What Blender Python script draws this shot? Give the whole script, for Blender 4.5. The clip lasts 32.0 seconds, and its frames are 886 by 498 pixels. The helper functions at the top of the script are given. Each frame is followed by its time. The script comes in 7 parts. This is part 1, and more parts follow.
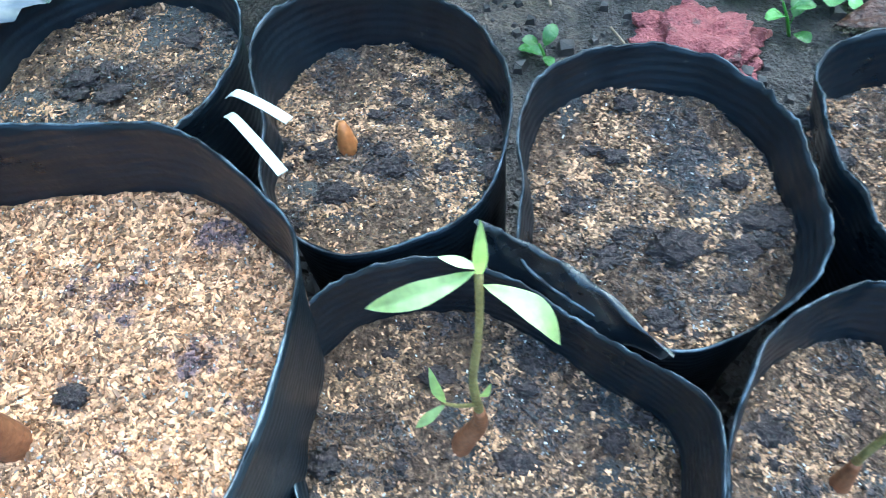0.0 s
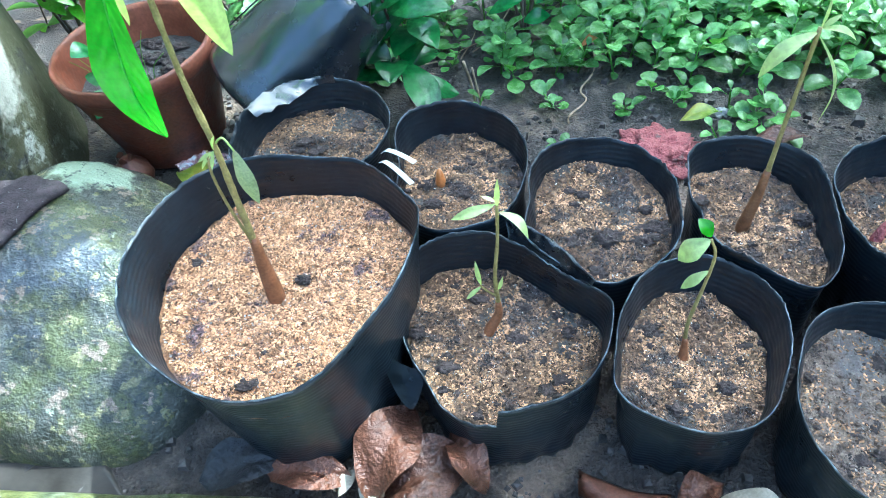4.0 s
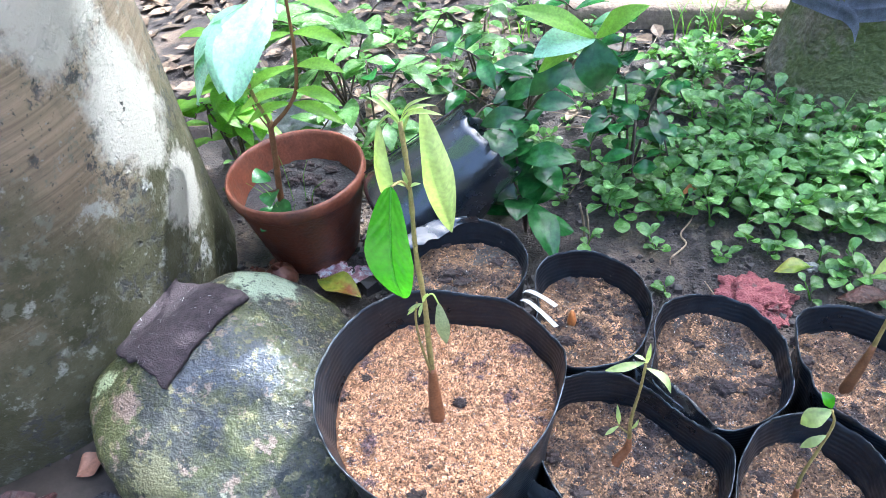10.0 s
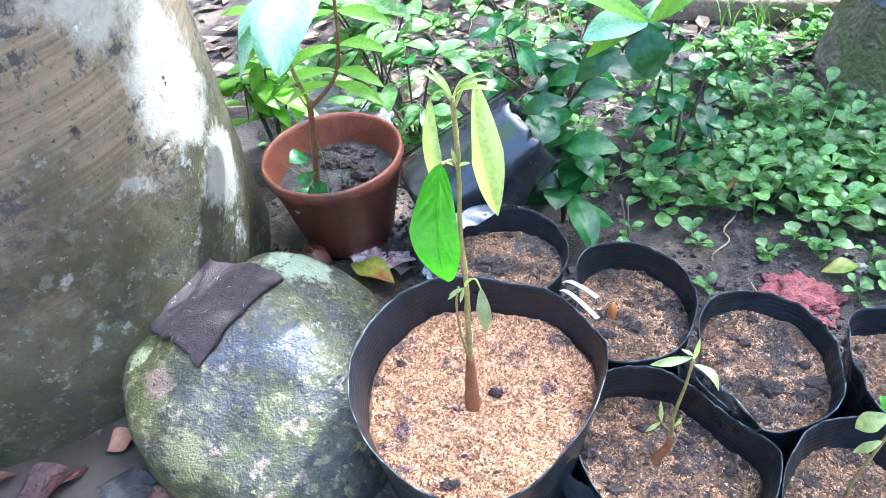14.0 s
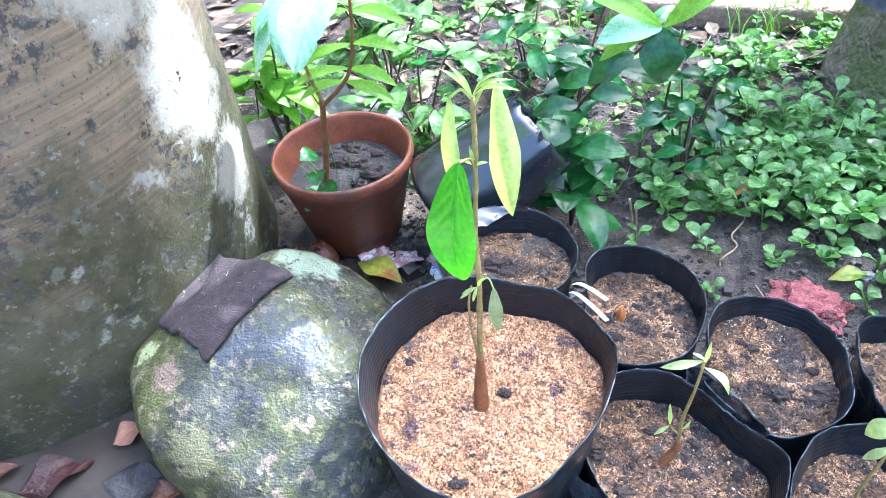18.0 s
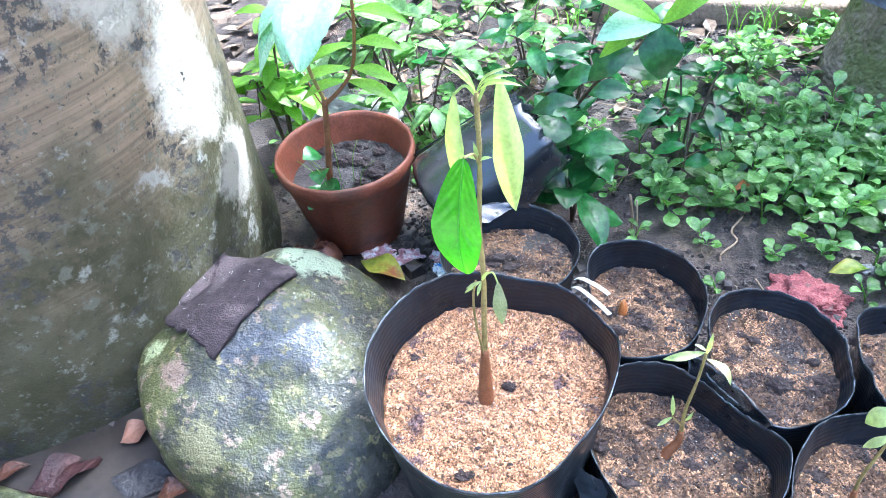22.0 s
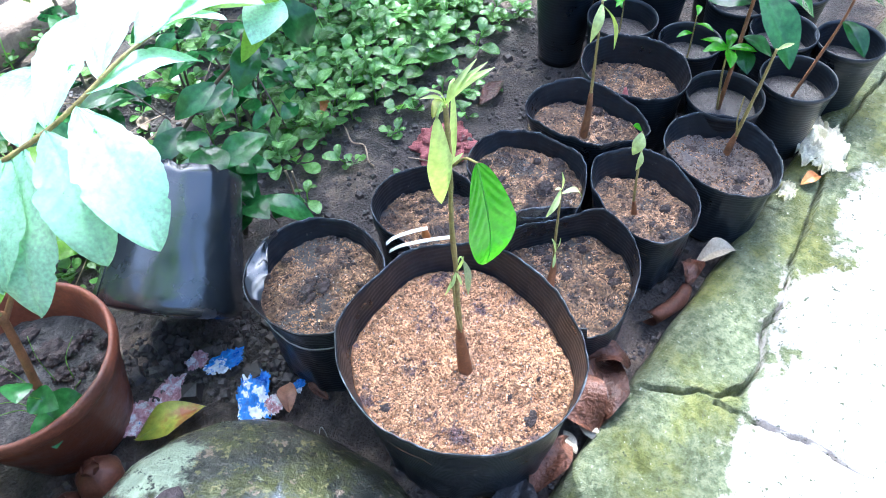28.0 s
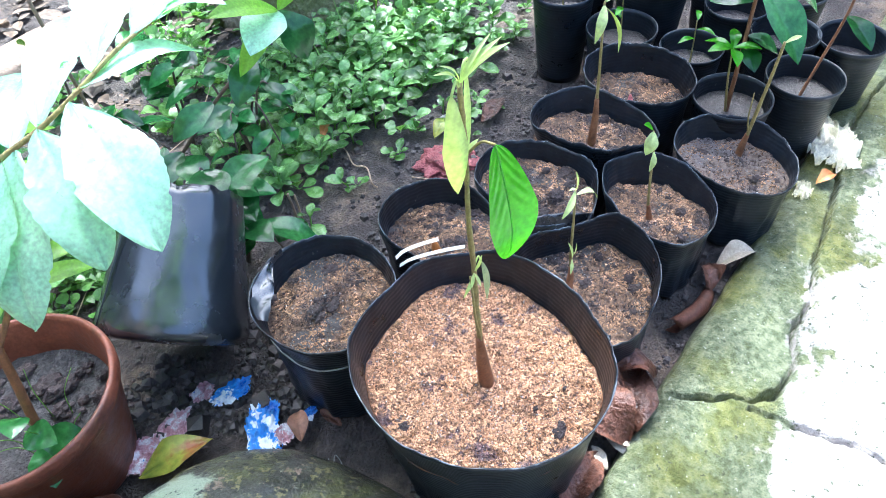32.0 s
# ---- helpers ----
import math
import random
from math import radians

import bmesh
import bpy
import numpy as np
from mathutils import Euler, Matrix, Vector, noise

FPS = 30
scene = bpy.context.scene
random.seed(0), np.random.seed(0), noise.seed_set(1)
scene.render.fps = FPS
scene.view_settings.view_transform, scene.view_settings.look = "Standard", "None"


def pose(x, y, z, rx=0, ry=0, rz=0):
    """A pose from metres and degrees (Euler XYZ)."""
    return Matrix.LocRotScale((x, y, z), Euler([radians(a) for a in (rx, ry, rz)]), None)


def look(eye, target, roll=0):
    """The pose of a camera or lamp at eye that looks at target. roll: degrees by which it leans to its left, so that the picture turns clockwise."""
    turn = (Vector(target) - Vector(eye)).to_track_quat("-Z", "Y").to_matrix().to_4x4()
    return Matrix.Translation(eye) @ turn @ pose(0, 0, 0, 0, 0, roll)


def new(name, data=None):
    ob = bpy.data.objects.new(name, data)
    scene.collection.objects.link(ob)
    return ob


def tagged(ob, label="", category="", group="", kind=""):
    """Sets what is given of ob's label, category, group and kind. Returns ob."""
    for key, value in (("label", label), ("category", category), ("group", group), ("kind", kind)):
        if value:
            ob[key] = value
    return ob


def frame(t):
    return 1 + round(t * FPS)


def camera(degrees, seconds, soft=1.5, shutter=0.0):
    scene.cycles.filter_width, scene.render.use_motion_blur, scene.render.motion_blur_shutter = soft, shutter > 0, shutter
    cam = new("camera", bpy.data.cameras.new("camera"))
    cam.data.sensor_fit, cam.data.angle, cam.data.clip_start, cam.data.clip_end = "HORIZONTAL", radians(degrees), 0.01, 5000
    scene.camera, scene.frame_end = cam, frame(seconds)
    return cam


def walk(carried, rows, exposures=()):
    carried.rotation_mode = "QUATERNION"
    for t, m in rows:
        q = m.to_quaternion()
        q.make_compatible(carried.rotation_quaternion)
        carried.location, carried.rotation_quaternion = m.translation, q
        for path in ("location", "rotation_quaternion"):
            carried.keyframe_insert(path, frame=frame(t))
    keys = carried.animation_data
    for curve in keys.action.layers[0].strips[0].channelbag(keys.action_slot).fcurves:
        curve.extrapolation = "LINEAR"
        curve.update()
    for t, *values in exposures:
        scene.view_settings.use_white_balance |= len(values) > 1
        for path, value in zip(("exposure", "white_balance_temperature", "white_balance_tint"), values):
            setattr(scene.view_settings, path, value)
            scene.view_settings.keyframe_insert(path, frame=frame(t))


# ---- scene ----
cam = camera(64.6, 32.0, soft=0.75, shutter=0.2)
PATH = [
    (0, (0.24, -0.085, 0.487), (0.1, 0.902, -1.247), -10.3),
    (0.5, (0.305, -0.127, 0.508), (0.168, 0.865, -1.223), -12.8),
    (1, (0.349, -0.153, 0.504), (0.256, 0.821, -1.24), -12.5),
    (1.5, (0.361, -0.174, 0.519), (0.26, 0.83, -1.208), -13.1),
    (2, (0.374, -0.197, 0.563), (0.254, 0.857, -1.133), -13.2),
    (2.5, (0.363, -0.261, 0.619), (0.185, 0.879, -1.014), -12.1),
    (3, (0.354, -0.315, 0.664), (0.091, 0.888, -0.912), -11.6),
    (3.5, (0.302, -0.356, 0.693), (0.044, 0.863, -0.872), -10.9),
    (4, (0.28, -0.394, 0.72), (-0.02, 0.872, -0.798), -10.4),
    (4.5, (0.233, -0.413, 0.766), (-0.063, 0.897, -0.716), -9.1),
    (6.5, (0.139, -0.429, 0.839), (-0.229, 0.896, -0.614), -6.1),
    (7, (0.146, -0.427, 0.853), (-0.215, 0.928, -0.573), -5.9),
    (7.5, (0.155, -0.417, 0.862), (-0.17, 0.975, -0.537), -5.0),
    (8, (0.158, -0.424, 0.867), (-0.165, 0.984, -0.517), -4.6),
    (8.5, (0.158, -0.423, 0.863), (-0.186, 0.979, -0.521), -5.3),
    (9, (0.151, -0.426, 0.862), (-0.204, 0.973, -0.522), -5.5),
    (9.5, (0.162, -0.44, 0.876), (-0.214, 0.957, -0.504), -6.6),
    (10, (0.168, -0.445, 0.877), (-0.233, 0.965, -0.484), -7.6),
    (10.5, (0.161, -0.45, 0.865), (-0.239, 0.953, -0.503), -7.1),
    (11, (0.162, -0.448, 0.869), (-0.248, 0.947, -0.503), -7.3),
    (11.5, (0.175, -0.446, 0.872), (-0.258, 0.95, -0.493), -8.4),
    (12, (0.167, -0.446, 0.869), (-0.305, 0.948, -0.484), -8.7),
    (12.5, (0.162, -0.447, 0.863), (-0.308, 0.943, -0.496), -8.6),
    (13, (0.152, -0.449, 0.862), (-0.33, 0.948, -0.486), -8.0),
    (13.5, (0.148, -0.448, 0.856), (-0.335, 0.941, -0.5), -8.0),
    (14, (0.146, -0.442, 0.859), (-0.321, 0.94, -0.51), -7.6),
    (14.5, (0.143, -0.444, 0.861), (-0.322, 0.945, -0.5), -7.2),
    (16.5, (0.139, -0.449, 0.859), (-0.331, 0.947, -0.495), -6.8),
    (17, (0.136, -0.443, 0.857), (-0.328, 0.946, -0.504), -6.8),
    (17.5, (0.135, -0.446, 0.859), (-0.33, 0.94, -0.506), -6.7),
    (18, (0.134, -0.449, 0.859), (-0.334, 0.937, -0.504), -6.5),
    (18.5, (0.135, -0.451, 0.859), (-0.333, 0.937, -0.502), -6.6),
    (19, (0.135, -0.454, 0.862), (-0.331, 0.935, -0.499), -6.4),
    (19.5, (0.135, -0.455, 0.862), (-0.334, 0.935, -0.498), -6.7),
    (20, (0.136, -0.456, 0.861), (-0.33, 0.935, -0.499), -6.7),
    (20.5, (0.133, -0.458, 0.864), (-0.335, 0.931, -0.498), -6.7),
    (21, (0.131, -0.457, 0.861), (-0.337, 0.931, -0.5), -6.7),
    (21.5, (0.134, -0.46, 0.861), (-0.335, 0.93, -0.499), -6.9),
    (22, (0.132, -0.46, 0.862), (-0.335, 0.927, -0.501), -7.0),
    (22.5, (0.131, -0.463, 0.861), (-0.341, 0.923, -0.501), -6.8),
    (23, (0.124, -0.48, 0.868), (-0.377, 0.898, -0.492), -6.9),
    (23.5, (0.087, -0.497, 0.868), (-0.374, 0.897, -0.49), -5.0),
    (24, (0.071, -0.471, 0.858), (-0.338, 0.911, -0.529), -4.2),
    (24.5, (0.063, -0.402, 0.834), (-0.328, 0.975, -0.562), -3.4),
    (25, (0.028, -0.366, 0.884), (-0.188, 0.931, -0.623), -6.7),
    (25.5, (-0.032, -0.342, 0.906), (0.003, 0.858, -0.693), -7.3),
    (26, (-0.074, -0.309, 0.906), (0.169, 0.783, -0.752), -6.5),
    (26.5, (-0.096, -0.254, 0.901), (0.302, 0.711, -0.805), -6.7),
    (28.5, (-0.345, -0.264, 0.936), (0.645, 0.558, -0.595), -3.9),
    (29, (-0.328, -0.271, 0.923), (0.64, 0.594, -0.599), -4.7),
    (29.5, (-0.321, -0.283, 0.914), (0.613, 0.639, -0.595), -7.1),
    (30, (-0.332, -0.312, 0.918), (0.556, 0.68, -0.574), -7.4),
    (30.5, (-0.321, -0.318, 0.913), (0.594, 0.663, -0.57), -10.2),
    (31, (-0.318, -0.288, 0.893), (0.635, 0.632, -0.605), -8.3),
    (31.5, (-0.325, -0.266, 0.883), (0.68, 0.625, -0.599), -7.0),
    (32, (-0.331, -0.249, 0.877), (0.67, 0.628, -0.616), -6.1),
]
walk(cam, [(t, look(eye, target, roll)) for t, eye, target, roll in PATH],
     exposures=[(0.0, 2.42, 4450, -14), (1.0, 2.62, 4550, -14), (3.0, 2.65, 4550, -14), (4.2, 2.50, 4700, -9), (8.0, 2.38, 5100, 8), (10.0, 2.34, 5150, 8), (13.0, 2.62, 5020, 8), (24.0, 2.77, 5020, 8), (26.0, 2.70, 5020, 8), (29.0, 2.4, 5000, 6), (32.0, 2.45, 5100, 6)])

# ---- light ----
SUN_AZ, SUN_EL = radians(42.0), radians(58.0)   # azimuth from +x towards +y
world = bpy.data.worlds.new("world")
scene.world = world
world.use_nodes = True
wn = world.node_tree.nodes
sky = wn.new("ShaderNodeTexSky")
sky.sky_type = "NISHITA"
sky.sun_disc = False
sky.sun_elevation = SUN_EL
sky.sun_rotation = radians(90.0) - SUN_AZ
sky.dust_density, sky.air_density, sky.ozone_density = 6.0, 1.0, 1.0
world.node_tree.links.new(sky.outputs[0], wn["Background"].inputs[0])
wn["Background"].inputs[1].default_value = 0.15
sun = new("sun", bpy.data.lights.new("sun", "SUN"))
sun.data.energy, sun.data.angle, sun.data.color = 2.5, radians(1.0), (1.0, 0.95, 0.86)
sun_dir = Vector((math.cos(SUN_AZ) * math.cos(SUN_EL), math.sin(SUN_AZ) * math.cos(SUN_EL), math.sin(SUN_EL)))
sun.matrix_world = look(sun_dir * 10, (0, 0, 0))


# ---- materials ----
def ramp_stops(node, stops):
    els = node.color_ramp.elements
    while len(els) < len(stops):
        els.new(0.5)
    for e, (p, c) in zip(els, stops):
        e.position = p
        e.color = (*c, 1)


def surf(name, stops, scale=40.0, rough=(0.5, 0.8), bump=0.4, fine=300.0, dist=0.002, metal=0.0, spec=0.5,
         patch=None, island=0.0, objvar=0.0, stretch=(1, 1, 1), sheen=0.0, trans=0.0, coat=0.0, world_space=True):
    """A weathered surface: coarse colour noise through a ramp, a second patch colour, fine grain and relief."""
    m = bpy.data.materials.new(name)
    m.use_nodes = True
    nt = m.node_tree
    n, l = nt.nodes, nt.links
    b = n["Principled BSDF"]
    co = n.new("ShaderNodeTexCoord")
    if world_space:
        src = n.new("ShaderNodeNewGeometry").outputs["Position"]
    else:
        src = co.outputs["Object"]
    mp = n.new("ShaderNodeMapping")
    mp.inputs["Scale"].default_value = stretch
    l.new(src, mp.inputs[0])
    a = n.new("ShaderNodeTexNoise")
    a.inputs["Scale"].default_value, a.inputs["Detail"].default_value, a.inputs["Roughness"].default_value = scale, 6, 0.62
    l.new(mp.outputs[0], a.inputs["Vector"])
    r = n.new("ShaderNodeValToRGB")
    ramp_stops(r, stops)
    l.new(a.outputs["Fac"], r.inputs[0])
    col = r.outputs[0]
    f = n.new("ShaderNodeTexNoise")
    f.inputs["Scale"].default_value, f.inputs["Detail"].default_value = fine, 4
    l.new(mp.outputs[0], f.inputs["Vector"])
    if patch:
        pcol, pscale, lo, hi = patch
        pn = n.new("ShaderNodeTexNoise")
        pn.inputs["Scale"].default_value, pn.inputs["Detail"].default_value = pscale, 5
        pn.inputs["Roughness"].default_value = 0.65
        l.new(mp.outputs[0], pn.inputs["Vector"])
        pr = n.new("ShaderNodeMapRange")
        pr.inputs[1].default_value, pr.inputs[2].default_value = lo, hi
        l.new(pn.outputs["Fac"], pr.inputs[0])
        mx = n.new("ShaderNodeMix")
        mx.data_type = "RGBA"
        l.new(pr.outputs[0], mx.inputs["Factor"])
        l.new(col, mx.inputs["A"])
        mx.inputs["B"].default_value = (*pcol, 1)
        col = mx.outputs["Result"]
    hv = n.new("ShaderNodeHueSaturation")
    l.new(col, hv.inputs["Color"])
    val = n.new("ShaderNodeMapRange")
    val.inputs[1].default_value, val.inputs[2].default_value = 0.3, 0.7
    val.inputs[3].default_value, val.inputs[4].default_value = 0.82, 1.18
    l.new(f.outputs["Fac"], val.inputs[0])
    vout = val.outputs[0]
    for amount, out in ((island, "island"), (objvar, "object")):
        if amount:
            rnd = (n.new("ShaderNodeNewGeometry").outputs["Random Per Island"] if out == "island"
                   else n.new("ShaderNodeObjectInfo").outputs["Random"])
            k = n.new("ShaderNodeMapRange")
            k.inputs[3].default_value, k.inputs[4].default_value = 1 - amount, 1 + amount
            l.new(rnd, k.inputs[0])
            mu = n.new("ShaderNodeMath")
            mu.operation = "MULTIPLY"
            l.new(vout, mu.inputs[0])
            l.new(k.outputs[0], mu.inputs[1])
            vout = mu.outputs[0]
    l.new(vout, hv.inputs["Value"])
    l.new(hv.outputs[0], b.inputs["Base Color"])
    rr = n.new("ShaderNodeMapRange")
    rr.inputs[1].default_value, rr.inputs[2].default_value = 0.3, 0.7
    rr.inputs[3].default_value, rr.inputs[4].default_value = rough
    l.new(a.outputs["Fac"], rr.inputs[0])
    l.new(rr.outputs[0], b.inputs["Roughness"])
    b.inputs["Metallic"].default_value = metal
    b.inputs["Specular IOR Level"].default_value = spec
    b.inputs["Coat Weight"].default_value = coat
    b.inputs["Coat Roughness"].default_value = 0.25
    if trans:
        b.inputs["Transmission Weight"].default_value = 0
        b.inputs["Subsurface Weight"].default_value = 0
    bp = n.new("ShaderNodeBump")
    bp.inputs["Strength"].default_value, bp.inputs["Distance"].default_value = bump, dist
    ad = n.new("ShaderNodeMath")
    ad.operation = "ADD"
    l.new(a.outputs["Fac"], ad.inputs[0])
    l.new(f.outputs["Fac"], ad.inputs[1])
    l.new(ad.outputs[0], bp.inputs["Height"])
    l.new(bp.outputs[0], b.inputs["Normal"])
    if trans:
        tr = n.new("ShaderNodeBsdfTranslucent")
        ms = n.new("ShaderNodeMixShader")
        tm = n.new("ShaderNodeMix")
        tm.data_type, tm.blend_type = "RGBA", "MULTIPLY"
        tm.inputs["Factor"].default_value = 1
        l.new(hv.outputs[0], tm.inputs["A"])
        tm.inputs["B"].default_value = (1.6, 1.7, 0.7, 1)
        l.new(tm.outputs["Result"], tr.inputs["Color"])
        ms.inputs[0].default_value = trans
        l.new(b.outputs[0], ms.inputs[1])
        l.new(tr.outputs[0], ms.inputs[2])
        l.new(ms.outputs[0], n["Material Output"].inputs[0])
    return m


def blotch(n, l, src, scale, lo, hi, detail=6, rough=0.65):
    """A noise mask between two levels."""
    a = n.new("ShaderNodeTexNoise")
    a.inputs["Scale"].default_value, a.inputs["Detail"].default_value, a.inputs["Roughness"].default_value = scale, detail, rough
    l.new(src, a.inputs["Vector"])
    r = n.new("ShaderNodeMapRange")
    r.inputs[1].default_value, r.inputs[2].default_value = lo, hi
    l.new(a.outputs["Fac"], r.inputs[0])
    return r.outputs[0]


def blend(n, l, fac, a, b):
    x = n.new("ShaderNodeMix")
    x.data_type = "RGBA"
    l.new(fac, x.inputs["Factor"])
    for sock, v in (("A", a), ("B", b)):
        if isinstance(v, tuple):
            x.inputs[sock].default_value = (*v, 1)
        else:
            l.new(v, x.inputs[sock])
    return x.outputs["Result"]


def relief(n, l, heights, strength, dist):
    bp = n.new("ShaderNodeBump")
    bp.inputs["Strength"].default_value, bp.inputs["Distance"].default_value = strength, dist
    h = heights[0]
    for k in heights[1:]:
        ad = n.new("ShaderNodeMath")
        ad.operation = "ADD"
        l.new(h, ad.inputs[0])
        l.new(k, ad.inputs[1])
        h = ad.outputs[0]
    l.new(h, bp.inputs["Height"])
    l.new(bp.outputs[0], n["Principled BSDF"].inputs["Normal"])


def tank_surface():
    """Old cement coat: brown and olive film, pale worn patches, sun glare painted at the right, slanted trowel streaks
    and clusters of dark pits.
    """
    m = bpy.data.materials.new("weathered_cement")
    m.use_nodes = True
    n, l = m.node_tree.nodes, m.node_tree.links
    b = n["Principled BSDF"]
    src = n.new("ShaderNodeNewGeometry").outputs["Position"]
    st = n.new("ShaderNodeMapping")
    st.inputs["Rotation"].default_value = (0.30, 0.42, 0.0)
    st.inputs["Scale"].default_value = (2, 2, 75)
    l.new(src, st.inputs[0])
    streak = blotch(n, l, st.outputs[0], 2.0, 0.36, 0.66, 4)
    sep = n.new("ShaderNodeSeparateXYZ")
    l.new(src, sep.inputs[0])
    wob = n.new("ShaderNodeTexNoise")
    wob.inputs["Scale"].default_value, wob.inputs["Detail"].default_value, wob.inputs["Roughness"].default_value = 5, 8, 0.7
    l.new(src, wob.inputs["Vector"])
    line = n.new("ShaderNodeMath")
    line.operation = "MULTIPLY_ADD"
    line.inputs[1].default_value = 0.9
    l.new(wob.outputs["Fac"], line.inputs[0])
    l.new(sep.outputs["Z"], line.inputs[2])
    band = n.new("ShaderNodeMapRange")
    band.inputs[1].default_value, band.inputs[2].default_value = 0.90, 0.72
    l.new(line.outputs[0], band.inputs[0])
    algae = band.outputs[0]
    pale = blotch(n, l, src, 11, 0.60, 0.66, 9, 0.72)
    worn = blotch(n, l, src, 30, 0.56, 0.64, 7)
    field = blotch(n, l, src, 6.5, 0.53, 0.58, 6)
    pits = blotch(n, l, src, 62, 0.50, 0.54, 6, 0.75)
    lone = blotch(n, l, src, 48, 0.68, 0.71, 4)
    inner = n.new("ShaderNodeMath")
    inner.operation = "MULTIPLY"
    l.new(field, inner.inputs[0])
    l.new(pits, inner.inputs[1])
    c = blend(n, l, streak, (0.140, 0.104, 0.066), (0.250, 0.194, 0.130))
    c = blend(n, l, algae, c, blend(n, l, blotch(n, l, src, 16, 0.4, 0.62, 7), (0.048, 0.046, 0.019), (0.085, 0.080, 0.045)))
    c = blend(n, l, worn, c, (0.13, 0.125, 0.095))
    c = blend(n, l, pale, c, (0.30, 0.295, 0.26))
    c = blend(n, l, blotch(n, l, src, 130, 0.60, 0.68, 5), c, (0.045, 0.043, 0.030))
    c = blend(n, l, blotch(n, l, src, 85, 0.62, 0.68, 5), c, (0.20, 0.195, 0.165))
    c = blend(n, l, inner.outputs[0], c, (0.050, 0.048, 0.044))
    # pale dry cement and the sun's glare on it, both painted as spots
    for at, size in (((-0.430, 0.28, 0.42), 0.11), ((-0.440, 0.22, 0.62), 0.12), ((-0.435, 0.32, 0.24), 0.075), ((-0.47, 0.10, 0.74), 0.09)):
        c = blend(n, l, spot(n, l, src, at, size, 0.45), c, (0.37, 0.345, 0.29))
    c = blend(n, l, lone, c, (0.028, 0.028, 0.024))
    l.new(c, b.inputs["Base Color"])
    b.inputs["Roughness"].default_value = 0.62
    fine = blotch(n, l, src, 190, 0.2, 0.8, 4)
    terms = [fine]
    for s, k in ((inner.outputs[0], -3.2), (lone, -2.0), (streak, 0.10)):
        inv = n.new("ShaderNodeMath")
        inv.operation = "MULTIPLY"
        inv.inputs[1].default_value = k
        l.new(s, inv.inputs[0])
        terms.append(inv.outputs[0])
    relief(n, l, terms, 0.5, 0.003)
    return m


def spot(n, l, src, at, size, ragged=0.6):
    """A ragged patch round one place."""
    d = n.new("ShaderNodeVectorMath")
    d.operation = "DISTANCE"
    l.new(src, d.inputs[0])
    d.inputs[1].default_value = at
    w = n.new("ShaderNodeTexNoise")
    w.inputs["Scale"].default_value, w.inputs["Detail"].default_value = 1.6 / size, 7
    w.inputs["Roughness"].default_value = 0.7
    l.new(src, w.inputs["Vector"])
    ad = n.new("ShaderNodeMath")
    ad.operation = "MULTIPLY_ADD"
    ad.inputs[1].default_value = -4 * ragged * size
    l.new(w.outputs["Fac"], ad.inputs[0])
    l.new(d.outputs["Value"], ad.inputs[2])
    r = n.new("ShaderNodeMapRange")
    r.inputs[1].default_value, r.inputs[2].default_value = size * (1 - 2 * ragged), size * (0.7 - 2 * ragged)
    l.new(ad.outputs[0], r.inputs[0])
    return r.outputs[0]


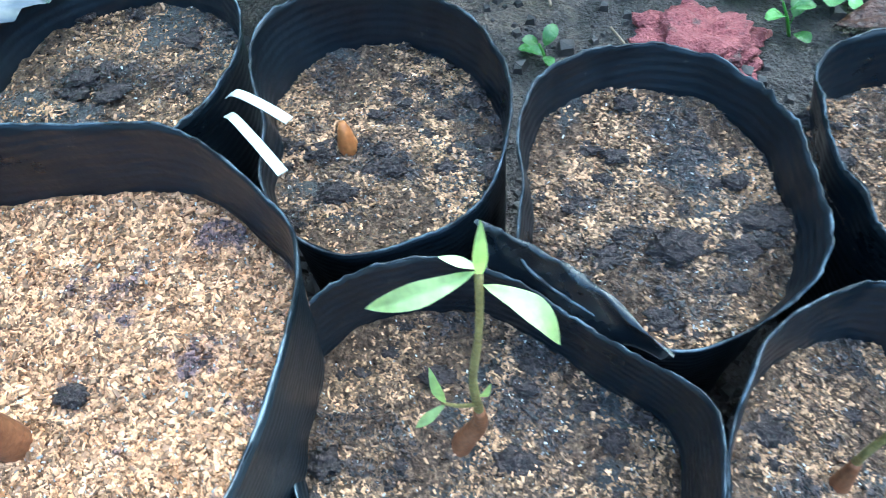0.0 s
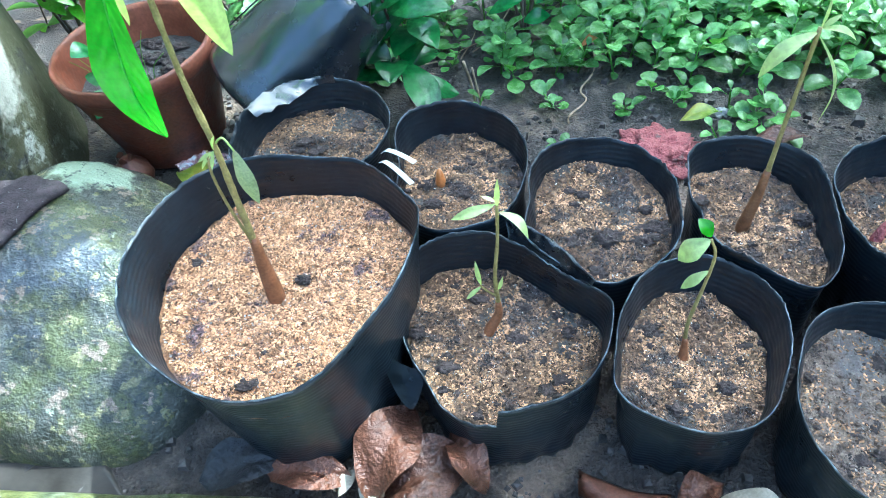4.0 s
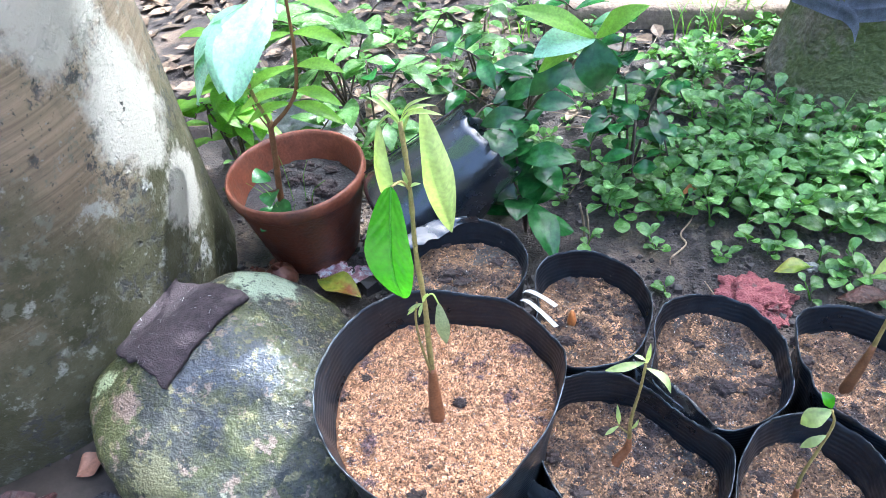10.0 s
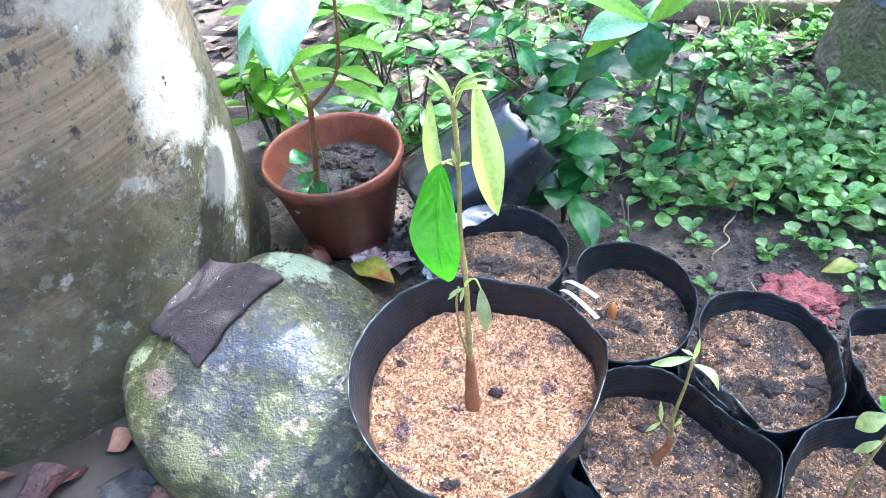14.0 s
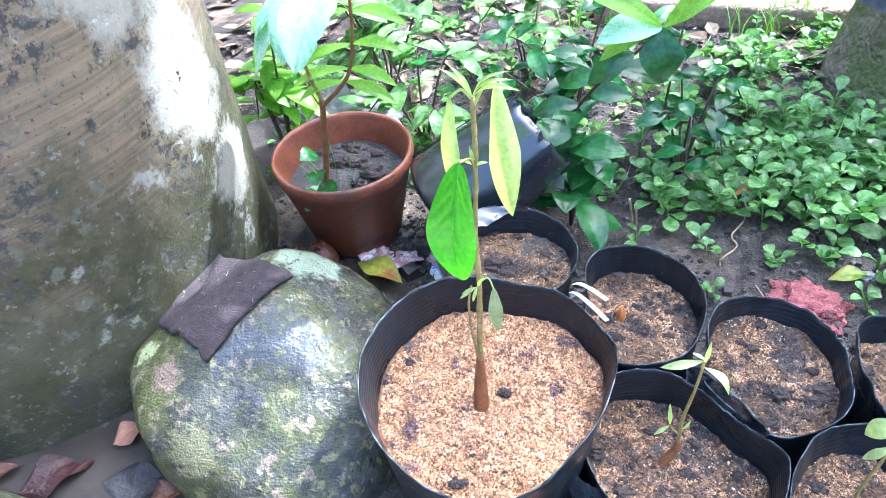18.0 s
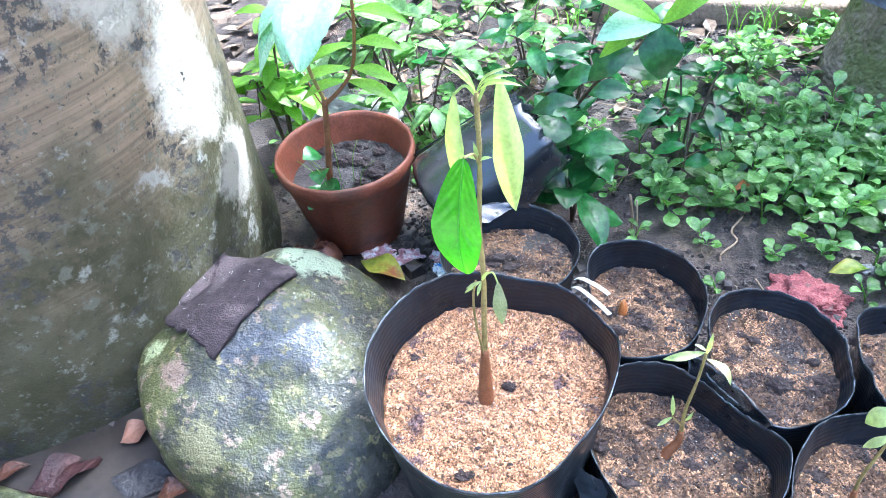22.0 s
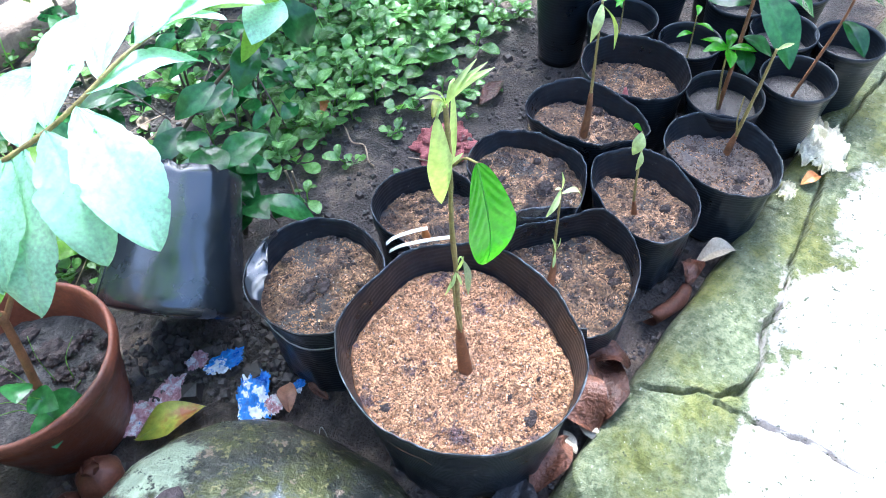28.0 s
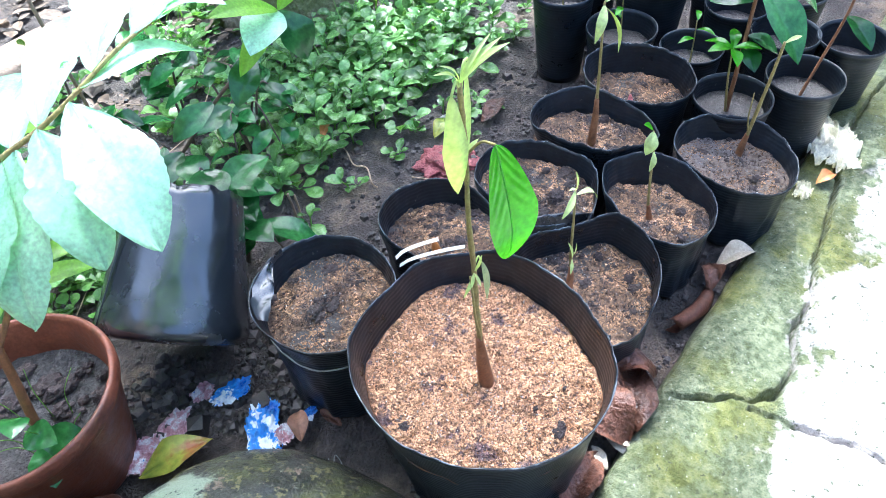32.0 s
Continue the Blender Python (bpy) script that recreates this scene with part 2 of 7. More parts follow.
def rock_surface():
    """A wet boulder: dark olive ground, yellow-green moss, pale crust, rusty rings, a film of water over fine grain."""
    m = bpy.data.materials.new("wet_boulder")
    m.use_nodes = True
    n, l = m.node_tree.nodes, m.node_tree.links
    b = n["Principled BSDF"]
    src = n.new("ShaderNodeNewGeometry").outputs["Position"]
    c = blend(n, l, blotch(n, l, src, 26, 0.38, 0.60, 9, 0.72), (0.016, 0.019, 0.013), (0.085, 0.083, 0.062))
    c = blend(n, l, spot(n, l, src, (-0.27, 0.06, 0.19), 0.11), c, (0.068, 0.076, 0.086))
    c = blend(n, l, blotch(n, l, src, 10, 0.46, 0.56, 9, 0.7), c, (0.075, 0.080, 0.020))
    c = blend(n, l, spot(n, l, src, (-0.47, -0.01, 0.09), 0.12), c, (0.085, 0.092, 0.022))
    c = blend(n, l, blotch(n, l, src, 60, 0.56, 0.62, 8), c, (0.21, 0.19, 0.080))
    c = blend(n, l, blotch(n, l, src, 38, 0.59, 0.63, 7), c, (0.25, 0.185, 0.135))
    c = blend(n, l, blotch(n, l, src, 24, 0.64, 0.67, 8), c, (0.28, 0.29, 0.20))
    c = blend(n, l, spot(n, l, src, (-0.462, 0.025, 0.125), 0.026), c, (0.46, 0.52, 0.28))
    c = blend(n, l, spot(n, l, src, (-0.30, 0.225, 0.165), 0.060), c, (0.36, 0.42, 0.29))
    c = blend(n, l, spot(n, l, src, (-0.205, 0.04, 0.15), 0.030), c, (0.20, 0.20, 0.06))
    c = blend(n, l, spot(n, l, src, (-0.35, -0.09, 0.10), 0.040), c, (0.20, 0.19, 0.09))
    c = blend(n, l, spot(n, l, src, (-0.415, -0.02, 0.15), 0.026), c, (0.24, 0.17, 0.125))
    c = blend(n, l, blotch(n, l, src, 90, 0.58, 0.66, 5), c, (0.014, 0.016, 0.013))
    l.new(c, b.inputs["Base Color"])
    r = n.new("ShaderNodeMapRange")
    r.inputs[3].default_value, r.inputs[4].default_value = 0.36, 0.60
    l.new(blotch(n, l, src, 9, 0.4, 0.65), r.inputs[0])
    l.new(r.outputs[0], b.inputs["Roughness"])
    b.inputs["Specular IOR Level"].default_value = 0.5
    b.inputs["Coat IOR"].default_value = 1.5
    b.inputs["Coat Weight"].default_value, b.inputs["Coat Roughness"].default_value = 0.75, 0.13
    grain = [blotch(n, l, src, 300, 0.2, 0.8, 3), blotch(n, l, src, 110, 0.2, 0.8, 3), blotch(n, l, src, 40, 0.2, 0.8, 4)]
    relief(n, l, grain, 0.85, 0.004)
    wet = n.new("ShaderNodeBump")
    wet.inputs["Strength"].default_value, wet.inputs["Distance"].default_value = 0.8, 0.0022
    l.new(grain[1], wet.inputs["Height"])
    l.new(wet.outputs[0], b.inputs["Coat Normal"])
    return m


def path_surface():
    """Pale worn concrete with a band of green moss along its free edge."""
    m = bpy.data.materials.new("mossy_path")
    m.use_nodes = True
    n, l = m.node_tree.nodes, m.node_tree.links
    b = n["Principled BSDF"]
    src = n.new("ShaderNodeNewGeometry").outputs["Position"]
    sep = n.new("ShaderNodeSeparateXYZ")
    l.new(src, sep.inputs[0])
    wob = n.new("ShaderNodeTexNoise")
    wob.inputs["Scale"].default_value, wob.inputs["Detail"].default_value, wob.inputs["Roughness"].default_value = 9, 8, 0.68
    l.new(src, wob.inputs["Vector"])
    ad = n.new("ShaderNodeMath")
    ad.operation = "MULTIPLY_ADD"
    ad.inputs[1].default_value = 0.46
    l.new(wob.outputs["Fac"], ad.inputs[0])
    l.new(sep.outputs["Y"], ad.inputs[2])
    band = n.new("ShaderNodeMapRange")
    band.inputs[1].default_value, band.inputs[2].default_value = -0.066, -0.040
    l.new(ad.outputs[0], band.inputs[0])
    pale = blend(n, l, blotch(n, l, src, 18, 0.35, 0.65), (0.40, 0.355, 0.315), (0.58, 0.535, 0.485))
    green = blend(n, l, blotch(n, l, src, 60, 0.42, 0.60, 9), (0.075, 0.085, 0.014), (0.20, 0.20, 0.060))
    grey = blend(n, l, blotch(n, l, src, 90, 0.40, 0.62, 9), (0.080, 0.095, 0.040), (0.22, 0.235, 0.135))
    moss = blend(n, l, blotch(n, l, src, 8, 0.44, 0.56), green, grey)
    c = blend(n, l, band.outputs[0], pale, moss)
    c = blend(n, l, blotch(n, l, src, 120, 0.58, 0.66), c, (0.06, 0.07, 0.03))
    c = blend(n, l, blotch(n, l, src, 170, 0.64, 0.69), c, (0.50, 0.50, 0.45))
    l.new(c, b.inputs["Base Color"])
    rr = n.new("ShaderNodeMapRange")
    rr.inputs[3].default_value, rr.inputs[4].default_value = 0.55, 0.36
    l.new(band.outputs[0], rr.inputs[0])
    l.new(rr.outputs[0], b.inputs["Roughness"])
    relief(n, l, [blotch(n, l, src, 240, 0.2, 0.8, 4), blotch(n, l, src, 45, 0.2, 0.8, 5)], 0.9, 0.004)
    return m


def ribbed(m, pitch):
    """Adds fine moulded ribs round a film wall to its relief."""
    n, l = m.node_tree.nodes, m.node_tree.links
    w = n.new("ShaderNodeTexWave")
    w.bands_direction = "Z"
    w.inputs["Scale"].default_value = 0.31415 / pitch
    w.inputs["Distortion"].default_value, w.inputs["Detail"].default_value, w.inputs["Detail Scale"].default_value = 1.6, 2.0, 0.6
    l.new(n.new("ShaderNodeNewGeometry").outputs["Position"], w.inputs["Vector"])
    bp = n["Bump"]
    old = bp.inputs["Height"].links[0].from_socket
    ad = n.new("ShaderNodeMath")
    ad.operation = "MULTIPLY_ADD"
    ad.inputs[1].default_value = 0.24
    l.new(w.outputs["Fac"], ad.inputs[0])
    l.new(old, ad.inputs[2])
    l.new(ad.outputs[0], bp.inputs["Height"])


M = {}
M["plastic"] = surf("black_film", [(0.3, (0.006, 0.009, 0.013)), (0.7, (0.016, 0.022, 0.030))], 18, (0.24, 0.50), 0.5, 70, 0.002, spec=0.42,
                    patch=((0.085, 0.080, 0.070), 90, 0.66, 0.74))
ribbed(M["plastic"], 0.0062)
M["coir"] = surf("coir_soil", [(0.25, (0.072, 0.029, 0.0125)), (0.5, (0.305, 0.148, 0.069)), (0.75, (0.565, 0.335, 0.187))], 230, (0.45, 0.9), 1.0, 700, 0.005, patch=((0.14, 0.085, 0.075), 24, 0.56, 0.64))
M["coir_chip"] = surf("coir_chip", [(0.3, (0.30, 0.136, 0.054)), (0.7, (0.67, 0.388, 0.210))], 90, (0.33, 0.78), 0.3, 700, 0.001, island=0.8, patch=((0.13, 0.078, 0.075), 22, 0.57, 0.62))
M["mix"] = surf("potting_mix", [(0.25, (0.014, 0.009, 0.007)), (0.5, (0.16, 0.096, 0.060)), (0.75, (0.46, 0.30, 0.185))], 200, (0.22, 0.8), 1.0, 600, 0.008, patch=((0.105, 0.097, 0.096), 15, 0.53, 0.58))
M["mix_chip"] = surf("mix_chip", [(0.3, (0.11, 0.056, 0.022)), (0.7, (0.60, 0.36, 0.195))], 60, (0.35, 0.85), 0.3, 700, 0.001, island=0.95, patch=((0.055, 0.040, 0.036), 26, 0.50, 0.57))
M["clod"] = surf("dark_clod", [(0.3, (0.020, 0.013, 0.012)), (0.7, (0.085, 0.060, 0.054))], 160, (0.3, 0.7), 0.9, 500, 0.004)
M["ground"] = surf("garden_soil", [(0.25, (0.024, 0.019, 0.017)), (0.5, (0.068, 0.055, 0.048)), (0.75, (0.16, 0.125, 0.10))], 36, (0.35, 0.8), 1.0, 260, 0.010, patch=((0.22, 0.16, 0.115), 5, 0.53, 0.63))
M["concrete"] = path_surface()
M["tank"] = tank_surface()
M["rock"] = rock_surface()
M["felt"] = surf("brown_felt", [(0.3, (0.045, 0.031, 0.034)), (0.7, (0.105, 0.078, 0.082))], 90, (0.8, 0.95), 1.0, 500, 0.006, patch=((0.30, 0.27, 0.25), 150, 0.72, 0.75))
M["clay"] = surf("terracotta", [(0.3, (0.13, 0.040, 0.021)), (0.7, (0.25, 0.085, 0.044))], 26, (0.3, 0.65), 0.4, 200, 0.002,
                 patch=((0.08, 0.038, 0.026), 10, 0.52, 0.68))
M["leaf"] = surf("glossy_leaf", [(0.3, (0.045, 0.23, 0.003)), (0.7, (0.085, 0.33, 0.008))], 30, (0.12, 0.28), 0.25, 200, 0.001, trans=0.40, objvar=0.15)
M["leaf_vein"] = surf("leaf_vein", [(0.3, (0.12, 0.42, 0.03)), (0.7, (0.20, 0.50, 0.06))], 60, (0.35, 0.5), 0.1, 300, 0.001, trans=0.4)
M["leaf_young"] = surf("young_leaf", [(0.3, (0.38, 0.47, 0.16)), (0.7, (0.48, 0.58, 0.26))], 40, (0.4, 0.6), 0.25, 200, 0.001, trans=0.4, objvar=0.12)
# sun glare and sky shine on leaves, put into one pale colour
M["leaf_pale_lit"] = surf("pale_lit_leaf", [(0.3, (0.30, 0.54, 0.36)), (0.7, (0.42, 0.66, 0.47))], 30, (0.2, 0.35), 0.2, 300, 0.001, trans=0.3, objvar=0.1, patch=((0.09, 0.32, 0.05), 70, 0.69, 0.72))
M["herb"] = surf("herb_leaf", [(0.3, (0.068, 0.162, 0.034)), (0.7, (0.185, 0.345, 0.090))], 45, (0.16, 0.4), 0.3, 200, 0.001, trans=0.25, island=0.55)
M["herb_big"] = surf("spoon_leaf", [(0.3, (0.078, 0.172, 0.044)), (0.7, (0.21, 0.375, 0.112))], 60, (0.14, 0.38), 0.6, 160, 0.002, trans=0.25, objvar=0.5)
M["stem"] = surf("green_stem", [(0.3, (0.20, 0.15, 0.045)), (0.7, (0.36, 0.30, 0.10))], 90, (0.5, 0.7), 0.8, 400, 0.002)
M["bark"] = surf("brown_stem", [(0.3, (0.13, 0.055, 0.02)), (0.7, (0.26, 0.12, 0.05))], 70, (0.5, 0.75), 0.5, 500, 0.001)
M["red"] = surf("red_stone", [(0.3, (0.22, 0.045, 0.05)), (0.7, (0.46, 0.16, 0.15))], 50, (0.6, 0.85), 1.0, 300, 0.006, patch=((0.14, 0.09, 0.075), 34, 0.56, 0.66))
M["dry"] = surf("dry_leaf", [(0.3, (0.060, 0.023, 0.012)), (0.7, (0.155, 0.062, 0.034))], 40, (0.28, 0.52), 0.9, 160, 0.004, objvar=0.35)


M["leaf_dark"] = surf("dark_glossy_leaf", [(0.3, (0.016, 0.080, 0.018)), (0.7, (0.050, 0.17, 0.040))], 30, (0.08, 0.24), 0.3, 120, 0.002, spec=0.5, trans=0.22, objvar=0.45)
M["grass"] = surf("grass_blade", [(0.3, (0.10, 0.25, 0.03)), (0.7, (0.20, 0.38, 0.06))], 30, (0.4, 0.6), 0.2, 300, 0.001, trans=0.3, island=0.3)
M["white"] = surf("white_plastic", [(0.3, (0.66, 0.64, 0.56)), (0.7, (0.82, 0.80, 0.74))], 40, (0.35, 0.5), 0.15, 300, 0.001)
M["blue"] = surf("blue_wrapper", [(0.34, (0.015, 0.09, 0.42)), (0.52, (0.04, 0.24, 0.68)), (0.56, (0.75, 0.78, 0.82))], 38, (0.25, 0.45), 0.8, 160, 0.003)
M["pink"] = surf("pink_wrapper", [(0.30, (0.30, 0.12, 0.14)), (0.50, (0.52, 0.30, 0.33)), (0.58, (0.66, 0.64, 0.66))], 80, (0.3, 0.5), 0.8, 260, 0.003, patch=((0.10, 0.25, 0.55), 60, 0.66, 0.69))
M["film"] = surf("clear_wrapper", [(0.3, (0.50, 0.45, 0.30)), (0.7, (0.76, 0.71, 0.54))], 40, (0.25, 0.45), 0.5, 260, 0.002, trans=0.2)
M["yellow"] = surf("yellow_leaf", [(0.35, (0.15, 0.24, 0.03)), (0.5, (0.34, 0.35, 0.05)), (0.62, (0.32, 0.12, 0.04))], 16, (0.25, 0.45), 0.5, 120, 0.002, trans=0.2)
M["fawn"] = surf("fawn_leaf", [(0.3, (0.36, 0.29, 0.19)), (0.7, (0.55, 0.47, 0.35))], 30, (0.5, 0.7), 0.3, 300, 0.001)
M["orange"] = surf("orange_leaf", [(0.3, (0.42, 0.13, 0.03)), (0.7, (0.60, 0.28, 0.09))], 30, (0.35, 0.55), 0.3, 300, 0.001)
M["twig"] = surf("dry_twig", [(0.3, (0.22, 0.15, 0.09)), (0.7, (0.45, 0.34, 0.23))], 40, (0.6, 0.85), 0.5, 300, 0.001)
M["pale_stone"] = surf("pale_stone", [(0.3, (0.22, 0.22, 0.20)), (0.7, (0.44, 0.43, 0.40))], 24, (0.5, 0.8), 0.5, 220, 0.002)
M["fines"] = surf("seedling_bulb", [(0.3, (0.17, 0.065, 0.025)), (0.7, (0.33, 0.14, 0.06))], 60, (0.4, 0.65), 0.5, 400, 0.001)
M["wet"] = surf("wet_gutter", [(0.3, (0.019, 0.016, 0.013)), (0.7, (0.062, 0.052, 0.043))], 9, (0.28, 0.55), 0.35, 90, 0.002)
M["thread"] = surf("white_thread", [(0.3, (0.22, 0.22, 0.20)), (0.7, (0.40, 0.40, 0.37))], 60, (0.6, 0.8), 0.3, 400, 0.001)
M["grey_net"] = surf("grey_strap", [(0.3, (0.10, 0.11, 0.13)), (0.7, (0.24, 0.26, 0.30))], 40, (0.35, 0.55), 0.5, 500, 0.001)
# for the unseen walls added against low sky light
M["block_wall"] = surf("sky_block_wall", [(0.3, (0.05, 0.055, 0.035)), (0.7, (0.13, 0.12, 0.09))], 5, (0.7, 0.95), 0.6, 60, 0.01)
M["pebble"] = surf("grit", [(0.3, (0.14, 0.14, 0.14)), (0.7, (0.62, 0.60, 0.56))], 60, (0.4, 0.7), 0.3, 400, 0.001, island=0.6)
M["trunk"] = surf("mossy_bark", [(0.3, (0.15, 0.13, 0.085)), (0.7, (0.34, 0.295, 0.21))], 22, (0.7, 0.95), 1.0, 90, 0.012, spec=0.2, patch=((0.17, 0.19, 0.075), 8, 0.46, 0.6))
M["crown"] = surf("crown_leaf", [(0.3, (0.03, 0.09, 0.015)), (0.7, (0.06, 0.16, 0.03))], 6, (0.4, 0.6), 0.1, 40, 0.001, trans=0.3, island=0.3)
M["leaf_grey"] = surf("grey_green_leaf", [(0.3, (0.20, 0.25, 0.12)), (0.7, (0.34, 0.38, 0.22))], 60, (0.4, 0.6), 0.3, 500, 0.001, trans=0.25, patch=((0.42, 0.42, 0.22), 260, 0.6, 0.68))
M["branch"] = surf("dull_branch", [(0.3, (0.06, 0.045, 0.032)), (0.7, (0.16, 0.12, 0.085))], 60, (0.6, 0.85), 0.6, 300, 0.001)
M["wet_mix"] = surf("wet_dark_mix", [(0.25, (0.036, 0.027, 0.022)), (0.5, (0.21, 0.157, 0.124)), (0.75, (0.43, 0.33, 0.25))], 140, (0.18, 0.5), 1.0, 500, 0.008, patch=((0.20, 0.178, 0.170), 14, 0.52, 0.60))
M["litter"] = surf("leaf_litter", [(0.3, (0.07, 0.045, 0.028)), (0.7, (0.28, 0.20, 0.13))], 60, (0.55, 0.8), 0.4, 200, 0.001, island=0.7)
M["purple"] = surf("wet_purple_leaf", [(0.3, (0.016, 0.008, 0.008)), (0.7, (0.075, 0.032, 0.030))], 40, (0.26, 0.5), 0.9, 150, 0.004, spec=0.35)
M["board"] = surf("old_board", [(0.3, (0.16, 0.11, 0.075)), (0.7, (0.34, 0.25, 0.17))], 20, (0.6, 0.85), 0.7, 100, 0.006)
# rim scuffs and the film's edge highlights, both put into the colour
M["scuff_glint"] = surf("scuffed_glint_rim", [(0.46, (0.008, 0.011, 0.015)), (0.66, (0.15, 0.18, 0.21))], 55, (0.25, 0.5), 0.5, 300, 0.001)
M["plastic_shiny"] = surf("shiny_black_film", [(0.3, (0.008, 0.011, 0.015)), (0.7, (0.026, 0.032, 0.040))], 12, (0.16, 0.36), 0.35, 30, 0.004, spec=1.0, coat=0.4)
M["mud"] = surf("grey_mud", [(0.3, (0.026, 0.021, 0.018)), (0.7, (0.085, 0.070, 0.060))], 34, (0.25, 0.6), 0.8, 240, 0.004)
M["pot_mud"] = surf("damp_pot_mud", [(0.3, (0.014, 0.012, 0.012)), (0.5, (0.045, 0.041, 0.038)), (0.7, (0.12, 0.11, 0.10))], 40, (0.35, 0.75), 1.0, 240, 0.006)
M["leaf_bright"] = surf("bright_leaflet", [(0.3, (0.16, 0.34, 0.03)), (0.7, (0.26, 0.46, 0.06))], 30, (0.3, 0.5), 0.2, 300, 0.001, trans=0.4, objvar=0.15)
M["crumb"] = surf("soil_crumb", [(0.3, (0.03, 0.026, 0.024)), (0.7, (0.11, 0.092, 0.082))], 60, (0.4, 0.8), 0.4, 400, 0.001, island=0.5)
M["darkleaf"] = surf("wet_dark_leaf", [(0.3, (0.014, 0.014, 0.016)), (0.7, (0.052, 0.050, 0.052))], 40, (0.32, 0.55), 0.9, 150, 0.004, spec=0.35)
M["pinkleaf"] = surf("tan_brown_leaf", [(0.3, (0.24, 0.115, 0.07)), (0.7, (0.40, 0.21, 0.13))], 30, (0.45, 0.65), 0.4, 200, 0.001)
M["barkroll"] = surf("red_bark", [(0.3, (0.11, 0.040, 0.022)), (0.7, (0.24, 0.100, 0.056))], 40, (0.4, 0.65), 0.6, 260, 0.002)
M["husk"] = surf("brown_husk", [(0.3, (0.065, 0.024, 0.014)), (0.7, (0.16, 0.062, 0.038))], 50, (0.3, 0.55), 0.5, 260, 0.001)


# ---- mesh helpers ----
def part(name, bm, material, parent=None, label="", smooth=True):
    me = bpy.data.meshes.new(name)
    bm.normal_update()
    bm.to_mesh(me)
    bm.free()
    if smooth:
        me.shade_smooth()
    me.materials.append(material)
    ob = new(name, me)
    if parent is not None:
        ob.parent = parent
    if label:
        ob["label"] = label
    return ob


def root(name, x=0, y=0, z=0, **tags):
    ob = new(name)
    ob.empty_display_size = 0.02
    ob.location = (x, y, z)
    return tagged(ob, **tags)


def rings_mesh(rings, close_ends=(False, False)):
    """Skin between rings of equal count; optional end caps."""
    bm = bmesh.new()
    vs = [[bm.verts.new(p) for p in ring] for ring in rings]
    for a, b in zip(vs, vs[1:]):
        k = len(a)
        for i in range(k):
            bm.faces.new((a[i], a[(i + 1) % k], b[(i + 1) % k], b[i]))
    if close_ends[0]:
        bm.faces.new(list(reversed(vs[0])))
    if close_ends[1]:
        bm.faces.new(vs[-1])
    return bm


def tube(points, radii, sides=8, bm=None):
    """A tapered tube along points."""
    bm = bm or bmesh.new()
    pts = [Vector(p) for p in points]
    rings = []
    for i, p in enumerate(pts):
        d = (pts[min(i + 1, len(pts) - 1)] - pts[max(i - 1, 0)]).normalized()
        u = d.cross(Vector((0.3, 1, 0.2))).normalized()
        v = d.cross(u)
        r = radii[i] if isinstance(radii, (list, tuple)) else radii
        rings.append([bm.verts.new(p + r * (math.cos(a) * u + math.sin(a) * v)) for a in
                      (2 * math.pi * k / sides for k in range(sides))])
    for a, b in zip(rings, rings[1:]):
        for i in range(sides):
            bm.faces.new((a[i], a[(i + 1) % sides], b[(i + 1) % sides], b[i]))
    bm.faces.new(list(reversed(rings[0])))
    bm.faces.new(rings[-1])
    return bm


def curve_points(pts, n=12):
    """Smooth points through a few control points (Catmull-Rom)."""
    p = [Vector(q) for q in pts]
    p = [2 * p[0] - p[1]] + p + [2 * p[-1] - p[-2]]
    out = []
    segs = len(p) - 3
    for s in range(segs):
        a, b, c, d = p[s:s + 4]
        for k in range(n):
            t = k / n
            out.append(0.5 * ((2 * b) + (c - a) * t + (2 * a - 5 * b + 4 * c - d) * t * t + (3 * b - a - 3 * c + d) * t ** 3))
    out.append(p[-2])
    return out


def rough_lump(rx, ry, rz, sub=3, amp=0.15, freq=3.0, seed=0, flat=None):
    bm = bmesh.new()
    bmesh.ops.create_icosphere(bm, subdivisions=sub, radius=1)
    for v in bm.verts:
        p = v.co.copy()
        k = 1 + amp * noise.noise(p * freq + Vector((seed * 7.1, seed * 3.3, seed))) + amp * 0.4 * noise.noise(p * freq * 2.7 + Vector((seed, 5, 1)))
        q = Vector((p.x * rx * k, p.y * ry * k, p.z * rz * k))
        if flat is not None:
            q.z = max(q.z, flat)
        v.co = q
    return bm


# ---- ground, path, gutter, round tank, tree ----
def ground_height(x, y):
    return 0.007 * noise.noise(Vector((x * 6, y * 6, 0.3))) + 0.004 * noise.noise(Vector((x * 23, y * 23, 1.7))) - 0.003


def build_ground():
    bm = bmesh.new()
    xs = [-900, -60, -12, -4, -2] + [-1.4 + 0.016 * i for i in range(200)] + [2.3, 4, 12, 60, 900]
    ys = [-900, -60, -12, -4, -2] + [-1.2 + 0.016 * i for i in range(190)] + [2.6, 4, 12, 60, 900]
    grid = [[bm.verts.new((x, y, ground_height(x, y) if abs(x) < 3 and abs(y) < 3 else 0.0)) for x in xs] for y in ys]
    for j in range(len(ys) - 1):
        for i in range(len(xs) - 1):
            bm.faces.new((grid[j][i], grid[j][i + 1], grid[j + 1][i + 1], grid[j + 1][i]))
    return tagged(part("ground", bm, M["ground"]), "dark damp garden soil with crumbs and litter", "ground", kind="structure")


build_ground()


def edge_y(x):
    return -0.147 + 0.006 * math.sin(5 * x + 1) + 0.005 * noise.noise(Vector((x * 14, 2, 0)))


